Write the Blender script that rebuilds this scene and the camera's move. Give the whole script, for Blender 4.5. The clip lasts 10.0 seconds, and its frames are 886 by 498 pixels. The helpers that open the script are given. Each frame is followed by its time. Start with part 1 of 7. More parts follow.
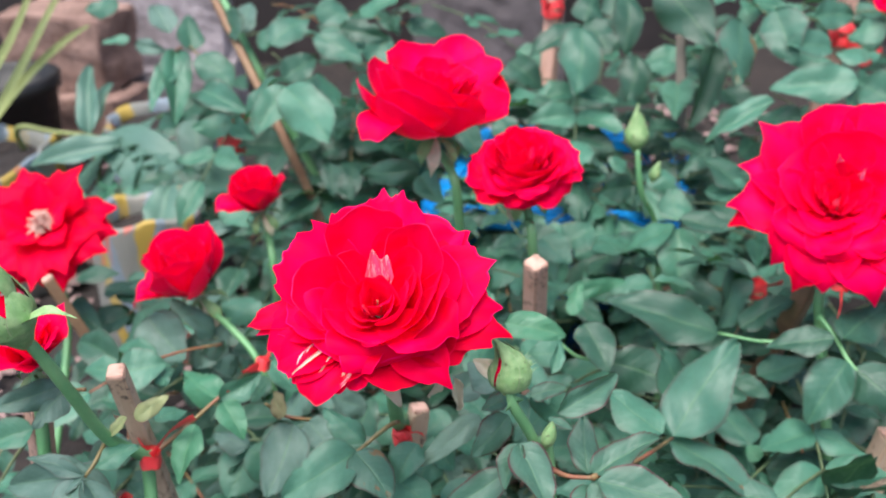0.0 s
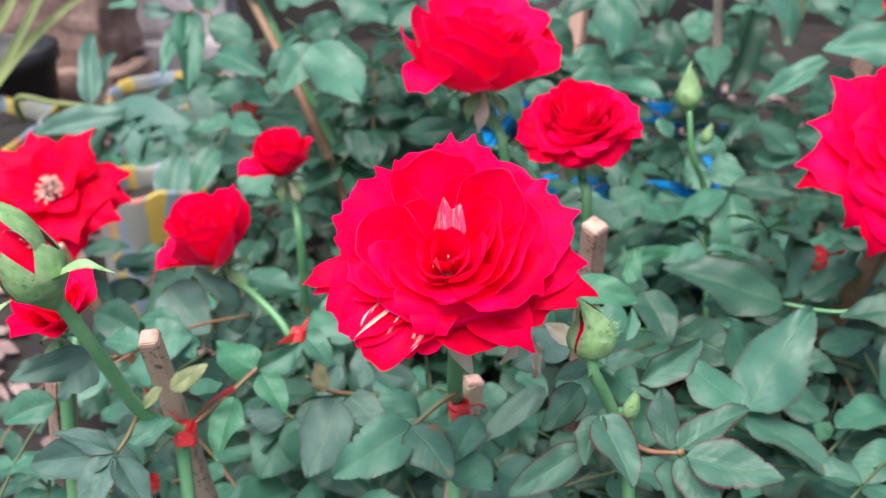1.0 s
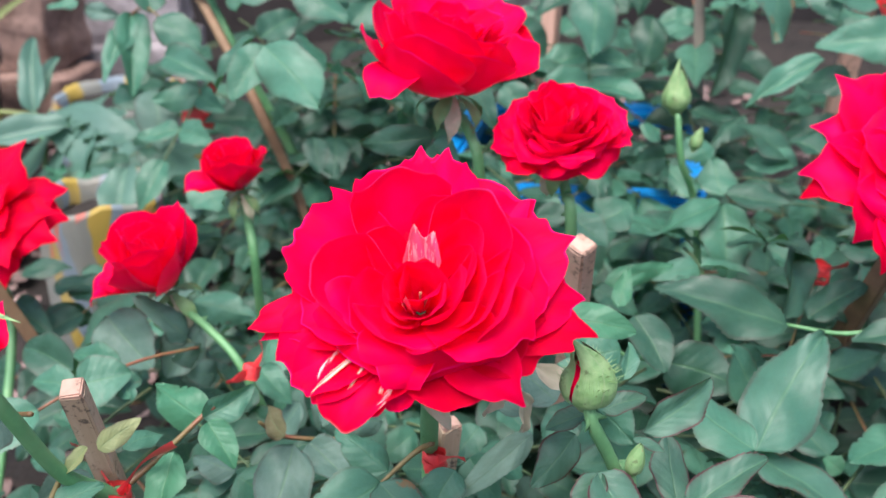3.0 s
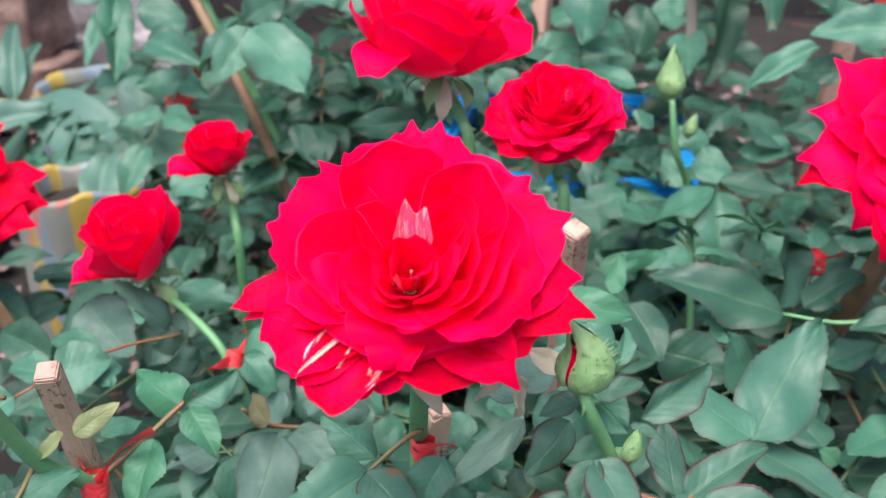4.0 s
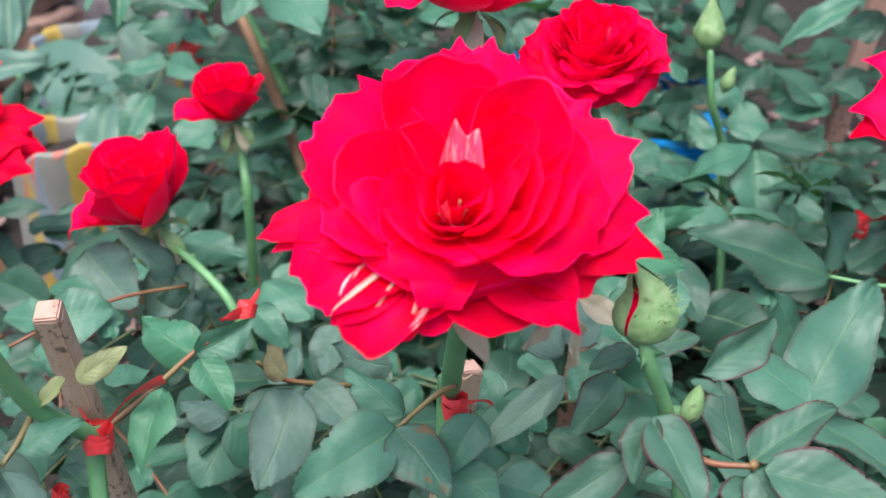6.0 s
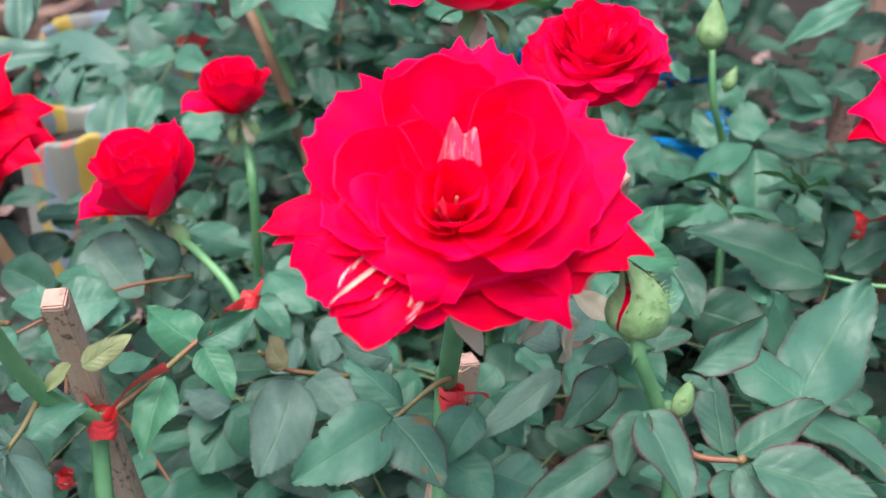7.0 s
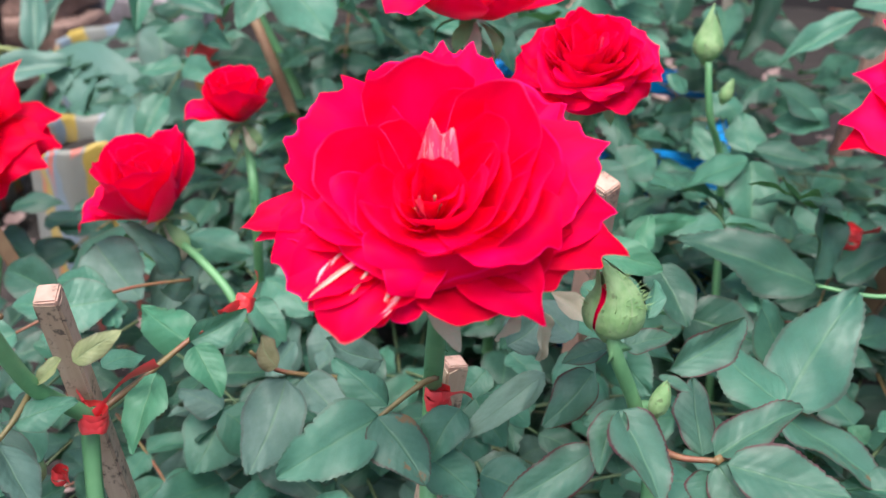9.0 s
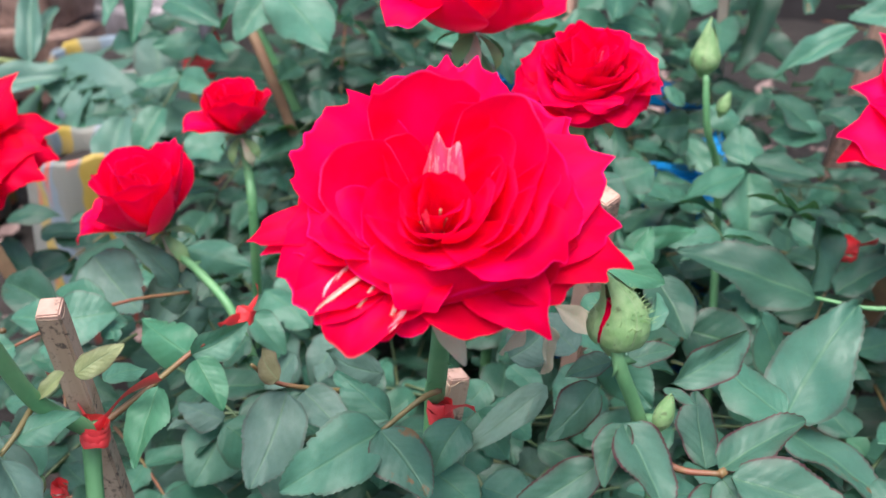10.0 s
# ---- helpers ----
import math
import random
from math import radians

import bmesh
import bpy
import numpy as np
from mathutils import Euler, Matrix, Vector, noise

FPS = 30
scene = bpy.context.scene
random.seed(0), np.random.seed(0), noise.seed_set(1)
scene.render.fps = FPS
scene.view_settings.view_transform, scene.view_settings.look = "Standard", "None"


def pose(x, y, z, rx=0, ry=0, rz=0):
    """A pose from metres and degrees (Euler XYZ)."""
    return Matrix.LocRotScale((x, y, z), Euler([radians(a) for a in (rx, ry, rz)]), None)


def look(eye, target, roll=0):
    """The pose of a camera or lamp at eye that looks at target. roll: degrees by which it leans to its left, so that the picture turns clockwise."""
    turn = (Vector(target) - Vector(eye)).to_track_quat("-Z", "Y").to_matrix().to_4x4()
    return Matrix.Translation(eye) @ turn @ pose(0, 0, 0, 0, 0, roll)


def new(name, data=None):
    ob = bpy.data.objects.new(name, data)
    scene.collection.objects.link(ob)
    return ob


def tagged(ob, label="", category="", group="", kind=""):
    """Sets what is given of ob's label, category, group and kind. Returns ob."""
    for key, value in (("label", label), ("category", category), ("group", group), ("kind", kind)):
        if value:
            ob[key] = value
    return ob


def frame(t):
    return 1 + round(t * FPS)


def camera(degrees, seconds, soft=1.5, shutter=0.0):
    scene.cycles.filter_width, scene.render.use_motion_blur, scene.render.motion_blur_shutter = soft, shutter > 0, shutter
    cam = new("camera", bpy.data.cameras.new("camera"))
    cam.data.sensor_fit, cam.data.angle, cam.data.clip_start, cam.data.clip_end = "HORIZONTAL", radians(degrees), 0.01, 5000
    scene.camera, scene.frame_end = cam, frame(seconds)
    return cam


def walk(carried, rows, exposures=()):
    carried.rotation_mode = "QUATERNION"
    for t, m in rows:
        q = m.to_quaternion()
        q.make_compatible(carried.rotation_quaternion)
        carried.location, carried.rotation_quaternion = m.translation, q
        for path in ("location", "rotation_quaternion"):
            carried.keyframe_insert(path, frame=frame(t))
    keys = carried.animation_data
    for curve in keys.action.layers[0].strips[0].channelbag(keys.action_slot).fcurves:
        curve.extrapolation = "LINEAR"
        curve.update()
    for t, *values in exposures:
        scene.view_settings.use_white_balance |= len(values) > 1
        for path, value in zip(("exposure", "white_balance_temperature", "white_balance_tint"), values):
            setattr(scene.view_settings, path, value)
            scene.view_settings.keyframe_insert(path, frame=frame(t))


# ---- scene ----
cam = camera(45.8, 10.0)
PATH = [
    (0, (0.046, 0.0, 0.534), (-0.096, 1.802, -0.323), -3.1),
    (0.5, (0.028, 0.012, 0.515), (-0.106, 1.81, -0.351), -2.9),
    (1, (0.009, 0.031, 0.503), (-0.109, 1.826, -0.371), -2.7),
    (1.5, (0.004, 0.044, 0.495), (-0.088, 1.84, -0.381), -2.5),
    (2, (-0.005, 0.062, 0.488), (-0.073, 1.858, -0.388), -2.6),
    (2.5, (0.005, 0.078, 0.49), (-0.058, 1.876, -0.384), -2.8),
    (4, (0.002, 0.098, 0.475), (-0.025, 1.894, -0.403), -2.0),
    (4.5, (0.0, 0.1, 0.473), (-0.022, 1.893, -0.413), -1.8),
    (5, (-0.008, 0.116, 0.454), (-0.022, 1.907, -0.436), -1.4),
    (5.5, (-0.015, 0.123, 0.447), (-0.025, 1.908, -0.454), -1.0),
    (7, (-0.012, 0.115, 0.452), (-0.037, 1.889, -0.472), 0.0),
    (7.5, (-0.009, 0.114, 0.447), (-0.046, 1.891, -0.47), 0.1),
    (8, (-0.006, 0.111, 0.447), (-0.056, 1.891, -0.462), 0.1),
    (8.5, (-0.001, 0.109, 0.447), (-0.057, 1.893, -0.456), 0.1),
    (9, (-0.001, 0.107, 0.45), (-0.058, 1.895, -0.444), 0.1),
    (9.5, (-0.001, 0.106, 0.454), (-0.053, 1.899, -0.432), 0.1),
    (10, (-0.005, 0.107, 0.451), (-0.046, 1.904, -0.425), 0.3),
]
walk(cam, [(t, look(eye, target, roll)) for t, eye, target, roll in PATH], [(0.0, 1.02), (10.0, 1.02)])
cam.data.dof.use_dof, cam.data.dof.focus_distance, cam.data.dof.aperture_fstop = True, 0.365, 15.0

# ---------------------------------------------------------------- light
world = bpy.data.worlds.new("sky")
scene.world = world
world.use_nodes = True
wn = world.node_tree
sky = wn.nodes.new("ShaderNodeTexSky")
sky.sky_type, sky.sun_disc = "NISHITA", False
sky.sun_elevation, sky.sun_rotation = radians(68), radians(199)
sky.air_density, sky.dust_density, sky.ozone_density = 1.0, 2.5, 1.0
wn.nodes["Background"].inputs["Strength"].default_value = 0.125
wn.links.new(sky.outputs[0], wn.nodes["Background"].inputs["Color"])
sun = new("sun", bpy.data.lights.new("sun", "SUN"))
sun.data.energy, sun.data.angle, sun.data.color = 2.95, radians(50), (1.0, 0.97, 0.93)
sun.matrix_world = look((-0.4, -1.15, 3.1), (0, 0, 0))


# ---------------------------------------------------------------- materials
class Nodes:
    """A short way to write node trees."""

    def __init__(self, name):
        self.m = bpy.data.materials.new(name)
        self.m.use_nodes = True
        self.t = self.m.node_tree
        self.b = self.t.nodes["Principled BSDF"]
        self.out = self.t.nodes["Material Output"]

    def put(self, socket, value):
        if isinstance(value, bpy.types.NodeSocket):
            self.t.links.new(value, socket)
        elif isinstance(value, tuple) and len(value) == 3 and socket.type == "RGBA":
            socket.default_value = (*value, 1)
        else:
            socket.default_value = value

    def set(self, **kw):
        for k, v in kw.items():
            self.put(self.b.inputs[k.replace("_", " ")], v)
        return self

    def math(self, op, a, b=0.0, c=0.0):
        n = self.t.nodes.new("ShaderNodeMath")
        n.operation = op
        for i, v in enumerate((a, b, c)):
            self.put(n.inputs[i], v)
        return n.outputs[0]

    def ramp(self, x, lo, hi, a=0.0, b=1.0):
        n = self.t.nodes.new("ShaderNodeMapRange")
        n.interpolation_type = "SMOOTHSTEP"
        for i, v in enumerate((x, lo, hi, a, b)):
            self.put(n.inputs[i], v)
        return n.outputs[0]

    def mix(self, f, a, b, mode="MIX"):
        n = self.t.nodes.new("ShaderNodeMix")
        n.data_type, n.blend_type = "RGBA", mode
        self.put(n.inputs[0], f), self.put(n.inputs[6], a), self.put(n.inputs[7], b)
        return n.outputs[2]

    def coords(self, which="Object"):
        return self.t.nodes.new("ShaderNodeTexCoord").outputs[which]

    def scaled(self, vec, s):
        n = self.t.nodes.new("ShaderNodeMapping")
        self.put(n.inputs["Vector"], vec)
        n.inputs["Scale"].default_value = s
        return n.outputs[0]

    def noise(self, vec, scale, detail=3.0, rough=0.55, out=0):
        n = self.t.nodes.new("ShaderNodeTexNoise")
        self.put(n.inputs["Vector"], vec)
        n.inputs["Scale"].default_value, n.inputs["Detail"].default_value, n.inputs["Roughness"].default_value = scale, detail, rough
        return n.outputs[out]

    def random(self):
        return self.t.nodes.new("ShaderNodeObjectInfo").outputs["Random"]

    def island(self):
        return self.t.nodes.new("ShaderNodeNewGeometry").outputs["Random Per Island"]

    def uv(self):
        n = self.t.nodes.new("ShaderNodeSeparateXYZ")
        self.put(n.inputs[0], self.coords("UV"))
        return n.outputs[0], n.outputs[1]

    def bump(self, h, strength=0.3, dist=0.001):
        n = self.t.nodes.new("ShaderNodeBump")
        n.inputs["Strength"].default_value, n.inputs["Distance"].default_value = strength, dist
        self.put(n.inputs["Height"], h)
        self.put(self.b.inputs["Normal"], n.outputs[0])
        return self

    def thin(self, color, share):
        """Lets some light through, as leaves and petals do."""
        tr = self.t.nodes.new("ShaderNodeBsdfTranslucent")
        self.put(tr.inputs["Color"], color)
        mx = self.t.nodes.new("ShaderNodeMixShader")
        self.put(mx.inputs[0], share)
        self.t.links.new(self.b.outputs[0], mx.inputs[1])
        self.t.links.new(tr.outputs[0], mx.inputs[2])
        self.t.links.new(mx.outputs[0], self.out.inputs[0])
        return self


def leaf_material(name, base, light, margin=0.0, rough=0.4, blotch=0.15, brown=0.0, island=False, spots=False):
    n = Nodes(name)
    u, v = n.uv()
    s = n.math("ABSOLUTE", n.math("MULTIPLY_ADD", u, 2.0, -1.0))
    rnd = n.island() if island else n.random()
    where = n.coords("Object")
    grain = n.noise(n.coords("UV"), 9.0, 4.0)
    big = n.noise(n.t.nodes.new("ShaderNodeNewGeometry").outputs["Position"], 28.0, 3.0)
    rib = n.ramp(s, 0.015, 0.07, 1.0, 0.0)
    wave = n.math("SINE", n.math("MULTIPLY", n.math("SUBTRACT", v, n.math("MULTIPLY", s, 0.28)), 50.0))
    vein = n.math("MULTIPLY", n.ramp(wave, 0.965, 1.0), n.ramp(s, 0.05, 0.9, 1.0, 0.25))
    col = n.mix(n.ramp(rnd, 0.0, 1.0, 0.0, 0.75), base, light)
    col = n.mix(n.ramp(big, 0.4, 0.7, 0.0, blotch * 2), col, (base[0] * 1.35, base[1] * 1.2, base[2] * 1.35))
    col = n.mix(n.ramp(grain, 0.35, 0.7, 0.0, 0.2), col, (base[0] * 0.6, base[1] * 0.65, base[2] * 0.6))
    col = n.mix(n.math("MULTIPLY", n.math("MAXIMUM", rib, n.math("MULTIPLY", vein, 0.55)), 0.3), col, (0.13, 0.26, 0.12))
    net = n.t.nodes.new("ShaderNodeTexVoronoi")
    net.feature = "DISTANCE_TO_EDGE"
    net.inputs["Scale"].default_value = 42.0
    n.put(net.inputs["Vector"], n.scaled(n.coords("UV"), (0.7, 1.0, 1.0)))
    mesh = n.ramp(net.outputs["Distance"], 0.0, 0.12, 1.0, 0.0)
    col = n.mix(n.math("MULTIPLY", mesh, 0.12), col, (base[0] * 0.45, base[1] * 0.5, base[2] * 0.45))
    dust = n.noise(where, 7.0, 5.0, 0.7)
    col = n.mix(n.ramp(dust, 0.52, 0.78, 0.0, 0.18), col, (0.14, 0.22, 0.17))
    shade = n.noise(n.t.nodes.new("ShaderNodeNewGeometry").outputs["Position"], 75.0, 3.0)
    col = n.mix(n.ramp(shade, 0.42, 0.66, 0.0, 0.16), col, (base[0] * 0.55, base[1] * 0.62, base[2] * 0.62))
    if margin:
        blush = n.math("MULTIPLY", n.ramp(s, 0.45, 1.0), n.ramp(shade, 0.4, 0.6))
        col = n.mix(n.math("MULTIPLY", blush, 0.45 * margin), col, (0.075, 0.07, 0.06))
        edge = n.ramp(n.math("MAXIMUM", s, n.ramp(v, 0.97, 1.0)), 0.87, 0.94, 0.0, margin)
        col = n.mix(n.math("MULTIPLY", edge, n.ramp(grain, 0.3, 0.55, 0.6, 1.0)), col, (0.065, 0.012, 0.02))
    spot = n.math("MULTIPLY", n.ramp(n.noise(where, 2.0 if spots else 3.2, 4.0, 0.65), *((0.56, 0.62) if spots else (0.66, 0.74))), 1.0 if spots else n.ramp(rnd, 0.55, 0.6))
    col = n.mix(n.math("MULTIPLY", spot, 0.25 + brown), col, (0.2, 0.1, 0.045))
    n.set(Base_Color=col, Roughness=n.ramp(grain, 0.3, 0.7, rough - 0.06, rough + 0.14), Specular_IOR_Level=0.46)
    n.bump(n.math("ADD", n.math("MULTIPLY", n.math("ADD", rib, n.math("MULTIPLY", vein, 0.3)), -0.5), n.math("ADD", n.math("ADD", n.math("MULTIPLY", grain, 0.22), n.math("MULTIPLY", wave, 0.1)), n.math("MULTIPLY", mesh, -0.06))), 0.5, 0.0007)
    return n.thin(n.mix(0.5, col, (0.1, 0.3, 0.03)), 0.22).m


def petal_material(name, red, pale, streak=0.0, through_share=0.26, rim=0.0, cut=0.73):
    n = Nodes(name)
    u, v = n.uv()
    s = n.math("ABSOLUTE", n.math("MULTIPLY_ADD", u, 2.0, -1.0))
    fibres = n.noise(n.scaled(n.coords("UV"), (26.0, 1.6, 1.0)), 3.0, 3.0)
    cloud = n.noise(n.coords("UV"), 2.2, 2.0)
    col = n.mix(n.ramp(cloud, 0.3, 0.7), red, (red[0] * 0.9, red[1] * 0.6, red[2] * 0.25))
    col = n.mix(n.ramp(fibres, 0.5, 0.8, 0.0, 0.15), col, (red[0] * 0.8, red[1], red[2] * 1.6))
    col = n.mix(n.ramp(n.random(), 0.0, 1.0, 0.0, 0.4), col, (red[0] * 0.75, red[1], red[2] * 0.3))
    # thin pale margin, painted as the highlight along the petal's edge
    edge = n.math("MULTIPLY", n.ramp(n.math("MAXIMUM", s, v), 0.975, 0.995, 0.0, 0.6), n.ramp(cloud, 0.45, 0.6))
    col = n.mix(edge, col, pale)
    # sparse pinkish-white specks: small glints put into the colour
    col = n.mix(n.ramp(n.noise(n.coords("UV"), 34.0, 2.0), 0.76, 0.79, 0.0, 0.6), col, (0.9, 0.35, 0.6))
    # a stronger painted highlight on the rims of the bowl petals
    if rim:
        col = n.mix(n.math("MULTIPLY", n.ramp(n.math("MAXIMUM", s, v), 0.978, 0.992), n.ramp(cloud, 0.35, 0.6, 0.0, rim)), col, pale)
    crease = n.noise(n.scaled(n.coords("UV"), (5.0, 1.4, 1.0)), 2.0, 3.0)
    if streak:
        ragged = n.math("MULTIPLY_ADD", n.noise(n.coords("UV"), 5.0, 4.0, 0.7), 0.9, n.math("MULTIPLY", s, 0.75))
        lines = n.noise(n.scaled(n.coords("UV"), (5.0, 0.9, 1.0)), 1.6, 5.0, 0.7)
        st = n.math("MULTIPLY", n.math("MAXIMUM", n.ramp(ragged, 1.12, 1.2), n.ramp(lines, cut, cut + 0.03)), n.ramp(v, 0.45, 0.65))
        col = n.mix(n.math("MULTIPLY", st, streak), col, (0.85, 0.62, 0.66))
    n.set(Base_Color=col, Roughness=0.42, Specular_IOR_Level=0.16, Specular_Tint=(1.0, 0.1, 0.3), Sheen_Weight=0.3, Sheen_Roughness=0.35, Sheen_Tint=(1.0, 0.03, 0.42))
    n.bump(n.math("ADD", n.math("MULTIPLY", fibres, 0.3), crease), 0.25, 0.001)
    return n.thin(n.mix(0.5, col, (1.0, 0.0, 0.08)), through_share).m


def stem_material(name, a, b, rough=0.45):
    n = Nodes(name)
    p = n.coords("Object")
    c = n.mix(n.ramp(n.noise(p, 40.0, 3.0), 0.35, 0.7), a, b)
    c = n.mix(n.ramp(n.noise(p, 220.0, 2.0), 0.5, 0.7, 0.0, 0.3), c, (a[0] * 1.6, a[1] * 1.4, a[2] * 1.4))
    n.set(Base_Color=c, Roughness=rough)
    return n.bump(n.noise(p, 300.0, 2.0), 0.2, 0.0005).m


def wood_material(name, a, b, dark):
    n = Nodes(name)
    p = n.coords("Object")
    g = n.noise(n.scaled(p, (160.0, 160.0, 9.0)), 1.0, 5.0, 0.6)
    c = n.mix(n.ramp(g, 0.3, 0.7), a, b)
    c = n.mix(n.ramp(n.noise(p, 24.0, 3.0), 0.45, 0.7, 0.0, 0.5), c, (a[0] * 0.7, a[1] * 0.62, a[2] * 0.55))
    mould = n.math("MULTIPLY", n.ramp(n.noise(p, 310.0, 4.0, 0.7), 0.52, 0.63), n.ramp(n.noise(p, 55.0, 2.0), 0.42, 0.58))
    c = n.mix(n.math("MULTIPLY", mould, 0.85), c, dark)
    n.set(Base_Color=c, Roughness=0.75)
    return n.bump(g, 0.5, 0.0008).m


def rough_material(name, cols, scale, relief=0.5, dist=0.004, rough=0.9):
    n = Nodes(name)
    p = n.t.nodes.new("ShaderNodeNewGeometry").outputs["Position"]
    a = n.noise(p, scale, 6.0, 0.65)
    b = n.noise(p, scale * 7.0, 4.0, 0.6)
    c = n.mix(n.ramp(a, 0.32, 0.68), cols[0], cols[1])
    c = n.mix(n.ramp(b, 0.5, 0.72, 0.0, 0.6), c, cols[2])
    n.set(Base_Color=c, Roughness=rough)
    return n.bump(n.math("ADD", a, n.math("MULTIPLY", b, 0.5)), relief, dist).m


def plastic_material(name, col, rough=0.35):
    n = Nodes(name)
    p = n.coords("Object")
    d = n.noise(p, 60.0, 4.0)
    n.set(Base_Color=n.mix(n.ramp(d, 0.45, 0.75, 0.0, 0.35), col, tuple(0.6 * c + 0.06 for c in col)), Roughness=n.ramp(d, 0.3, 0.7, rough, rough + 0.2))
    return n.bump(n.noise(p, 25.0, 2.0), 0.15, 0.002).m


def sack_material(name):
    """Woven plastic sack with a worn print in upright bands."""
    n = Nodes(name)
    p = n.coords("Object")
    u = n.math("MULTIPLY_ADD", n.noise(p, 14.0, 2.0), 0.16, n.uv()[0])
    band = n.math("FRACT", n.math("MULTIPLY", u, 7.0))
    fine = n.math("FRACT", n.math("MULTIPLY", u, 17.0))
    c = n.mix(n.ramp(band, 0.38, 0.42), (0.22, 0.22, 0.2), (0.42, 0.29, 0.06))
    c = n.mix(n.ramp(band, 0.72, 0.76), c, (0.2, 0.25, 0.3))
    c = n.mix(n.math("MULTIPLY", n.ramp(fine, 0.7, 0.74), n.ramp(n.noise(p, 11.0, 2.0), 0.5, 0.54)), c, (0.5, 0.14, 0.11))
    weave = n.math("MULTIPLY", n.math("SINE", n.math("MULTIPLY", n.uv()[0], 900.0)), n.math("SINE", n.math("MULTIPLY", n.uv()[1], 300.0)))
    c = n.mix(n.ramp(n.noise(p, 30.0, 4.0), 0.5, 0.8, 0.0, 0.5), c, (0.35, 0.3, 0.25))
    n.set(Base_Color=c, Roughness=0.5)
    return n.bump(n.math("ADD", n.math("MULTIPLY", weave, 0.2), n.noise(p, 18.0, 3.0)), 0.4, 0.004).m


LEAF = leaf_material("rose_leaf", (0.054, 0.175, 0.113), (0.09, 0.232, 0.162), margin=0.25)
LEAF_EDGED = leaf_material("rose_leaf_red_margin", (0.056, 0.148, 0.1), (0.08, 0.185, 0.132), margin=1.0, brown=0.2)
LEAF_YOUNG = leaf_material("rose_leaf_fresh", (0.055, 0.2, 0.11), (0.08, 0.245, 0.14), margin=0.1)
# dull greyish leaf; its lighter grey also serves as painted sky sheen
LEAF_DULL = leaf_material("rose_leaf_dusty_sheen", (0.084, 0.165, 0.134), (0.125, 0.212, 0.178), margin=0.3, rough=0.5)
# darker copy of the leaf colour, for leaves that lie in shade
LEAF_SHADED = leaf_material("rose_leaf_shaded", (0.026, 0.085, 0.056), (0.044, 0.122, 0.082), margin=0.3)
LEAF_DEEP = leaf_material("rose_leaf_deep", (0.042, 0.135, 0.09), (0.06, 0.168, 0.118), margin=0.4)
LEAF_SPOTTED = leaf_material("rose_leaf_spotted", (0.052, 0.145, 0.1), (0.07, 0.175, 0.125), margin=0.7, brown=0.6, spots=True)
LEAF_PALE = leaf_material("rose_leaf_yellowing", (0.26, 0.3, 0.13), (0.34, 0.36, 0.18), margin=0.5, brown=0.5)
LEAF_GREY = leaf_material("rose_leaf_blighted", (0.24, 0.38, 0.28), (0.32, 0.46, 0.36), margin=0.15)
LEAF_SPENT = leaf_material("rose_leaf_withered", (0.14, 0.115, 0.06), (0.13, 0.14, 0.07), margin=0.6, brown=0.5, rough=0.6)
# base colour kept very dark to give the shaded gaps between leaves
LEAF_MASS = leaf_material("rose_leaf_mass_shaded", (0.018, 0.064, 0.042), (0.034, 0.1, 0.066), margin=0.2, island=True)
BROAD = leaf_material("broad_leaf", (0.09, 0.19, 0.15), (0.12, 0.23, 0.18), rough=0.38)
STRAP = leaf_material("strap_leaf_green", (0.22, 0.26, 0.09), (0.26, 0.3, 0.12), rough=0.45)
RED = petal_material("rose_petal", (1.0, 0.0003, 0.09), (0.95, 0.01, 0.24))
RED_DEEP = petal_material("rose_petal_deep", (0.84, 0.0005, 0.05), (0.88, 0.006, 0.09))
RED_SCARRED = petal_material("rose_petal_scarred", (0.95, 0.001, 0.07), (0.85, 0.25, 0.28), streak=0.8)
PETAL_SCAR = petal_material("petal_scar", (0.72, 0.5, 0.46), (0.8, 0.65, 0.6), streak=0.5, through_share=0.02, cut=0.5)
RED_RIM = petal_material("rose_petal_lit_rim", (1.0, 0.0003, 0.09), (0.95, 0.05, 0.34), rim=0.5)
# pale pink; on the large rose it paints a bright sheen
PINK = petal_material("rose_petal_pale_pink", (0.85, 0.13, 0.45), (0.95, 0.6, 0.85), streak=0.8, through_share=0.02, cut=0.52)
PALE_PETAL = petal_material("petal_faded", (0.62, 0.42, 0.36), (0.7, 0.3, 0.28))
STEM = stem_material("rose_stem", (0.095, 0.26, 0.11), (0.155, 0.33, 0.15))
STEM_RED = stem_material("young_rachis", (0.16, 0.13, 0.05), (0.24, 0.08, 0.05))
CANE = stem_material("old_cane", (0.18, 0.1, 0.06), (0.25, 0.16, 0.09), 0.7)
GREY_CANE = stem_material("weathered_stick", (0.22, 0.18, 0.16), (0.3, 0.26, 0.22), 0.85)
SEPAL = stem_material("sepal", (0.13, 0.24, 0.09), (0.2, 0.32, 0.13), 0.55)
SEPAL_DRY = stem_material("sepal_dry", (0.5, 0.4, 0.3), (0.38, 0.42, 0.27), 0.7)
# stem colour darkened, so that twigs sink into the shaded gaps
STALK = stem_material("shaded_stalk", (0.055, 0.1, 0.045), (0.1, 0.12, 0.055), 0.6)


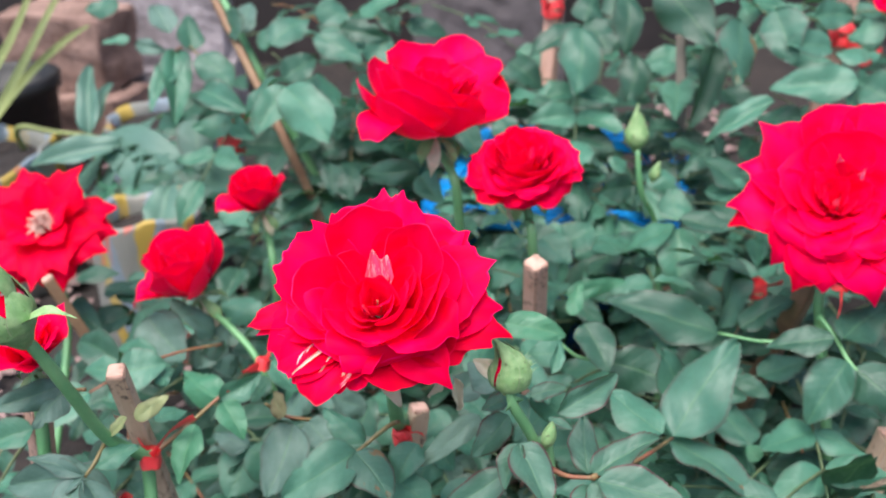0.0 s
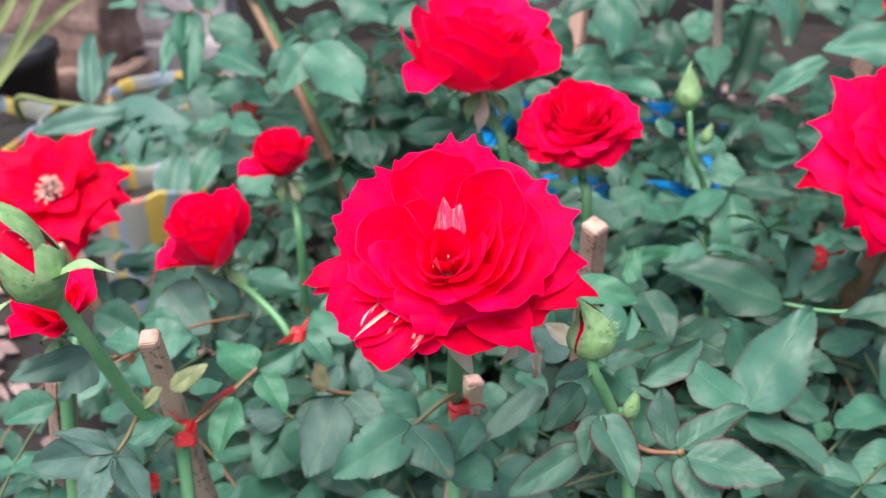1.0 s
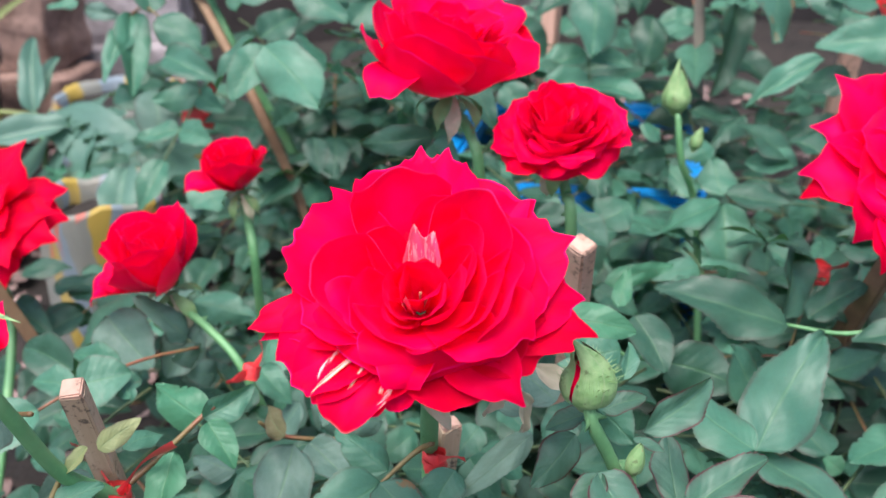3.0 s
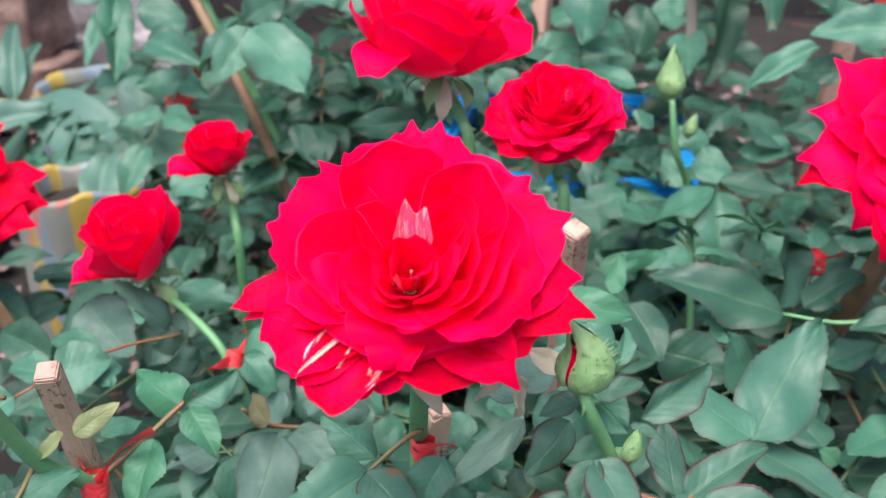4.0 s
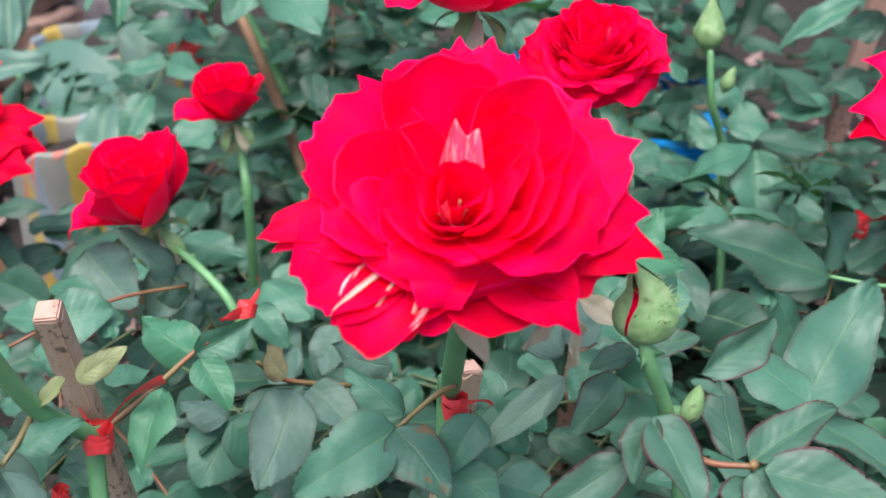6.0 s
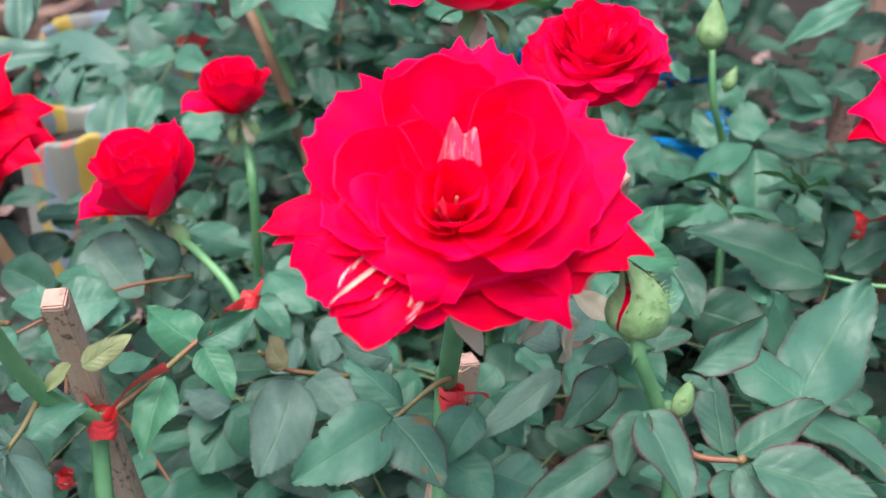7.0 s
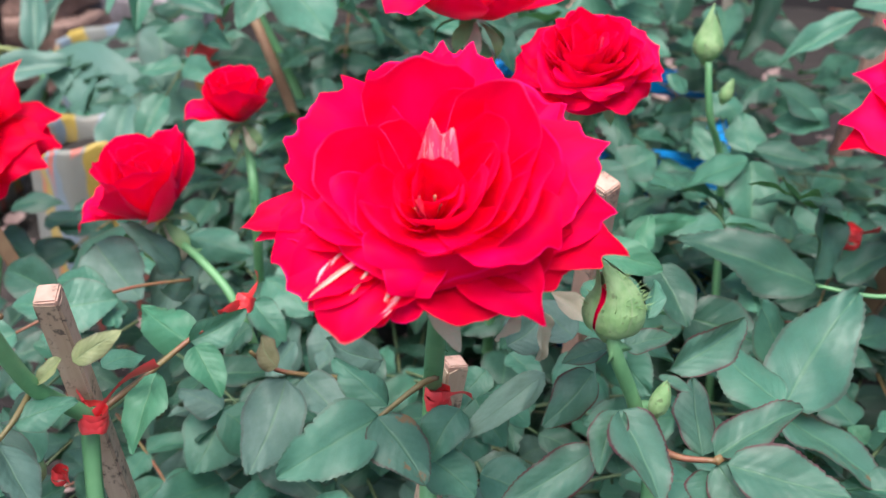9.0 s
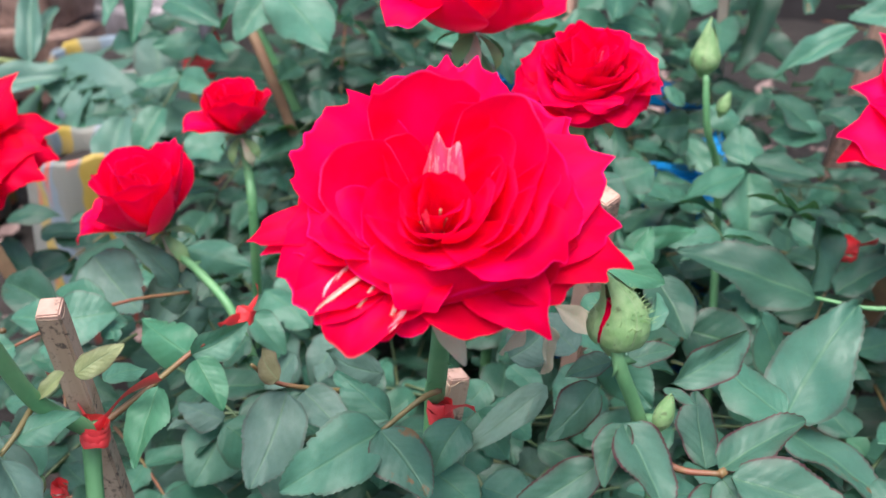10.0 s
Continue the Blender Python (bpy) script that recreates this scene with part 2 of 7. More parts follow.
def bud_material(name):
    n = Nodes(name)
    u, v = n.uv()
    s = n.math("ABSOLUTE", n.math("MULTIPLY_ADD", u, 2.0, -1.0))
    ribs = n.noise(n.scaled(n.coords("UV"), (14.0, 2.0, 1.0)), 2.0, 4.0)
    p = n.t.nodes.new("ShaderNodeNewGeometry").outputs["Position"]
    c = n.mix(n.ramp(n.noise(p, 160.0, 4.0), 0.35, 0.7), (0.16, 0.3, 0.11), (0.29, 0.43, 0.2))
    c = n.mix(n.ramp(ribs, 0.5, 0.72, 0.0, 0.5), c, (0.24, 0.35, 0.2))
    c = n.mix(n.ramp(s, 0.88, 1.0, 0.0, 0.55), c, (0.34, 0.36, 0.24))
    c = n.mix(n.ramp(n.noise(p, 420.0, 3.0), 0.63, 0.7, 0.0, 0.6), c, (0.07, 0.07, 0.03))
    n.set(Base_Color=c, Roughness=0.5)
    return n.bump(n.math("ADD", ribs, n.noise(p, 500.0, 3.0)), 0.5, 0.0006).m


BUD = bud_material("bud_green")
STAMEN = stem_material("stamens", (0.58, 0.4, 0.34), (0.36, 0.16, 0.14), 0.8)
WOOD = wood_material("stake_wood", (0.52, 0.31, 0.25), (0.43, 0.26, 0.2), (0.07, 0.05, 0.04))
WOOD_END = wood_material("sawn_end", (0.54, 0.34, 0.275), (0.45, 0.28, 0.22), (0.2, 0.13, 0.1))
WOOD_OLD = wood_material("stake_wood_weathered", (0.5, 0.37, 0.28), (0.4, 0.28, 0.2), (0.06, 0.045, 0.04))
TIE = plastic_material("red_ribbon", (0.84, 0.05, 0.06), 0.3)
BLUE = plastic_material("blue_plastic", (0.0, 0.22, 0.6), 0.3)
SOIL = rough_material("soil", ((0.01, 0.007, 0.007), (0.025, 0.018, 0.016), (0.05, 0.034, 0.031)), 9.0, 0.9, 0.012)
# wall concrete, darkened throughout for the shade on its right stretch
CONCRETE = rough_material("concrete", ((0.017, 0.013, 0.014), (0.034, 0.026, 0.027), (0.011, 0.009, 0.009)), 5.0, 0.6, 0.006)
BLOCK = rough_material("clay_block", ((0.12, 0.065, 0.05), (0.3, 0.19, 0.16), (0.06, 0.04, 0.035)), 16.0, 0.6, 0.004)
BLOCK_GREY = rough_material("grey_block", ((0.2, 0.17, 0.18), (0.42, 0.37, 0.39), (0.1, 0.085, 0.09)), 16.0, 0.6, 0.004)
# lit counterpart of the wall concrete
SLAB = rough_material("lit_wall_slab", ((0.075, 0.064, 0.068), (0.13, 0.11, 0.116), (0.045, 0.038, 0.04)), 7.0, 0.6, 0.004)
LITTER = rough_material("dry_litter", ((0.2, 0.125, 0.12), (0.33, 0.23, 0.215), (0.12, 0.065, 0.06)), 30.0, 0.5, 0.002)
# near-black of the pot that stands in for a shaded gap
BLACK = plastic_material("gap_black", (0.012, 0.011, 0.012), 0.4)
SACK = sack_material("printed_sack")


# ---------------------------------------------------------------- mesh tools
def mesh_from(name, verts, faces, uvs=None, material=None, smooth=True):
    me = bpy.data.meshes.new(name)
    me.from_pydata([tuple(v) for v in verts], [], [tuple(f) for f in faces])
    if smooth:
        me.polygons.foreach_set("use_smooth", [True] * len(me.polygons))
    if uvs is not None:
        layer = me.uv_layers.new(name="UVMap")
        loops = np.empty(len(me.loops), int)
        me.loops.foreach_get("vertex_index", loops)
        layer.data.foreach_set("uv", np.asarray(uvs, float)[loops].ravel())
    if material:
        me.materials.append(material)
    me.update()
    return me


def under(name, data, parent, label="", matrix=None):
    """A part: one mesh object under a thing or a part; matrix is in world space."""
    ob = new(name, data)
    if matrix is not None:
        ob.matrix_world = matrix
    if parent is not None:
        ob.parent = parent
        up, inv = parent, Matrix()
        chain = []
        while up:
            chain.append(up.matrix_basis.copy() if up.parent is None else up.matrix_parent_inverse @ up.matrix_basis)
            up = up.parent
        total = Matrix()
        for m in reversed(chain):
            total = total @ m
        ob.matrix_parent_inverse = total.inverted()
    return tagged(ob, label) if label else ob


def bm_mesh(name, bm, material, smooth=False):
    me = bpy.data.meshes.new(name)
    bm.to_mesh(me)
    bm.free()
    me.materials.append(material)
    if smooth:
        me.polygons.foreach_set("use_smooth", [True] * len(me.polygons))
    return me


def grid_faces(nu, nv):
    """Faces of a grid of (nv + 1) rows with (nu + 1) vertices each."""
    w = nu + 1
    return [(j * w + i, j * w + i + 1, (j + 1) * w + i + 1, (j + 1) * w + i) for j in range(nv) for i in range(nu)]


def smooth_line(points, n=6):
    """A Catmull-Rom line through the points."""
    p = [np.array(q, float) for q in points]
    p = [2 * p[0] - p[1]] + p + [2 * p[-1] - p[-2]]
    out = []
    for i in range(1, len(p) - 2):
        for k in range(n):
            t = k / n
            out.append(0.5 * (2 * p[i] + (p[i + 1] - p[i - 1]) * t + (2 * p[i - 1] - 5 * p[i] + 4 * p[i + 1] - p[i + 2]) * t * t + (3 * p[i] - p[i - 1] - 3 * p[i + 1] + p[i + 2]) * t ** 3))
    out.append(p[-2])
    return np.array(out)


def tube(points, r0, r1, sides=8, n=6, wobble=0.0, seed=0):
    """Vertices, faces and uvs of a tapered tube along a smooth line, closed at its ends."""
    rng = np.random.default_rng(seed)
    line = smooth_line(points, n)
    tang = np.gradient(line, axis=0)
    tang /= np.linalg.norm(tang, axis=1)[:, None]
    ref = np.array((0.31, 0.95, 0.05)) if abs(tang[0][2]) > 0.5 else np.array((0.0, 0.1, 1.0))
    verts, uvs = [], []
    for i, (c, d) in enumerate(zip(line, tang)):
        a = np.cross(d, ref)
        a /= np.linalg.norm(a)
        b = np.cross(d, a)
        f = i / (len(line) - 1)
        r = (r0 + (r1 - r0) * f) * (1 + wobble * rng.uniform(-1, 1))
        for k in range(sides):
            w = 2 * math.pi * k / sides
            verts.append(c + r * (math.cos(w) * a + math.sin(w) * b))
            uvs.append((k / sides, f))
    m = len(line)
    faces = [(i * sides + k, i * sides + (k + 1) % sides, (i + 1) * sides + (k + 1) % sides, (i + 1) * sides + k) for i in range(m - 1) for k in range(sides)]
    faces += [tuple(range(sides))[::-1], tuple((m - 1) * sides + k for k in range(sides))]
    return np.array(verts), faces, np.array(uvs)


def thorns(verts, faces, uvs, points, count, size, seed):
    """Small hooked thorns on a stem."""
    rng = np.random.default_rng(seed)
    line = smooth_line(points, 8)
    verts, uvs = list(verts), list(uvs)
    for i in rng.integers(2, len(line) - 2, count):
        d = line[i + 1] - line[i - 1]
        d /= np.linalg.norm(d)
        o = rng.normal(size=3)
        o -= d * o.dot(d)
        o /= np.linalg.norm(o)
        q = np.cross(d, o)
        k = len(verts)
        b = line[i] + o * size * 0.25
        verts += [b + d * size * 0.6, b - d * size * 0.7, b + q * size * 0.25, b - q * size * 0.25, b + o * size * 1.1 - d * size * 0.45]
        uvs += [(0, 0)] * 5
        faces += [(k, k + 2, k + 4), (k + 2, k + 1, k + 4), (k + 1, k + 3, k + 4), (k + 3, k, k + 4)]
    return verts, faces, uvs


def stem_part(parent, points, r0, r1, name="stem", material=None, prick=0, seed=0, label=""):
    v, f, u = tube(points, r0, r1, 8, 7, 0.04, seed)
    if prick:
        v, f, u = thorns(v, f, u, points, prick, 0.004, seed + 5)
    return under(name, mesh_from(name, v, f, u, material or STEM), parent, label)


# ---------------------------------------------------------------- leaves
def leaf_shape(seed, teeth=18, nu=8, fold=0.16, droop=0.12, wave=0.03, broad=0.0, serration=0.027, arch=0.3, bite=0.0):
    """A serrated blade, 1 long in y and 1 wide in x, its upper side facing z."""
    rng = np.random.default_rng(seed)
    nv = teeth * 2
    verts, uvs = [], []
    ph = rng.uniform(0, 6, 4)
    lean = rng.uniform(-0.06, 0.06)
    cut = rng.uniform(0.3, 1.25, nv + 1)
    for j in range(nv + 1):
        v = j / nv
        w = 0.5 * (math.sin(math.pi * min(1, v ** (0.72 - broad))) ** 0.68) if 0 < v < 1 else 0.004
        w *= 0.97 - 0.12 * v
        for i in range(nu + 1):
            s = 2 * i / nu - 1
            tooth = (serration * cut[j] if j % 2 else -serration * 0.35) * (abs(s) ** 6)
            edge = 1 + tooth * (1.0 if 0.08 < v < 0.97 else 0.2)
            gone = bite * (0.5 * math.exp(-((v - 0.62) / 0.05) ** 2) + 0.35 * math.exp(-((v - 0.5) / 0.03) ** 2)) if s > 0 else bite * 0.4 * math.exp(-((v - 0.78) / 0.04) ** 2)
            x = s * w * (1 - gone) * edge * (1 + 0.06 * math.sin(6 * v + ph[2] + 1.5 * s) + 0.03 * math.sin(15 * v + ph[3] - 2 * s)) + lean * math.sin(v * math.pi)
            y = v + (0.018 if j % 2 else 0.0) * abs(s) ** 6
            z = fold * 1.5 * abs(x) - arch * (0.6 + fold) * 2.0 * x * x - droop * v * v + wave * (1.0 * math.sin(v * 8 + ph[0] + s) * abs(s) + 0.2 * math.sin(v * 19 + ph[3] + 2 * s) * abs(s) ** 3) + 0.15 * wave * math.sin(v * 17 + ph[1] + 3 * s)
            z += 0.0006 * math.sin(50 * (v - 0.28 * abs(s))) * (1 - abs(s))
            verts.append((x, y, z))
            uvs.append((0.5 * s + 0.5, v))
    return np.array(verts), grid_faces(nu, nv), np.array(uvs)


SHAPES = [
    leaf_shape(1, fold=0.2, wave=0.045), leaf_shape(2, fold=0.3, droop=0.2, wave=0.04), leaf_shape(3, fold=0.05, droop=0.05, wave=0.05),
    leaf_shape(4, fold=0.22, droop=-0.06, wave=0.04, bite=0.35), leaf_shape(5, fold=0.1, droop=0.3, wave=0.05), leaf_shape(6, fold=0.38, droop=0.15, wave=0.04),
    leaf_shape(7, fold=-0.12, droop=0.18, wave=0.06, bite=0.6),
]
MASS_SHAPES = [leaf_shape(20 + i, teeth=4, nu=4, fold=0.25 * random.random(), droop=0.3 * random.random(), wave=0.05, serration=0.05) for i in range(5)]
SHARED = {}


def leaf_mesh(shape, material):
    key = (shape, material.name)
    if key not in SHARED:
        v, f, u = SHAPES[shape]
        SHARED[key] = mesh_from("leaf", v, f, u, material)
    return SHARED[key]


def leaf_frame(base, tip, width, up, roll=0.0):
    """The pose that lays a unit leaf from base to tip, its face towards up."""
    b, t, up = Vector(base), Vector(tip), Vector(up)
    y = t - b
    n = y.length
    y = y / n
    z = (up - y * up.dot(y)).normalized()
    z = (Matrix.Rotation(radians(roll), 3, y) @ z)
    x = y.cross(z)
    m = Matrix((x * width, y * n, z * n)).transposed().to_4x4()
    m.translation = b
    return m


FACE = (0.0, -0.6, 0.8)
turn = [0]


def blade(parent, base, tip, width, material=None, shape=None, roll=None, name="leaf", up=FACE):
    """One leaf blade from its stalk to its tip."""
    turn[0] += 1
    k = turn[0]
    shape = (k * 5 + k // 7) % len(SHAPES) if shape is None else shape
    roll = ((k * 37) % 61) - 30 if roll is None else roll
    return under(name, leaf_mesh(shape, material or LEAF), parent, "", leaf_frame(base, tip, width, up, roll))


def rachis(parent, *points, r=0.0009, material=None):
    """The thin stalk that carries the leaflets of one leaf."""
    v, f, u = tube(points, r * 1.25, r * 0.8, 6, 5)
    return under("leaf_stalk", mesh_from("leaf_stalk", v, f, u, material or STEM_RED), parent)


def compound(rng, base, out, size, pairs=2):
    """Places of the leaflets of one pinnate leaf: (matrix of each leaflet), and the stalk's points."""
    out = Vector(out).normalized()
    side = out.cross(Vector((0, 0, 1)))
    side = side.normalized() if side.length > 0.05 else Vector((1, 0, 0))
    up = side.cross(out).normalized()
    base = Vector(base)
    length = size * (1.3 + 0.75 * pairs)
    sag = -0.25 * length
    pts = [base + out * (length * f) + Vector((0, 0, sag * f * f)) for f in (0, 0.35, 0.7, 1.0)]
    mats = []
    for p in range(pairs):
        f = 0.5 + 0.42 * p / max(1, pairs - 0.5)
        c = base + out * (length * f) + Vector((0, 0, sag * f * f))
        for sgn in (-1, 1):
            d = (side * sgn * rng.uniform(0.8, 1.1) + out * rng.uniform(0.25, 0.6) + up * rng.uniform(-0.25, 0.15)).normalized()
            s = size * rng.uniform(0.78, 1.02)
            mats.append(leaf_frame(c, c + d * s, s * rng.uniform(0.58, 0.7), up + Vector((0, -0.5, 0)), rng.uniform(-25, 25)))
    d = (out + up * rng.uniform(-0.5, 0.1)).normalized()
    s = size * rng.uniform(1.05, 1.25)
    mats.append(leaf_frame(pts[-1], pts[-1] + d * s, s * rng.uniform(0.6, 0.7), up + Vector((0, -0.5, 0)), rng.uniform(-20, 20)))
    return mats, pts


def pinnate(parent, rng, base, out, size, pairs=2, material=None):
    """A whole rose leaf: its stalk, with the leaflets under it."""
    mats, pts = compound(rng, base, out, size, pairs)
    v, f, u = tube(pts, 0.001, 0.0007, 5, 3)
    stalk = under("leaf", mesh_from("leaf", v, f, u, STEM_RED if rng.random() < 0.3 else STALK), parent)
    for m in mats:
        under("leaflet", leaf_mesh(int(rng.integers(len(SHAPES))), material or LEAF), stalk, "", m)


class Mass:
    """Many small leaves joined into one mesh."""

    def __init__(self):
        self.v, self.f, self.u, self.n = [], [], [], 0

    def add(self, m, shape):
        v, f, u = MASS_SHAPES[shape]
        a = np.array(m)
        self.v.append(v @ a[:3, :3].T + a[:3, 3])
        self.f += [tuple(i + self.n for i in q) for q in f]
        self.u.append(u)
        self.n += len(v)

    def tube(self, pts, r0, r1):
        v, f, u = tube(pts, r0, r1, 5, 3)
        self.v.append(v)
        self.f += [tuple(i + self.n for i in q) for q in f]
        self.u.append(u * 0 + 0.5)
        self.n += len(v)

    def finish(self, name, material, parent, label=""):
        ob = under(name, mesh_from(name, np.concatenate(self.v), self.f, np.concatenate(self.u), material), parent, label)
        return tagged(ob, kind="stuff")


# ---------------------------------------------------------------- flowers
def petal(L, W, a0, a1, cup=50, roll=0.0, point=0.0, ruffle=0.05, jag=0.0, r0=0.004, notch=0.0, twist=0.0, nu=20, nv=15, seed=0, rim=38.0):
    """One petal in the flower's own frame, growing from the receptacle along z and opening along x.
    a0, a1: its lean from the axis in degrees at the base and at the tip; cup: how far its sides wrap inwards;
    rim: how far its upper edge curls back."""
    rng = np.random.default_rng(seed)
    ph = rng.uniform(0, 6.28, 5)
    teeth = rng.uniform(-1, 1, nu + 1) * (rng.random(nu + 1) > 0.45)
    rows = nv * 3
    th = [radians(a0 + (a1 - a0) * (j / rows) ** 1.35 + rim * max(0.0, (j / rows - 0.72) / 0.28) ** 1.6) for j in range(rows + 1)]
    cr, cz = [r0], [0.0]
    for j in range(rows):
        cr.append(cr[-1] + math.sin(th[j]) * L / rows)
        cz.append(cz[-1] + math.cos(th[j]) * L / rows)
    verts, uvs = [], []
    for j in range(nv + 1):
        for i in range(nu + 1):
            s = 2 * i / nu - 1
            top = 1 - 0.30 * abs(s) ** 2.6 + point * 0.22 * max(0.0, 1 - abs(s) / 0.38) ** 1.5 - notch * 0.14 * math.exp(-(s / 0.14) ** 2) + jag * 0.09 * teeth[i]
            v = j / nv * top
            k = min(rows, v * rows)
            k0 = int(k)
            k1 = min(rows, k0 + 1)
            f = k - k0
            r, z, a = cr[k0] + (cr[k1] - cr[k0]) * f, cz[k0] + (cz[k1] - cz[k0]) * f, th[k0] + (th[k1] - th[k0]) * f
            if v > 1:
                r, z = r + math.sin(a) * L * (v - 1), z + math.cos(a) * L * (v - 1)
            w = W * (0.12 + 0.88 * math.sin(min(1.0, v / 0.72) * math.pi / 2) ** 0.9)
            arc = max(0.02, radians(cup) * (1 - 0.45 * min(1, v)))
            lat = w / arc * math.sin(arc * s)
            inn = w / arc * (1 - math.cos(arc * s))
            inn -= roll * w * max(0.0, (abs(s) - 0.45) / 0.55) ** 2 * v * v
            inn += ruffle * W * v * v * (math.sin(3.1 * s + ph[0]) + 0.6 * math.sin(6.5 * s + ph[1] + 2 * v) + 0.3 * math.sin(13 * s + ph[2]))
            lat += twist * v * v * W
            verts.append((r - inn * math.cos(a), lat, z + inn * math.sin(a)))
            uvs.append((0.5 * s + 0.5, min(1.0, j / nv)))
    return np.array(verts), grid_faces(nu, nv), np.array(uvs)


def sheet(flower, m, az, r, z, wide, cup, belly, curl, drop, seed, tips=(), material=None, size=1.0):
    """One petal in the flower's frame, from the receptacle to its rim at azimuth az, radius r and height z.
    wide: half its width; cup: how far its sides wrap inwards, in degrees; belly: where its middle bows to, as
    shares of r and z; curl: how far the rim turns back; drop: how round the outline is; tips: (side, height, width)
    of the points on the rim."""
    rng = np.random.default_rng(seed)
    ph = rng.uniform(0, 6.28, 6)
    nu, nv = 26, 16
    base = np.array((min(0.002, 0.5 * r), 0.0, 0.0))
    rim, mid = np.array((r, 0.0, z)), np.array((belly[0] * r, 0.0, belly[1] * z))
    verts, uvs = [], []
    for j in range(nv + 1):
        for i in range(nu + 1):
            s = 2 * i / nu - 1
            top = 1 - drop * abs(s) ** 2.8 + sum(h * max(0.0, 1 - abs(s - c) / w) ** 1.3 for c, h, w in tips)
            top += 0.012 * math.sin(7 * s + ph[3]) + 0.004 * math.sin(15 * s + ph[4])
            v = j / nv * top
            q = min(v, 1.0)
            p = (1 - q) ** 2 * base + 2 * q * (1 - q) * mid + q * q * rim
            t = 2 * (1 - q) * (mid - base) + 2 * q * (rim - mid)
            if v > 1:
                p = p + t * (v - 1) * 0.8
            t = t / np.linalg.norm(t)
            n = np.array((-t[2], 0.0, t[0]))
            w = wide * (0.16 + 0.84 * math.sin(min(1.0, v / 0.7) * math.pi / 2) ** 0.9)
            arc = max(0.02, radians(cup) * (1 - 0.35 * min(1, v)))
            lift = w / arc * (1 - math.cos(arc * s))
            lift -= curl * wide * (max(0.0, (v - 0.68) / 0.32) ** 2 + 0.5 * max(0.0, (abs(s) - 0.6) / 0.4) ** 2 * v * v)
            lift += wide * v * v * (0.06 * math.sin(2.6 * s + ph[0]) + 0.03 * math.sin(5.3 * s + ph[1] + 2 * v) + 0.006 * math.sin(12 * s + ph[2]))
            lift += 0.0009 * noise.noise(Vector((s * 2.2 + seed, v * 2.6, 0.0)))
            p = p + n * lift + np.array((0.0, w / arc * math.sin(arc * s), 0.0))
            verts.append(p)
            uvs.append((0.5 * s + 0.5, j / nv))
    return under("petal", mesh_from("petal", np.array(verts) * size, grid_faces(nu, nv), np.array(uvs), material or RED), flower, "", m @ pose(0, 0, 0, 0, 0, az) @ pose(0, 0, 0, rng.uniform(-8, 8), 0, 0))


def heart(flower, m, count, r, z, wide, seed, middle=(0.0, 0.0), dome=0.0, material=None):
    """Crumpled small petals that fill the middle of a full rose, on a spiral from its centre outwards."""
    rng = np.random.default_rng(seed)
    for i in range(count):
        f = ((i + 0.2) / count) ** 0.7
        sheet(flower, m @ pose(middle[0], middle[1], 0, rng.uniform(-9, 9), rng.uniform(-9, 9), 0), 137.5 * i + rng.uniform(-25, 25), r * f + 0.002, z * rng.uniform(0.9, 1.08) + dome * (1 - f * f),
              wide * (0.55 + 0.5 * f) * rng.uniform(0.85, 1.2), rng.uniform(70, 105), (rng.uniform(0.85, 1.1), rng.uniform(0.3, 0.6)), rng.uniform(0.05, 0.45), rng.uniform(0.18, 0.3), seed * 10 + i, tips=((rng.uniform(-0.6, 0.6), rng.uniform(0.0, 0.1), 0.3),), material=material)


def axis_frame(origin, axis, spin=0.0):
    """A frame with z along the axis and x as level as can be, to the right."""
    z = Vector(axis).normalized()
    x = Vector((1, 0, 0))
    x = (x - z * x.dot(z)).normalized()
    m = Matrix((x, z.cross(x), z)).transposed().to_4x4()
    m.translation = origin
    return m @ pose(0, 0, 0, 0, 0, spin)


def add_petal(flower, frame_m, az, material=None, loose=1.0, shift=(0, 0, 0), **kw):
    v, f, u = petal(**kw)
    lean = ((kw.get("seed", 0) * 7919) % 17 - 8) * 0.9 * loose, ((kw.get("seed", 0) * 104729) % 13 - 6) * 1.0 * loose
    return under("petal", mesh_from("petal", v, f, u, material or RED), flower, "", frame_m @ pose(*shift, 0, 0, az) @ pose(0, 0, 0, lean[0], lean[1], 0))


def sepal_strip(L, W, a0, a1, r0, curl=0.0):
    """A narrow green sepal, in the flower's frame."""
    return petal(L=L, W=W, a0=a0, a1=a1, cup=35, roll=curl, point=1.2, ruffle=0.08, r0=r0, nu=6, nv=10, seed=int(L * 1e5))


def rings(flower, m, table, scale, seed, material=None, ruffle=0.06, loose=1.5):
    """Whorls of petals. Each row: how many, length, width, a0, a1, cup, roll, point, start angle."""
    rng = np.random.default_rng(seed)
    for count, L, W, a0, a1, cup, roll, point, start in table:
        for i in range(count):
            add_petal(flower, m, start + 360 * i / count + rng.uniform(-9, 9), material, loose, L=scale * L * rng.uniform(0.92, 1.06), W=scale * W * rng.uniform(0.92, 1.08),
                      a0=a0 + rng.uniform(-4, 4), a1=a1 + rng.uniform(-8, 8), cup=cup, roll=roll * rng.uniform(0.6, 1.3), point=point * rng.uniform(0.5, 1.3),
                      ruffle=ruffle, jag=0.25 * (point > 0), r0=scale * 0.003, seed=int(rng.integers(1e6)), rim=34 if point < 0.45 else 4)


def hip(scale):
    """The swollen green cup under a flower, in the flower's frame."""
    k = scale / 0.05
    v, f, u = tube([(0, 0, -0.013 * k), (0, 0, -0.009 * k), (0, 0, -0.0055 * k)], 0.0026 * k, 0.0048 * k, 10, 4)
    return v, f, u


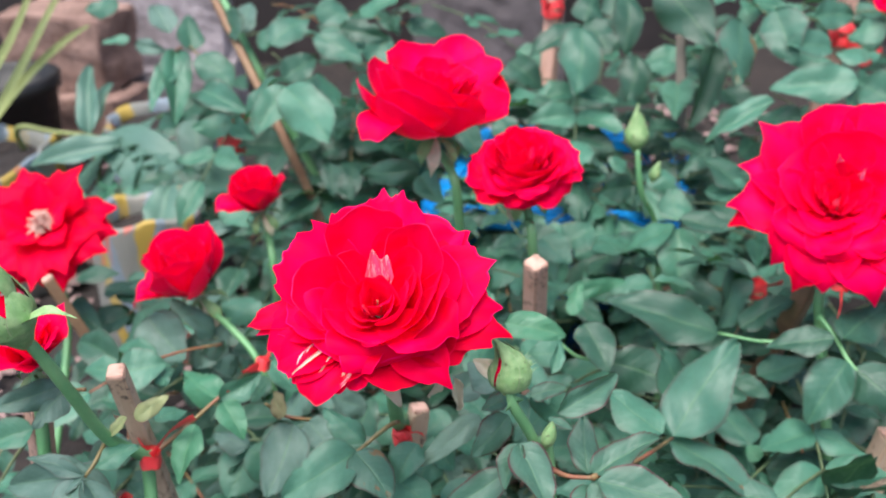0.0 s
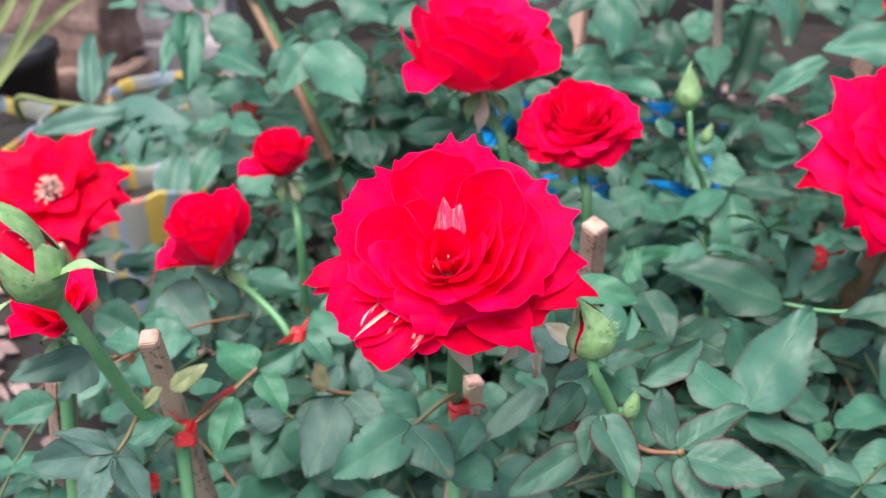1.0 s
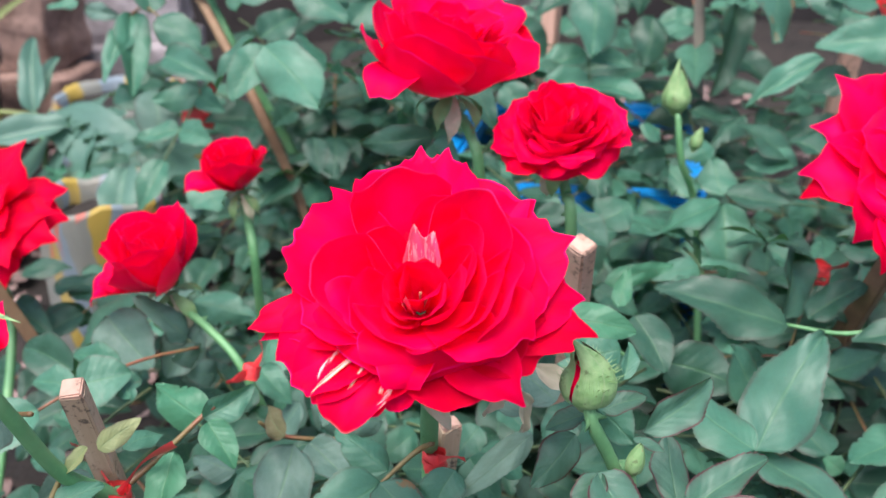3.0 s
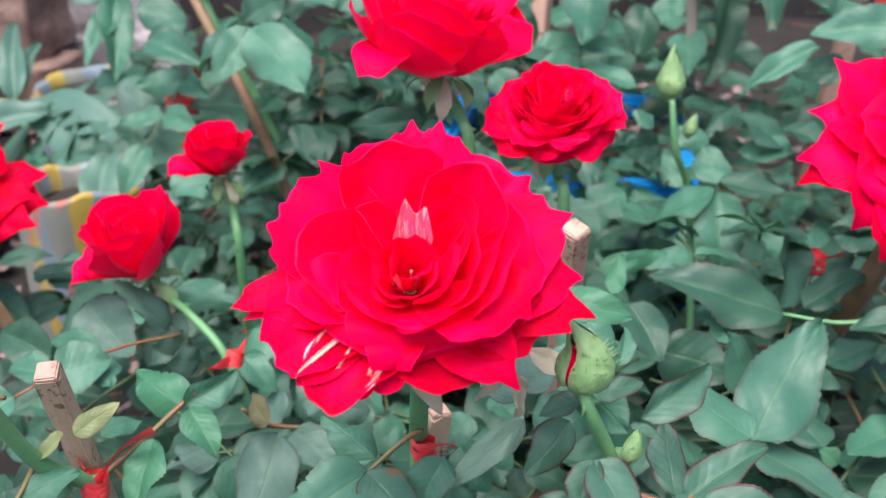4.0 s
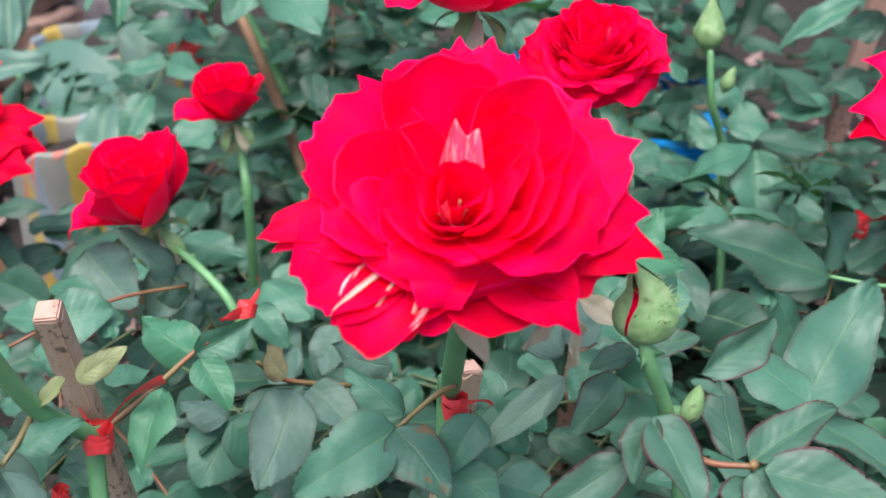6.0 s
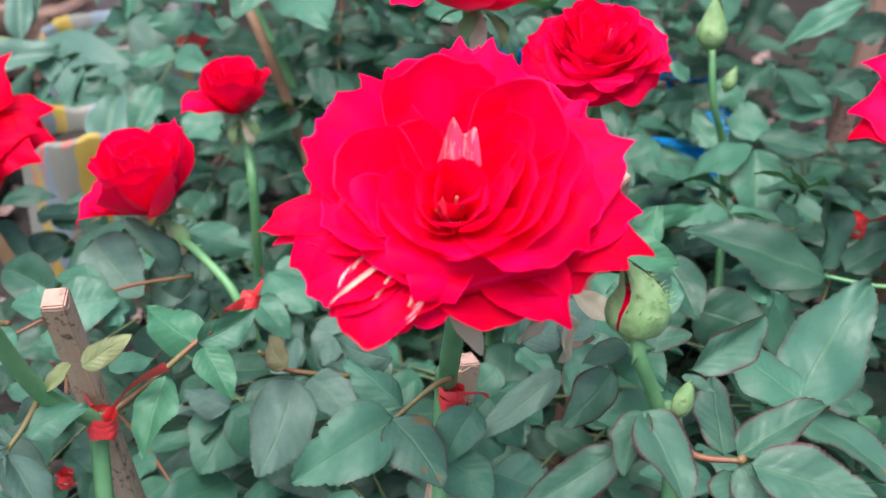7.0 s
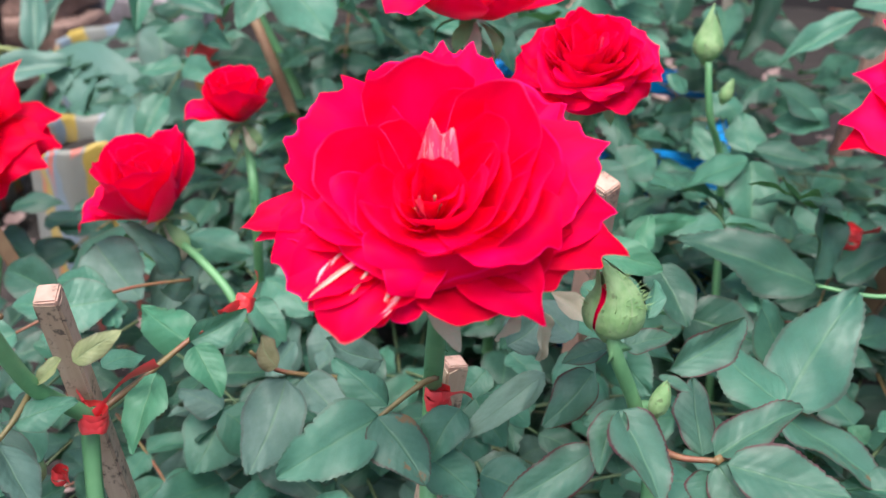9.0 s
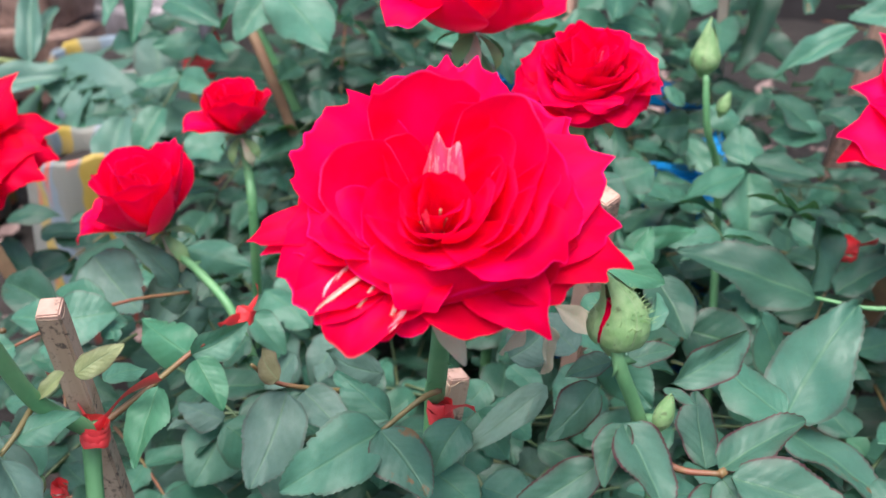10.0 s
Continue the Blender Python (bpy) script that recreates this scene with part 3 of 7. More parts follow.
def sepals(flower, m, scale, angles, a0=100, a1=150, material=None, L=0.6, W=0.09):
    for az in angles:
        v, f, u = sepal_strip(scale * L, scale * W, a0, a1, scale * 0.06)
        under("sepal", mesh_from("sepal", v, f, u, material or SEPAL), flower, "", m @ pose(0, 0, -0.002, 0, 0, az))


def bloom(parent, origin, axis, label, scale=0.05, spin=0.0):
    """A flower: its green cup, which carries the petals and sepals. Returns it and its frame."""
    m = axis_frame(origin, axis, spin)
    return under("flower", mesh_from("flower", *hip(scale), SEPAL), parent, label, m), m


def bush(base, label, group="rose bushes"):
    ob = new("rose_bush")
    ob.empty_display_size = 0.05
    ob.location = base
    ob.matrix_basis = Matrix.Translation(base)
    return tagged(ob, label, "rose bush", group)


# ---------------------------------------------------------------- ground and background
def rough_sheet(name, x0, x1, y0, y1, step, amp, material, far=0.0, seed=3):
    xs = list(np.arange(x0, x1 + 1e-6, step))
    ys = list(np.arange(y0, y1 + 1e-6, step))
    if far:
        xs = [x0 - far, x0 - far / 8] + xs + [x1 + far / 8, x1 + far]
        ys = [y0 - far, y0 - far / 8] + ys + [y1 + far / 8, y1 + far]
    verts = [(x, y, amp * (noise.noise(Vector((x * 5, y * 5, seed))) + 0.5 * noise.noise(Vector((x * 17, y * 17, seed))))) for y in ys for x in xs]
    return mesh_from(name, verts, grid_faces(len(xs) - 1, len(ys) - 1), None, material)


ground = tagged(new("ground", rough_sheet("ground", -1.6, 1.6, 0.1, 1.8, 0.035, 0.012, SOIL, far=40.0)), "dark damp garden soil with dry litter", "soil", kind="structure")


def bevelled_box(sx, sy, sz, bevel, wear=0.0, seed=0, cuts=0):
    bm = bmesh.new()
    bmesh.ops.create_cube(bm, size=1.0, matrix=Matrix.Diagonal((sx, sy, sz, 1)))
    bmesh.ops.bevel(bm, geom=list(bm.edges), offset=bevel, segments=2, affect="EDGES")
    if cuts:
        bmesh.ops.subdivide_edges(bm, edges=[e for e in bm.edges if e.calc_length() > 2 * bevel], cuts=cuts, use_grid_fill=True)
    for v in bm.verts:
        q = v.co * 30 + Vector((seed, 0, 0))
        v.co += wear * Vector((noise.noise(q), noise.noise(q + Vector((9, 0, 0))), noise.noise(q + Vector((0, 7, 0)))))
    return bm


wall_back = tagged(new("wall_back", bm_mesh("wall_back", bevelled_box(5.0, 0.15, 1.3, 0.01, 0.004, 1, 12), CONCRETE)), "weathered purplish grey concrete garden wall", "wall", kind="structure")
wall_back.location = (0.6, 2.05, 0.62)


def garden_block(size, m, material, label, seed):
    ob = new("garden_block", bm_mesh("garden_block", bevelled_box(*size, 0.003, 0.007, seed, 8), material))
    ob.matrix_world = m
    return tagged(ob, label, "block", "stacked garden blocks")


garden_block((0.17, 0.11, 0.115), pose(-0.628, 1.547, 0.155, 2, 3, -12), BLOCK, "worn pinkish clay block on a stack", 2)
garden_block((0.19, 0.11, 0.09), pose(-0.617, 1.514, 0.05, 0, 0, -16), BLOCK, "brown clay block lying on the soil", 5)
garden_block((0.24, 0.14, 0.14), pose(-0.551, 1.724, 0.16, 0, 0, 6), BLOCK_GREY, "grey concrete block beside the clay blocks", 7)
garden_block((0.26, 0.16, 0.1), pose(-0.541, 1.670, 0.042, 0, 0, 3), BLOCK_GREY, "grey concrete block lying on the soil", 8)

# added block: shows the wall's lit stretch against its darkened colour
garden_block((0.26, 0.13, 0.22), pose(0.0, 1.85, 0.105, 0, 0, 4), SLAB, "purplish grey block added for the lighter, lit stretch of wall", 11)


def sack(x, y, r, h, label, seed, spin=0.0):
    """A planting sack with a folded rim and soil inside."""
    rng = np.random.default_rng(seed)
    rows = [(0.0, 0.0), (0.9, 0.0), (1.03, 0.06), (1.06, 0.3), (1.02, 0.6), (1.0, 0.85), (1.05, 0.97), (1.03, 1.0), (0.97, 0.97), (0.96, 0.86)]
    sides = 40
    ph = rng.uniform(0, 6, 6)
    verts, uvs = [], []
    for k, (fr, fz) in enumerate(rows):
        for i in range(sides):
            a = 2 * math.pi * i / sides
            fold = 1 + 0.05 * math.sin(5 * a + ph[0]) + 0.03 * math.sin(11 * a + ph[1] + fz * 3) + 0.02 * math.sin(19 * a + ph[2])
            verts.append((r * fr * fold * math.cos(a), r * fr * fold * math.sin(a) * 0.9, h * fz * (1 + 0.025 * math.sin(3 * a + ph[3]) + 0.008 * math.sin(9 * a + ph[4]))))
            uvs.append((i / sides, fz))
    faces = [(k * sides + i, k * sides + (i + 1) % sides, (k + 1) * sides + (i + 1) % sides, (k + 1) * sides + i) for k in range(len(rows) - 1) for i in range(sides)]
    thing = new("planting_sack", mesh_from("planting_sack", verts, faces, uvs, SACK))
    thing.matrix_basis = pose(x, y, 0.0, 0, 0, spin)
    v, f = [], []
    for k in range(5):
        for i in range(24):
            a = 2 * math.pi * i / 24
            q = r * 0.93 * k / 4
            v.append((q * math.cos(a), q * math.sin(a) * 0.9, h * 0.87 + 0.006 * noise.noise(Vector((40 * q * math.cos(a), 40 * q * math.sin(a), seed)))))
    f = [(k * 24 + i, k * 24 + (i + 1) % 24, (k + 1) * 24 + (i + 1) % 24, (k + 1) * 24 + i) for k in range(4) for i in range(24)]
    under("soil_fill", mesh_from("soil_fill", v, f, None, SOIL), thing, "dark potting soil", thing.matrix_basis.copy())
    return tagged(thing, label, "planting sack", "printed planting sacks")


sack(-0.30, 0.88, 0.05, 0.165, "printed yellow and white planting sack with blue marks", 4, 30)
sack(-0.56, 1.06, 0.095, 0.16, "printed sack in yellow, pale blue and red", 9, 75)
sack(-0.41, 1.30, 0.08, 0.12, "printed white and yellow sack behind a lobed leaf", 14, 200)


def crate(corner, along, across, height):
    """A blue plastic crate with slotted sides: rim, floor, corner posts and slats."""
    thing = new("plastic_crate")
    c, u, w = Vector(corner), Vector((*along, 0)), Vector((*across, 0))
    thing.matrix_basis = Matrix.Translation((c.x + u.x / 2 + w.x / 2, c.y + u.y / 2 + w.y / 2, 0))
    z1 = height

    def bar(name, a, b, wide, high):
        a, b = Vector(a), Vector(b)
        d = (b - a)
        bm = bevelled_box(d.length, wide, high, min(wide, high) * 0.2)
        ang = math.atan2(d.y, d.x)
        vert = abs(d.z) > 0.5 * d.length
        m = Matrix.Translation((a + b) / 2) @ (Matrix.Rotation(ang, 4, "Z") if not vert else Matrix.Rotation(math.atan2(u.y, u.x), 4, "Z") @ Matrix.Rotation(radians(90), 4, "Y"))
        under(name, bm_mesh(name, bm, BLUE), thing, "", m)

    base = Vector((c.x, c.y, 0))
    k = [base, base + u, base + u + w, base + w]
    for i in range(4):
        a, b = k[i], k[(i + 1) % 4]
        top = Vector((0, 0, z1))
        bar("rim", a + top, b + top, 0.022, 0.02)
        for q in (0.03, 0.3, 0.55):
            bar("slat", a + Vector((0, 0, z1 * q)), b + Vector((0, 0, z1 * q)), 0.006, 0.022)
        bar("corner_post", a + Vector((0, 0, 0.004)), a + Vector((0, 0, z1)), 0.02, 0.02)
        for q in (0.2, 0.4, 0.6, 0.8):
            e = a + (b - a) * q
            bar("upright", e + Vector((0, 0, 0.004)), e + Vector((0, 0, z1)), 0.012, 0.008)
    return tagged(thing, "blue plastic crate with slotted sides among the leaves", "crate")


def dark_gap_pot(x, y, r, h):
    """A black tapered plant pot with a rolled rim, added to stand for a shaded gap."""
    rows = [(0.0, 0.0), (0.74, 0.0), (0.78, 0.03), (0.96, 0.86), (1.05, 0.88), (1.06, 0.99), (1.0, 1.0), (0.94, 0.97), (0.9, 0.8), (0.0, 0.8)]
    v = [(r * a * math.cos(2 * math.pi * i / 32), r * a * math.sin(2 * math.pi * i / 32), h * z) for a, z in rows for i in range(32)]
    f = [(k * 32 + i, k * 32 + (i + 1) % 32, (k + 1) * 32 + (i + 1) % 32, (k + 1) * 32 + i) for k in range(len(rows) - 1) for i in range(32)]
    ob = new("dark_gap_pot", mesh_from("dark_gap_pot", v, f, None, BLACK))
    ob.location = (x, y, 0.0)
    return tagged(ob, "black pot added for the dark gap beside the blocks", "plant pot")


# added object: gives the black of the shaded gap by the blocks
dark_gap_pot(-0.645, 1.335, 0.075, 0.17)
crate((-0.03, 0.86, 0), (0.20, -0.045), (0.05, 0.2), 0.162)


# ---------------------------------------------------------------- stakes and ties
def stake(top, foot, wide, material, label, deep=None, spin=0.0, point=0.0):
    """A sawn wooden stake with slightly broken edges, driven into the ground."""
    a, b = Vector(foot), Vector(top)
    d = b - a
    bm = bevelled_box(wide, deep or wide, d.length, wide * 0.08, wide * 0.03, wide * 900 + b.x * 50, 3)
    for v in bm.verts:
        if v.co.z > d.length * 0.49:
            v.co.z += point * v.co.x + 0.3 * wide * noise.noise(v.co * 150)
    ob = new("plant_stake", bm_mesh("plant_stake", bm, material))
    m = Matrix.Translation((a + b) / 2) @ d.to_track_quat("Z", "X").to_matrix().to_4x4() @ pose(0, 0, 0, 0, 0, spin)
    ob.matrix_basis = m
    end = bevelled_box(wide * 0.93, (deep or wide) * 0.93, 0.003, wide * 0.06, wide * 0.03, 3, 2)
    under("sawn_end", bm_mesh("sawn_end", end, WOOD_END), ob, "pale sawn end", m @ pose(0, 0, d.length / 2 - 0.0004))
    return tagged(ob, label, "stake", "wooden plant stakes")


stake((-0.1424, 0.4083, 0.2799), (-0.1366, 0.4870, -0.02), 0.0098, WOOD_OLD, "pale sawn wooden stake with dark mould specks", 0.0085, 12)
stake((0.0559, 0.5309, 0.2715), (0.0508, 0.6530, -0.02), 0.0108, WOOD, "new square wooden stake beside a rose stem", None, 42)
stake((-0.0076, 0.4631, 0.2210), (-0.0468, 0.4597, -0.02), 0.009, WOOD_OLD, "wooden stake tied to the open rose", None, 20)
stake((0.0882, 1.0161, 0.3293), (0.0532, 0.9712, -0.02), 0.014, WOOD, "light wooden stake among the leaves at the back", None, 10)
stake((0.3530, 0.9801, 0.3264), (0.3065, 0.9941, -0.02), 0.016, WOOD, "light wooden stake with a red tie", None, 10)
stake((0.1979, 0.9517, 0.2924), (0.2108, 0.9440, -0.02), 0.008, GREY_CANE, "grey weathered stick in the soil", None, 10)
stake((0.2649, 0.5259, 0.1562), (0.2162, 0.5231, -0.02), 0.014, WOOD_OLD, "brown wooden stake low among leaves", None, 10)
stake((-0.2853, 0.6420, 0.2116), (-0.2182, 0.6772, -0.02), 0.008, CANE, "wooden stake behind the spent rose", None, 10)
stake((-0.1931, 0.4246, 0.2526), (-0.2669, 0.5095, -0.02), 0.0105, WOOD, "short wooden stake behind the leaves", None, 10)
stake((0.2375, 0.5774, 0.2692), (0.1766, 0.6781, -0.02), 0.011, CANE, "brown stick leaning among the leaves", None, 10)


def tie(at, direction, r, label="red plastic ribbon tied round a rose stem", tails=(), seed=0):
    """A knotted ribbon: a wrapped band with loose tails."""
    thing = new("plant_tie")
    thing.matrix_basis = Matrix.Translation(at)
    d = Vector(direction).normalized()
    rng = np.random.default_rng(seed)
    q = d.to_track_quat("Z", "X").to_matrix().to_4x4()
    for k in range(3):
        tilt = pose(0, 0, (k - 1) * r * 0.55, rng.uniform(-16, 16), rng.uniform(-16, 16), rng.uniform(0, 90))
        pts, uvs, sides = [], [], 22
        for j, (fr, fz) in enumerate(((1.0, -0.42), (1.06, -0.1), (1.05, 0.15), (1.0, 0.42))):
            for i in range(sides):
                a = 2 * math.pi * i / sides
                rr = r * fr * (1 + 0.05 * math.sin(5 * a + 2 * k + seed) + 0.04 * math.sin(9 * a + j + seed))
                pts.append((rr * math.cos(a), rr * math.sin(a), fz * r * (0.9 + 0.25 * math.sin(3 * a + k))))
        faces = [(j * sides + i, j * sides + (i + 1) % sides, (j + 1) * sides + (i + 1) % sides, (j + 1) * sides + i) for j in range(3) for i in range(sides)]
        under("loop", mesh_from("loop", pts, faces, None, TIE), thing, "", Matrix.Translation(at) @ q @ tilt)
    for path in tails:
        line = smooth_line([at] + list(path), 6)
        v = []
        for i, c in enumerate(line):
            f = i / (len(line) - 1)
            w = r * (0.5 + 0.25 * math.sin(7 * f + seed))
            b = np.array((0.15 * math.sin(5 * f), -0.4 + 0.5 * math.sin(4 * f + seed), 0.9))
            b = b / np.linalg.norm(b) * w
            v += [c - b, c + np.array((0, -0.3 * w, 0)), c + b]
        under("tail", mesh_from("tail", v, grid_faces(2, len(line) - 1), None, TIE), thing)
    return tagged(thing, label, "plant tie", "red plant ties")


tie((-0.1335, 0.4060, 0.2317), (0.05, 0.1, 1), 0.0048, tails=[[(-0.1246, 0.4137, 0.2417), (-0.1091, 0.4094, 0.2534)], [(-0.1488, 0.4227, 0.2413), (-0.1582, 0.4317, 0.2385)]], seed=266)
tie((-0.1032, 0.5148, 0.2173), (0.3, 0.3, 1), 0.004, tails=[[(-0.0958, 0.5101, 0.2295), (-0.0963, 0.5129, 0.2354)], [(-0.1089, 0.5045, 0.2200), (-0.1122, 0.5037, 0.2187)]], seed=465)
tie((-0.1722, 0.4520, 0.1690), (0.2, 0.1, 1), 0.0032, tails=[[(-0.1690, 0.4490, 0.1720), (-0.1675, 0.4480, 0.1690)]], seed=310)
tie((-0.0131, 0.4290, 0.2274), (0, 0.1, 1), 0.0045, tails=[[(-0.0044, 0.4121, 0.2417), (-0.0004, 0.4117, 0.2403)]], seed=712)
tie((0.0841, 1.0102, 0.3081), (0, 0.1, 1), 0.0098, tails=[[(0.0772, 0.9962, 0.3126), (0.0749, 0.9915, 0.3030)]], seed=978)
tie((0.3475, 0.9774, 0.2797), (0, 0.1, 1), 0.0108, tails=[[(0.3297, 0.9491, 0.2884), (0.3274, 0.9544, 0.3000)], [(0.3595, 0.9410, 0.2664), (0.3748, 0.9451, 0.2725)]], seed=1488)
tie((0.2269, 0.5358, 0.2534), (0, 0.1, 1), 0.0045, tails=[[(0.2258, 0.5272, 0.2472), (0.2246, 0.5268, 0.2348)]], seed=1488)
tie((0.2049, 0.6306, 0.1997), (0, 0.1, 1), 0.006, tails=[[(0.2144, 0.6323, 0.2016), (0.2219, 0.6335, 0.2030)]], seed=1340)
tie((-0.2103, 0.8884, 0.2269), (0, 0.1, 1), 0.012, tails=[[(-0.2024, 0.8932, 0.2358), (-0.1971, 0.8990, 0.2470)]], seed=410)


# ---------------------------------------------------------------- the large open rose and its bush
main = bush((-0.0205, 0.3261, 0.0), "rose bush with one large open red rose")
flower, fm = bloom(main, (-0.0125, 0.3830, 0.3220), (0.0, -0.6, 0.8), "large open velvety red rose with ragged petals")
# outer petals behind and at the sides
sheet(flower, fm, 148, 0.0404, 0.023, 0.019, 30, (0.55, 0.45), 0.1, 0.22, 201, tips=((-0.86, 0.16, 0.2), (-0.45, 0.05, 0.14), (0.1, 0.06, 0.14), (0.5, 0.09, 0.16), (0.88, 0.1, 0.16)))
sheet(flower, fm, 101, 0.0441, 0.018, 0.016, 35, (0.6, 0.4), 0.05, 0.2, 202, tips=((0.8, 0.08, 0.14), (-0.75, 0.13, 0.2), (-0.3, 0.05, 0.15)))
sheet(flower, fm, 88, 0.0495, 0.014, 0.012, 30, (0.6, 0.5), 0.1, 0.25, 203, tips=((0.1, 0.14, 0.22), (-0.4, 0.07, 0.15)))
sheet(flower, fm, 74, 0.0464, 0.018, 0.015, 35, (0.6, 0.45), 0.05, 0.3, 204, tips=((0.72, 0.12, 0.18), (0.1, 0.13, 0.2), (-0.4, 0.04, 0.1)))
sheet(flower, fm, 54, 0.0473, 0.012, 0.015, 35, (0.6, 0.5), 0.1, 0.2, 205, tips=((-0.7, 0.1, 0.2),))
sheet(flower, fm, 41, 0.0464, 0.012, 0.015, 35, (0.6, 0.6), 0.1, 0.2, 206, tips=((0.1, 0.15, 0.22), (-0.8, 0.07, 0.2)))
sheet(flower, fm, 17, 0.0463, 0.018, 0.016, 35, (0.6, 0.5), 0.15, 0.25, 207, tips=((0.15, 0.16, 0.25), (0.7, 0.05, 0.2)))
sheet(flower, fm, -2, 0.0465, 0.012, 0.0145, 35, (0.6, 0.7), 0.2, 0.3, 208, tips=((0.1, 0.18, 0.28),))
sheet(flower, fm, -13, 0.0501, 0.0084, 0.013, 45, (0.6, 0.9), 0.25, 0.35, 209, tips=((0.1, 0.22, 0.3), (-0.5, 0.06, 0.2)), material=RED_DEEP)
sheet(flower, fm, -29, 0.0415, 0.011, 0.016, 40, (0.6, 0.9), 0.3, 0.25, 210, tips=((0.3, 0.08, 0.3),), material=RED_DEEP)
sheet(flower, fm, -48, 0.0422, 0.012, 0.0125, 40, (0.65, 1.2), 0.2, 0.4, 211, tips=((0.05, 0.3, 0.32),))
sheet(flower, fm, -64, 0.0332, 0.007, 0.0155, 40, (0.65, 1.5), 0.2, 0.2, 212)
sheet(flower, fm, -168, 0.0408, 0.012, 0.0165, 40, (0.6, 0.9), 0.1, 0.42, 213, tips=((0.0, 0.38, 0.42),))
sheet(flower, fm, -172, 0.0511, 0.01, 0.009, 50, (0.6, 0.9), 0.3, 0.4, 214, tips=((0.0, 0.12, 0.3),), material=RED_DEEP)
sheet(flower, fm, -151, 0.0465, 0.011, 0.0165, 45, (0.6, 1.1), 0.25, 0.25, 215, tips=((-0.4, 0.08, 0.2), (0.2, 0.05, 0.15), (0.7, 0.06, 0.2)))
# scarred and torn petals hanging at the front
sheet(flower, fm, -123, 0.0483, 0.009, 0.012, 35, (0.65, 1.7), 0.3, 0.32, 217, tips=((0.2, 0.05, 0.4),), material=RED_SCARRED)
sheet(flower, fm, -142, 0.0457, 0.01, 0.0125, 50, (0.65, 1.3), 0.3, 0.25, 218, tips=((-0.5, 0.06, 0.2), (0.4, 0.05, 0.2)))
sheet(flower, fm, -138, 0.0449, 0.0115, 0.0009, 60, (0.65, 1.5), 0.2, 0.4, 219, tips=((0.3, 0.06, 0.4),), material=PETAL_SCAR)
sheet(flower, fm, -124, 0.0383, 0.0118, 0.0006, 60, (0.65, 1.6), 0.2, 0.4, 220, material=PETAL_SCAR)
sheet(flower, fm, -111, 0.0374, 0.011, 0.0008, 60, (0.65, 1.7), 0.2, 0.4, 221, material=PETAL_SCAR)
sheet(flower, fm, -113, 0.0409, 0.009, 0.0072, 45, (0.65, 1.7), 0.3, 0.35, 222)
sheet(flower, fm, -103, 0.0373, 0.008, 0.0078, 45, (0.65, 1.8), 0.1, 0.32, 223)
# the front petals, folded outwards
sheet(flower, fm, -73, 0.0305, 0.016, 0.021, 40, (0.7, 1.3), 0.3, 0.14, 225, tips=((0.85, 0.1, 0.2),))
sheet(flower, fm, -127, 0.0296, 0.016, 0.021, 40, (0.7, 1.2), 0.3, 0.16, 226, tips=((0.5, 0.05, 0.2), (-0.6, 0.05, 0.2)))
sheet(flower, fm, -45, 0.0344, 0.028, 0.017, 45, (0.75, 0.9), 0.3, 0.2, 227, tips=((0.5, 0.16, 0.25),))
sheet(flower, fm, -7, 0.0370, 0.02, 0.017, 45, (0.7, 0.7), 0.25, 0.2, 228, tips=((0.2, 0.05, 0.3),))
sheet(flower, fm, -172, 0.0334, 0.019, 0.018, 45, (0.7, 0.7), 0.25, 0.22, 229, tips=((0.3, 0.06, 0.25),))
sheet(flower, fm, 23, 0.0323, 0.026, 0.018, 50, (0.75, 0.5), 0.2, 0.22, 230)
sheet(flower, fm, -78, 0.0240, 0.023, 0.022, 50, (0.8, 0.9), 0.4, 0.16, 231, tips=((-0.5, 0.04, 0.3),))
sheet(flower, fm, -143, 0.0270, 0.02, 0.019, 50, (0.75, 0.8), 0.3, 0.2, 232)
# the bowl
sheet(flower, fm, 104, 0.0348, 0.0275, 0.0175, 50, (0.9, 0.35), 0.05, 0.14, 234, tips=((0.86, 0.09, 0.16), (-0.7, 0.04, 0.2)), material=RED_RIM)
sheet(flower, fm, 42, 0.0291, 0.038, 0.0175, 70, (0.95, 0.35), 0.1, 0.3, 235, material=RED_RIM)
sheet(flower, fm, 171, 0.0283, 0.029, 0.019, 75, (0.95, 0.35), 0.12, 0.3, 236, material=RED_RIM)
sheet(flower, fm, -162, 0.0200, 0.022, 0.015, 70, (0.85, 0.5), 0.2, 0.25, 237)
sheet(flower, fm, -17, 0.0287, 0.036, 0.017, 60, (1.15, 0.5), 0.2, 0.22, 238)
sheet(flower, fm, -49, 0.0227, 0.033, 0.021, 60, (1.2, 0.5), 0.2, 0.18, 239)
sheet(flower, fm, -107, 0.0191, 0.026, 0.02, 65, (1.2, 0.5), 0.2, 0.16, 240)
sheet(flower, fm, 61, 0.0281, 0.028, 0.012, 70, (0.85, 0.4), 0.0, 0.3, 241)
# the heart
sheet(flower, fm, 123, 0.0218, 0.023, 0.0085, 90, (0.9, 0.3), 0.05, 0.3, 243, material=RED_RIM)
sheet(flower, fm, 32, 0.0224, 0.033, 0.011, 95, (1.0, 0.3), 0.05, 0.3, 244)
sheet(flower, fm, 26, 0.0176, 0.03, 0.0085, 95, (1.0, 0.3), 0.1, 0.3, 245)
sheet(flower, fm, -8, 0.0199, 0.034, 0.0135, 75, (1.25, 0.45), 0.15, 0.22, 246, material=RED_RIM)
sheet(flower, fm, -30, 0.0136, 0.029, 0.013, 75, (1.25, 0.45), 0.15, 0.2, 247)
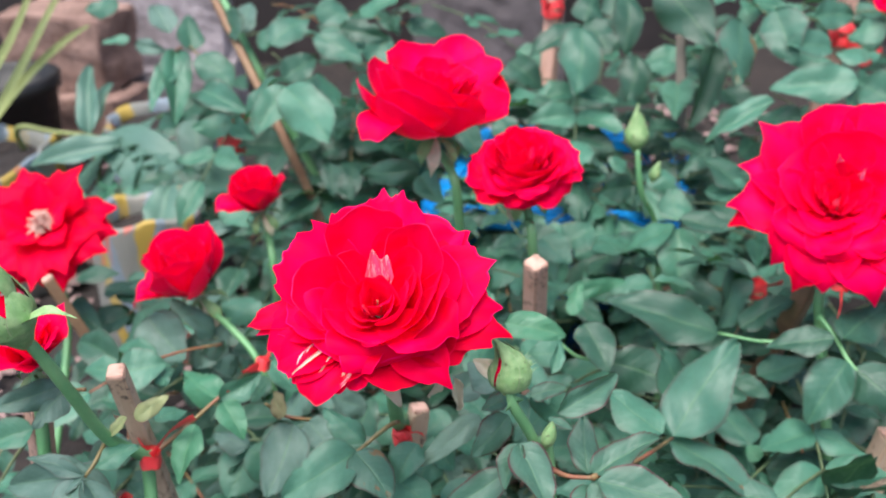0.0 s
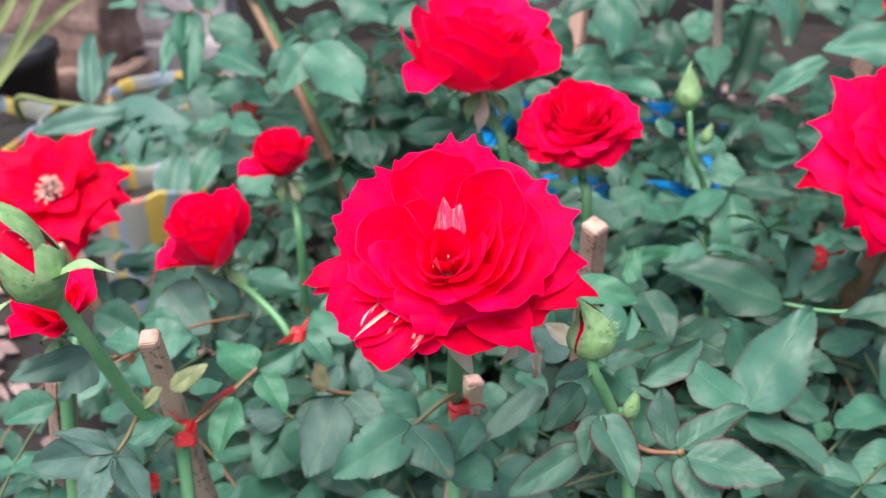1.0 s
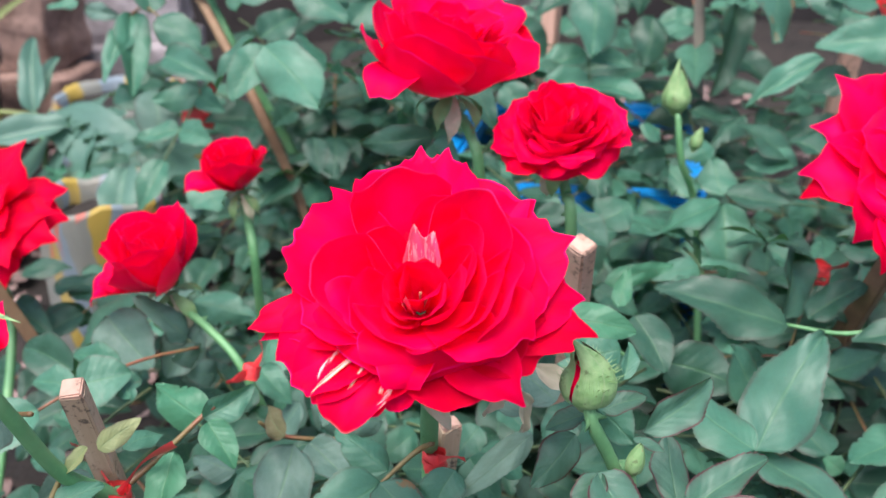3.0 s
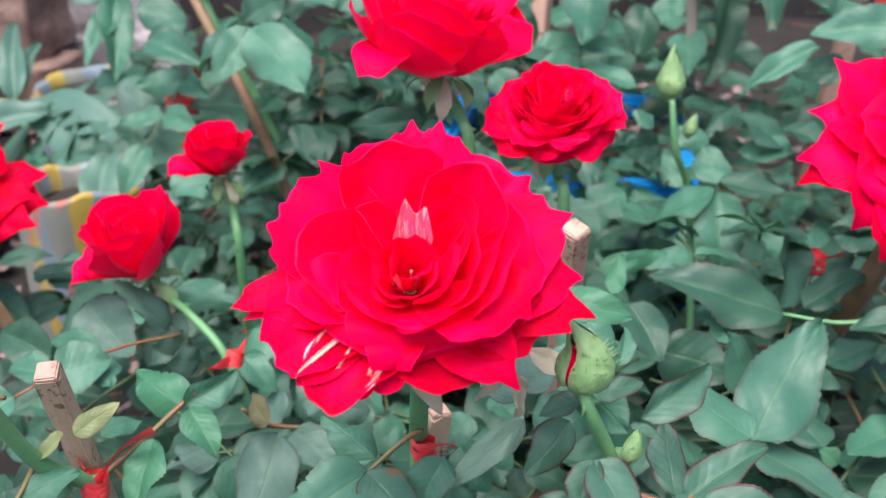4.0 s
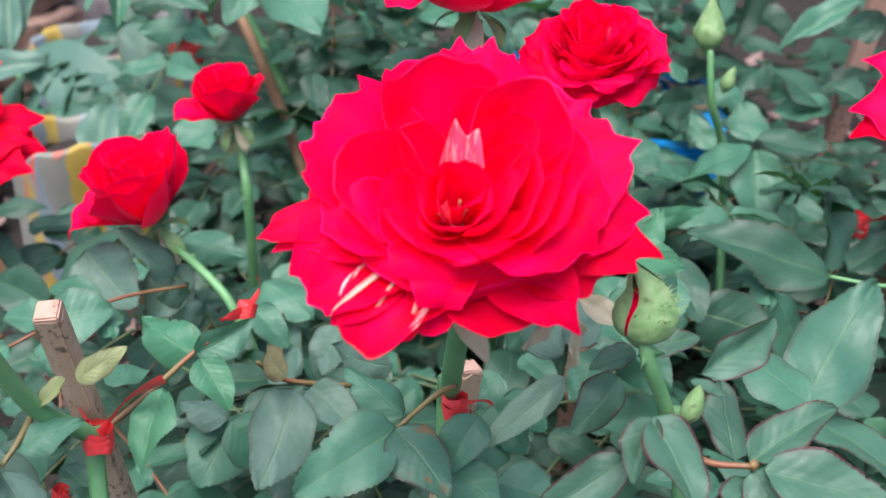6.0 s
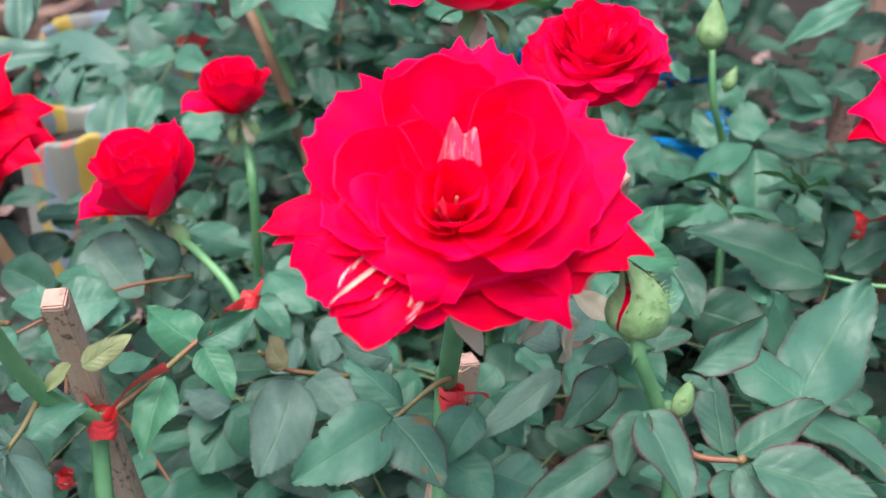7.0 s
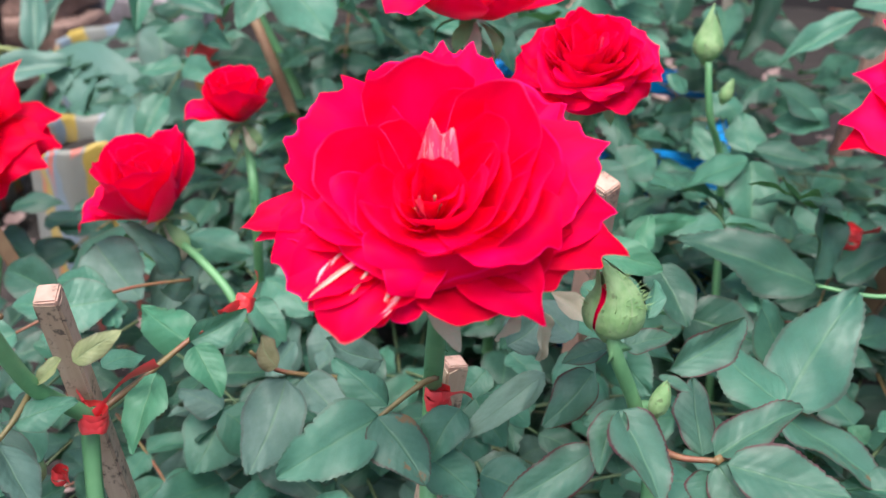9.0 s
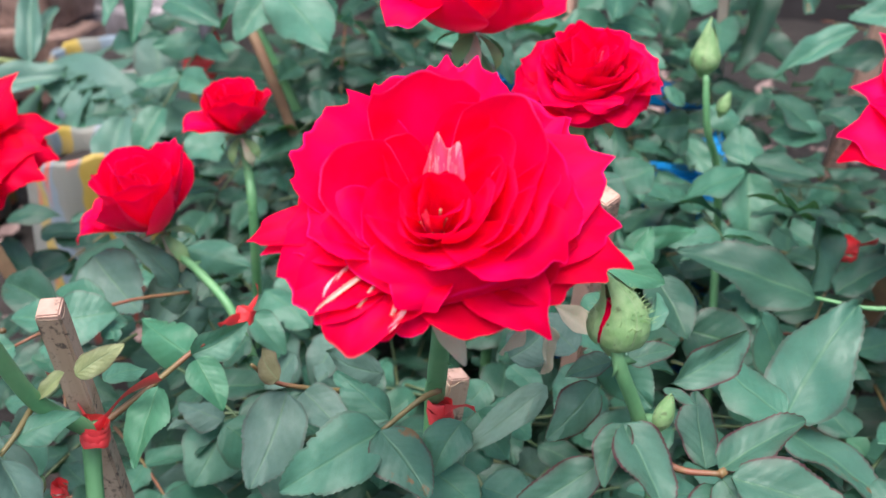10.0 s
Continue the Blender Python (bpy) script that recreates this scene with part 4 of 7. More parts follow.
sheet(flower, fm, -53, 0.0098, 0.024, 0.011, 85, (1.0, 0.5), 0.2, 0.22, 248)
sheet(flower, fm, 173, 0.0097, 0.021, 0.0095, 80, (0.95, 0.35), 0.05, 0.25, 249)
sheet(flower, fm, -132, 0.0136, 0.02, 0.0085, 95, (1.0, 0.5), 0.2, 0.25, 250)
sheet(flower, fm, -60, 0.0022, 0.018, 0.01, 85, (1.0, 0.4), 0.3, 0.3, 251)
sheet(flower, fm, 77, 0.0059, 0.0225, 0.0108, 70, (1.3, 0.4), 0.05, 0.2, 252, tips=((0.55, 0.05, 0.3),))
# this petal's sheen is in its pale pink colour
sheet(flower, fm, 86, 0.0155, 0.0215, 0.0072, 40, (0.8, 0.4), 0.1, 0.5, 253, tips=((0.4, 0.24, 0.4), (-0.5, 0.16, 0.35)), material=PINK)
sheet(flower, fm, 155, 0.0047, 0.0215, 0.0105, 75, (1.5, 0.4), 0.05, 0.2, 254, tips=((0.5, 0.06, 0.3), (-0.7, 0.05, 0.2)))
sheet(flower, fm, -141, 0.0061, 0.0195, 0.0022, 50, (0.9, 0.3), 0, 0.3, 255, tips=((0.3, 0.3, 0.5),), material=PINK)
# the crumpled middle, and a last whorl under the others
for i in range(9):
    sheet(flower, fm, 40 * i + 13 * (i % 2), 0.038 if i > 4 else 0.0405, 0.010, 0.0165, 45, (0.6, 0.9), 0.1, 0.25, 300 + i, material=RED_DEEP)
for i in range(3):
    rng = np.random.default_rng(500 + i)
    a, r = rng.uniform(0, 6.28), rng.uniform(0.001, 0.004)
    v, f, u = tube([(r * math.cos(a) * 0.5 - 0.001, r * math.sin(a) * 0.5 - 0.001, 0.001), (r * math.cos(a) - 0.001, r * math.sin(a) - 0.001, 0.008), (1.2 * r * math.cos(a) - 0.001, 1.2 * r * math.sin(a) - 0.001, 0.009 + rng.uniform(0, 0.003))], 0.0003, 0.0005, 5, 2)
    under("stamen", mesh_from("stamen", v, f, u, PALE_PETAL), flower, "", fm)
for base, tip, wide, shape, roll in (((-0.0135, 0.3740, 0.3030), (-0.0050, 0.3625, 0.2900), 0.0085, 4, 12), ((0.0185, 0.3670, 0.3010), (0.0214, 0.3720, 0.2785), 0.0058, 1, -25), ((0.0135, 0.3760, 0.2950), (0.0040, 0.3790, 0.2848), 0.0060, 6, 30), ((0.0370, 0.4020, 0.2780), (0.0255, 0.4050, 0.2865), 0.0095, 1, 0)):
    under("sepal", leaf_mesh(shape, SEPAL_DRY), flower, "withered pinkish sepal", leaf_frame(base, tip, wide, FACE, roll))
stem_part(main, [(-0.0205, 0.3261, 0.0), (-0.0171, 0.4540, 0.1919), (-0.0147, 0.4263, 0.2384), (-0.0116, 0.3939, 0.2864), (-0.0122, 0.3880, 0.3130)], 0.0042, 0.0032, prick=8, seed=2)
blade(main, (-0.0331, 0.4105, 0.2315), (-0.0660, 0.3852, 0.2232), 0.0265, LEAF, shape=3, up=(0.29, -0.62, 0.73))
blade(main, (-0.0338, 0.4089, 0.2328), (-0.0156, 0.3909, 0.2184), 0.0224, LEAF_SPOTTED, shape=2, up=(-0.07, -0.67, 0.74))
blade(main, (-0.0310, 0.4207, 0.2291), (-0.0499, 0.4316, 0.2448), 0.0171, LEAF, shape=6, up=(0.16, -0.71, 0.69))
blade(main, (0.0261, 0.4298, 0.2389), (-0.0043, 0.4095, 0.2261), 0.0129, LEAF_GREY, shape=4, up=(0.09, -0.62, 0.78))
blade(main, (-0.0387, 0.4826, 0.2089), (-0.0699, 0.4977, 0.2067), 0.0199, LEAF_DULL, up=(-0.36, -0.65, 0.67))
blade(main, (-0.0772, 0.4681, 0.2081), (-0.0882, 0.4333, 0.1863), 0.0286, LEAF_DULL, shape=2, up=(0.29, -0.57, 0.77))
blade(main, (-0.0716, 0.4770, 0.2026), (-0.0521, 0.4585, 0.1963), 0.0199, LEAF_DULL, up=(-0.27, -0.56, 0.79))
blade(main, (-0.1098, 0.4857, 0.1806), (-0.1297, 0.4909, 0.1888), 0.0171, LEAF_DULL, up=(0.12, -0.68, 0.72))
blade(main, (-0.1072, 0.4769, 0.1851), (-0.0865, 0.4689, 0.1695), 0.0270, LEAF, up=(0.30, -0.63, 0.72))
blade(main, (-0.1124, 0.4938, 0.1747), (-0.1225, 0.4703, 0.1567), 0.0314, LEAF, up=(-0.33, -0.48, 0.81))
blade(main, (-0.0010, 0.4370, 0.2118), (-0.0083, 0.4130, 0.2023), 0.0214, LEAF, up=(0.01, -0.37, 0.93))
blade(main, (-0.0047, 0.4221, 0.2278), (-0.0156, 0.4096, 0.2136), 0.0182, LEAF, up=(-0.31, -0.58, 0.75))
blade(main, (0.0006, 0.4408, 0.2195), (0.0128, 0.4205, 0.2118), 0.0189, LEAF, up=(-0.11, -0.41, 0.90))
blade(main, (-0.0167, 0.4178, 0.2090), (0.0012, 0.3996, 0.2062), 0.0196, LEAF, up=(-0.35, -0.43, 0.83))
blade(main, (0.0061, 0.4631, 0.2072), (0.0240, 0.4563, 0.1973), 0.0192, LEAF, up=(0.10, -0.73, 0.67))
blade(main, (0.0121, 0.4374, 0.2455), (0.0261, 0.4462, 0.2529), 0.0178, LEAF_DULL, up=(0.04, -0.68, 0.73))
blade(main, (0.0032, 0.4406, 0.1837), (0.0268, 0.4356, 0.1766), 0.0251, LEAF, up=(0.12, -0.58, 0.80))

blade(main, (-0.1200, 0.5200, 0.1589), (-0.1445, 0.5125, 0.1597), 0.0148, LEAF_DULL, up=(0.21, -0.59, 0.78))
blade(main, (-0.0774, 0.5456, 0.1624), (-0.0554, 0.5667, 0.1704), 0.0208, LEAF_DULL, up=(0.32, -0.61, 0.73))
blade(main, (-0.0905, 0.5621, 0.1514), (-0.1081, 0.5904, 0.1683), 0.0228, LEAF_DULL, up=(-0.28, -0.62, 0.74))
blade(main, (-0.1140, 0.5495, 0.1724), (-0.0945, 0.5296, 0.1594), 0.0208, LEAF_SHADED, up=(-0.24, -0.68, 0.69))
blade(main, (-0.0678, 0.5647, 0.1773), (-0.0823, 0.5490, 0.1601), 0.0224, LEAF_DULL, up=(-0.33, -0.54, 0.77))
blade(main, (-0.1191, 0.6352, 0.1647), (-0.1302, 0.6054, 0.1521), 0.0240, LEAF_SHADED, up=(0.42, -0.48, 0.77))
blade(main, (-0.1095, 0.6399, 0.1734), (-0.0948, 0.6210, 0.1547), 0.0226, LEAF, up=(0.12, -0.65, 0.75))
blade(main, (-0.0957, 0.5897, 0.1620), (-0.1073, 0.5671, 0.1547), 0.0211, LEAF, up=(0.41, -0.46, 0.79))
blade(main, (0.0054, 0.4807, 0.2063), (-0.0084, 0.4652, 0.1996), 0.0176, LEAF, up=(0.32, -0.60, 0.74))
blade(main, (-0.1059, 0.5424, 0.2022), (-0.0888, 0.5314, 0.1888), 0.0177, LEAF, up=(0.20, -0.62, 0.76))
blade(main, (-0.1114, 0.5546, 0.1824), (-0.1256, 0.5457, 0.1744), 0.0178, LEAF_SHADED, up=(-0.01, -0.66, 0.75))
blade(main, (-0.0854, 0.5345, 0.1854), (-0.0998, 0.5261, 0.1713), 0.0188, LEAF_DULL, up=(-0.39, -0.55, 0.73))
blade(main, (0.0152, 0.4928, 0.2073), (0.0291, 0.4778, 0.2031), 0.0154, LEAF, up=(-0.18, -0.42, 0.89))
blade(main, (0.0034, 0.4721, 0.1894), (-0.0079, 0.4496, 0.1829), 0.0191, LEAF, up=(0.31, -0.38, 0.87))

rachis(main, (-0.0130, 0.4181, 0.2441), (-0.0205, 0.4201, 0.2378), (-0.0331, 0.4105, 0.2315), r=0.0011)

rachis(main, (-0.0562, 0.4866, 0.1969), (-0.0731, 0.4777, 0.2044), (-0.0844, 0.4739, 0.2098), (-0.0899, 0.4636, 0.2241), r=0.001)


# ---------------------------------------------------------------- the bush with the plump green bud
def closed_bud(parent, centre, axis, r, h, label, slit=True, seed=0, wrap=RED_DEEP, tips=1.0, cover=1.0, fringe=0, bend=0.0):
    """A closed bud: its cup, the folded petals inside and five sepals round them."""
    ax = Vector(axis).normalized()
    m = axis_frame(Vector(centre) - ax * h * 0.5, axis)
    v, f, u = tube([(0, 0, -0.2 * h), (0, 0, -0.1 * h), (0, 0, 0.03 * h)], r * 0.25, r * 0.6, 12, 4)
    bud = under("bud", mesh_from("bud", v, f, u, BUD), parent, label, m)
    prof = [(0.55, 0.0), (0.86, 0.14), (0.98, 0.32), (0.96, 0.5), (0.78, 0.7), (0.48, 0.87), (0.18, 0.97), (0.02, 1.0)]
    v = [(r * 0.93 * a * math.cos(2 * math.pi * i / 16), r * 0.93 * a * math.sin(2 * math.pi * i / 16), h * b) for a, b in prof for i in range(16)]
    f = [(k * 16 + i, k * 16 + (i + 1) % 16, (k + 1) * 16 + (i + 1) % 16, (k + 1) * 16 + i) for k in range(7) for i in range(16)]
    under("folded_petals", mesh_from("folded_petals", v, f, [(i / 16, b) for a, b in prof for i in range(16)], wrap), bud, "red petals still folded", m)
    for k in range(5):
        az0 = 2 * math.pi * (k / 5 + seed * 0.11) + (radians((0, -15, 6, 0, 0)[k] + 4) if slit else 0)
        v, u = [], []
        nu, nv = 8, 14
        for j in range(nv + 1):
            t = j / nv
            q = min(0.999, t * cover)
            a = np.interp(q, [b for _, b in prof], [a for a, _ in prof]) if q < 0.93 else 0.18 * (1 - (q - 0.93) / 0.07 * 0.7)
            z = h * t * cover * (1.0 + (0.16 + 0.07 * (k % 3)) * tips * max(0, t - 0.7) / 0.3)
            for i in range(nu + 1):
                s = 2 * i / nu - 1
                spread = (2 * math.pi / 5) * 0.66 * (1 - t ** 3 * (0.4 if cover == 1.0 else 0.95)) * (0.9 if k == 1 and slit else 1.0)
                an = az0 + s * spread
                rr = r * a * (1.0 + 0.05 * (k % 2) + 0.03 * (k == 4) + 0.03 * math.sin(7 * t + k) * abs(s)) + 0.05 * r * (1 - abs(s))
                v.append((rr * math.cos(an) - bend * r * max(0.0, z / h - 0.75) ** 1.5, rr * math.sin(an), z + 0.04 * h * abs(s) * t))
                u.append((i / nu, t))
        under("sepal", mesh_from("sepal", v, grid_faces(nu, nv), u, BUD), bud, "", m)
    if fringe:
        rng = np.random.default_rng(seed + 60)
        hairs = Mass()
        for _ in range(fringe):
            q, an = rng.uniform(0.45, 1.12), rng.uniform(0, 2 * math.pi)
            a = np.interp(min(q, 0.999), [c for _, c in prof], [c for c, _ in prof])
            p0 = np.array((r * a * math.cos(an), r * a * math.sin(an), h * q))
            d = np.array((math.cos(an), math.sin(an), rng.uniform(0.2, 1.2)))
            hairs.tube([p0 * 0.97, p0 + d * r * 0.12, p0 + d * r * rng.uniform(0.2, 0.38)], r * 0.02, r * 0.006)
        tagged(under("fringe", mesh_from("fringe", np.concatenate(hairs.v), hairs.f, np.concatenate(hairs.u), BUD), bud, "", m), kind="stuff")
    return bud


budbush = bush((0.0516, 0.3103, 0.0), "rose bush with a plump green bud and red-edged leaves")
closed_bud(budbush, (0.0418, 0.3819, 0.2944), (0.1, -0.05, 1), 0.0090, 0.0175, "plump green rose bud showing a slit of pink", seed=3, tips=1.7, fringe=90, bend=1.6)
stem_part(budbush, [(0.0516, 0.3103, 0.0), (0.0589, 0.3862, 0.2235), (0.0515, 0.3843, 0.2557), (0.0431, 0.3779, 0.2787), (0.0412, 0.3786, 0.2875)], 0.0029, 0.0022, prick=4, seed=8)
blade(budbush, (0.1262, 0.4653, 0.1990), (0.1671, 0.5112, 0.2320), 0.0375, LEAF_DEEP, shape=2, up=(-0.02, -0.57, 0.82))
blade(budbush, (0.1248, 0.4671, 0.1959), (0.1701, 0.4500, 0.1773), 0.0294, LEAF_SPOTTED, shape=0, up=(0.09, -0.62, 0.78))
blade(budbush, (0.1156, 0.4350, 0.2233), (0.0908, 0.4470, 0.2416), 0.0249, LEAF, shape=2, up=(0.25, -0.62, 0.74))
blade(budbush, (0.0774, 0.3793, 0.2409), (0.1064, 0.3933, 0.2555), 0.0165, LEAF_EDGED, shape=1, up=(-0.13, -0.58, 0.81))
blade(budbush, (0.0755, 0.3875, 0.2352), (0.0758, 0.4122, 0.2504), 0.0168, LEAF_EDGED, shape=2, up=(-0.09, -0.52, 0.85))
blade(budbush, (0.0787, 0.3704, 0.2453), (0.1153, 0.3638, 0.2377), 0.0218, LEAF_EDGED, shape=3, up=(0.05, -0.62, 0.78))
blade(budbush, (0.0445, 0.3751, 0.2610), (0.0585, 0.3535, 0.2468), 0.0213, LEAF_EDGED, shape=1, up=(-0.07, -0.58, 0.81))
blade(budbush, (0.0450, 0.3770, 0.2602), (0.0376, 0.3617, 0.2488), 0.0120, LEAF_EDGED, shape=5, up=(-0.09, -0.57, 0.82))
blade(budbush, (0.0390, 0.3778, 0.2441), (0.0083, 0.3654, 0.2296), 0.0165, LEAF_EDGED, shape=0, up=(-0.10, -0.64, 0.76))
blade(budbush, (0.0617, 0.3903, 0.2666), (0.0924, 0.4090, 0.2755), 0.0143, LEAF_EDGED, shape=5, up=(0.12, -0.58, 0.80))
blade(budbush, (0.0503, 0.4097, 0.2627), (0.0674, 0.4139, 0.2660), 0.0100, LEAF_EDGED, shape=0, up=(-0.03, -0.54, 0.84))
blade(budbush, (0.0402, 0.4055, 0.2554), (0.0232, 0.3920, 0.2423), 0.0161, LEAF_EDGED, shape=2, up=(-0.10, -0.63, 0.77))
blade(budbush, (0.0426, 0.3945, 0.2717), (0.0279, 0.3921, 0.2687), 0.0096, LEAF_EDGED, shape=1, up=(-0.05, -0.63, 0.77))
blade(budbush, (0.0578, 0.3850, 0.2678), (0.0687, 0.3805, 0.2664), 0.0047, LEAF_EDGED, shape=4, up=(-0.15, -0.60, 0.79))
blade(budbush, (0.0606, 0.4276, 0.2636), (0.0662, 0.4431, 0.2724), 0.0074, LEAF, shape=5, up=(0.01, -0.50, 0.87))
blade(budbush, (0.0349, 0.4229, 0.2580), (0.0217, 0.4292, 0.2701), 0.0171, LEAF_DULL, shape=0, up=(0.32, -0.65, 0.69))
blade(budbush, (0.0761, 0.3773, 0.2369), (0.0727, 0.3624, 0.2273), 0.0186, LEAF_EDGED, shape=2, up=(0.07, -0.55, 0.83))
blade(budbush, (0.0772, 0.3760, 0.2410), (0.0902, 0.3551, 0.2273), 0.0185, LEAF_EDGED, shape=0, up=(-0.07, -0.58, 0.81))

rachis(budbush, (0.0589, 0.3836, 0.2414), (0.0662, 0.3786, 0.2412), (0.0766, 0.3748, 0.2432), r=0.0011)

rachis(budbush, (0.0766, 0.3748, 0.2432), (0.0987, 0.4114, 0.2233), (0.1256, 0.4635, 0.1999), r=0.0012)

closed_bud(budbush, (0.0581, 0.3802, 0.2623), (0.25, 0, 1), 0.0032, 0.011, "tiny yellow-green side bud", seed=1, tips=0.5)

# ---------------------------------------------------------------- the bush with the opening bud
near = bush((-0.1173, 0.3208, 0.0), "rose bush with a half-open bud tied to a stake")
near_axis = (-0.3, -0.12, 0.95)
near_bud = closed_bud(near, (-0.1637, 0.3626, 0.3392), near_axis, 0.0122, 0.029, "opening rose bud with crimson petals in green sepals", seed=3, wrap=RED_SCARRED, cover=0.66)
fm = axis_frame((-0.1636, 0.3616, 0.3253), near_axis)
for az, L, W, a0, a1 in ((12, 0.043, 0.008, 42, -78), (350, 0.026, 0.004, 72, 84), (225, 0.03, 0.0055, 95, 135)):
    v, f, u = petal(L=L, W=W, a0=a0, a1=a1, cup=50, point=1.6, ruffle=0.05, r0=0.007, nu=8, nv=12, seed=int(az))
    under("sepal", mesh_from("sepal", v, f, u, BUD), near_bud, "", fm @ pose(0, 0, 0.004, 0, 0, az))
stem_part(near, [(-0.1173, 0.3208, 0.0), (-0.1358, 0.4035, 0.2105), (-0.1348, 0.4072, 0.2298), (-0.1450, 0.3907, 0.2551), (-0.1499, 0.3746, 0.2920), (-0.1552, 0.3668, 0.3161), (-0.1594, 0.3628, 0.3272)], 0.0033, 0.0027, seed=4)
blade(near, (-0.1100, 0.4476, 0.2382), (-0.1365, 0.4686, 0.2446), 0.0200, LEAF_YOUNG, shape=6, up=(-0.13, -0.44, 0.89))
blade(near, (-0.1088, 0.4468, 0.2387), (-0.0876, 0.4552, 0.2475), 0.0142, LEAF, shape=5, up=(0.05, -0.78, 0.62))
blade(near, (-0.1068, 0.4462, 0.2371), (-0.0942, 0.4325, 0.2256), 0.0154, LEAF_YOUNG, shape=1, up=(0.28, -0.45, 0.85))
blade(near, (-0.0773, 0.4533, 0.2238), (-0.0904, 0.4691, 0.2295), 0.0126, LEAF_SPENT, shape=4, up=(-0.33, -0.41, 0.85))
blade(near, (-0.1135, 0.4194, 0.2425), (-0.1197, 0.3958, 0.2260), 0.0188, LEAF_YOUNG, shape=0, up=(-0.12, -0.55, 0.83))
blade(near, (-0.1331, 0.4198, 0.2442), (-0.1209, 0.4323, 0.2455), 0.0118, LEAF, shape=4, up=(0.24, -0.34, 0.91))
blade(near, (-0.1323, 0.3951, 0.2622), (-0.1173, 0.3980, 0.2713), 0.0094, LEAF_PALE, shape=4, up=(-0.27, -0.69, 0.68))
blade(near, (-0.1357, 0.3954, 0.2633), (-0.1442, 0.3879, 0.2571), 0.0061, LEAF_PALE, shape=1, up=(0.01, -0.65, 0.76))
# LEAF_DULL on the next leaves: their bluish sheen as colour
blade(near, (-0.1529, 0.3771, 0.2440), (-0.1933, 0.3756, 0.2390), 0.0202, LEAF_DULL, shape=1, up=(-0.08, -0.60, 0.79))
blade(near, (-0.1516, 0.3792, 0.2436), (-0.1775, 0.3775, 0.2556), 0.0110, LEAF_DULL, shape=0, up=(0.35, -0.66, 0.67))
blade(near, (-0.1498, 0.3827, 0.2461), (-0.1301, 0.3889, 0.2515), 0.0127, LEAF, shape=2, up=(-0.02, -0.63, 0.78))
blade(near, (-0.1529, 0.3762, 0.2422), (-0.1380, 0.3619, 0.2249), 0.0169, LEAF_DULL, shape=3, up=(0.33, -0.57, 0.75))
blade(near, (-0.1555, 0.3760, 0.2423), (-0.1614, 0.3528, 0.2327), 0.0164, LEAF_DULL, shape=1, up=(0.19, -0.41, 0.89))
blade(near, (-0.1670, 0.4042, 0.2753), (-0.1936, 0.3838, 0.2756), 0.0146, LEAF_DULL, shape=0, up=(0.44, -0.58, 0.69))
blade(near, (-0.1651, 0.4017, 0.2745), (-0.1766, 0.3844, 0.2682), 0.0162, LEAF_DULL, shape=6, up=(0.33, -0.51, 0.79))
blade(near, (-0.1950, 0.4187, 0.2405), (-0.2184, 0.4107, 0.2363), 0.0178, LEAF, up=(0.07, -0.61, 0.79))
blade(near, (-0.1721, 0.4389, 0.1859), (-0.1892, 0.4520, 0.2022), 0.0192, LEAF, up=(0.30, -0.56, 0.77))

blade(near, (-0.1434, 0.4146, 0.2298), (-0.1840, 0.4306, 0.2148), 0.0156, LEAF_DULL, shape=1, up=(-0.47, -0.57, 0.67))
blade(near, (-0.1666, 0.4022, 0.2283), (-0.1531, 0.3852, 0.2108), 0.0181, LEAF_DULL, shape=0, up=(0.24, -0.60, 0.77))

rachis(near, (-0.1389, 0.4155, 0.2246), (-0.1227, 0.4316, 0.2324), (-0.1097, 0.4468, 0.2388), (-0.1038, 0.4491, 0.2427), r=0.0011)

rachis(near, (-0.1470, 0.3946, 0.2519), (-0.1492, 0.3835, 0.2477), (-0.1529, 0.3767, 0.2433), r=0.001)

rachis(near, (-0.1488, 0.3873, 0.2836), (-0.1581, 0.3953, 0.2785), (-0.1661, 0.4023, 0.2759), r=0.0008)



# ---------------------------------------------------------------- the other roses, nearest first
def rose(base, origin, axis, scale, table, label, bush_label, seed, sepal_at=(30, 100, 170, 250, 320), material=None, via=(), stem_r=0.003, spin=0.0, dry=()):
    b = bush(base, bush_label)
    flower, m = bloom(b, origin, axis, label, scale * 1.0, spin)
    rings(flower, m, table, scale, seed, material, 0.06, 1.4)
    sepals(flower, m, scale, sepal_at, 105, 155, L=0.42)
    sepals(flower, m, scale, dry, 120, 170, SEPAL_DRY, 0.48, 0.09)
    o = Vector(origin) - Vector(axis).normalized() * 0.01
    stem_part(b, [base, *via, tuple(o)], stem_r * 1.15, stem_r * 0.9, prick=5, seed=seed)
    return b, flower, m


CUPPED = [(3, 0.6, 0.26, -6, 4, 100, 0.0, 0.0, 0), (4, 0.8, 0.4, 4, 14, 85, 0.0, 0.0, 40), (5, 0.95, 0.5, 18, 26, 70, 0.2, 0.2, 10), (4, 1.0, 0.5, 34, 58, 55, 0.5, 0.8, 60)]
BALL = [(3, 0.6, 0.26, -6, -10, 100, 0.0, 0.0, 0), (4, 0.85, 0.42, 16, -14, 95, 0.0, 0.0, 40), (5, 0.98, 0.52, 38, -16, 85, 0.1, 0.1, 10), (5, 0.98, 0.5, 56, -6, 70, 0.2, 0.2, 60), (1, 0.82, 0.4, 60, 70, 60, 0.4, 0.4, 185)]
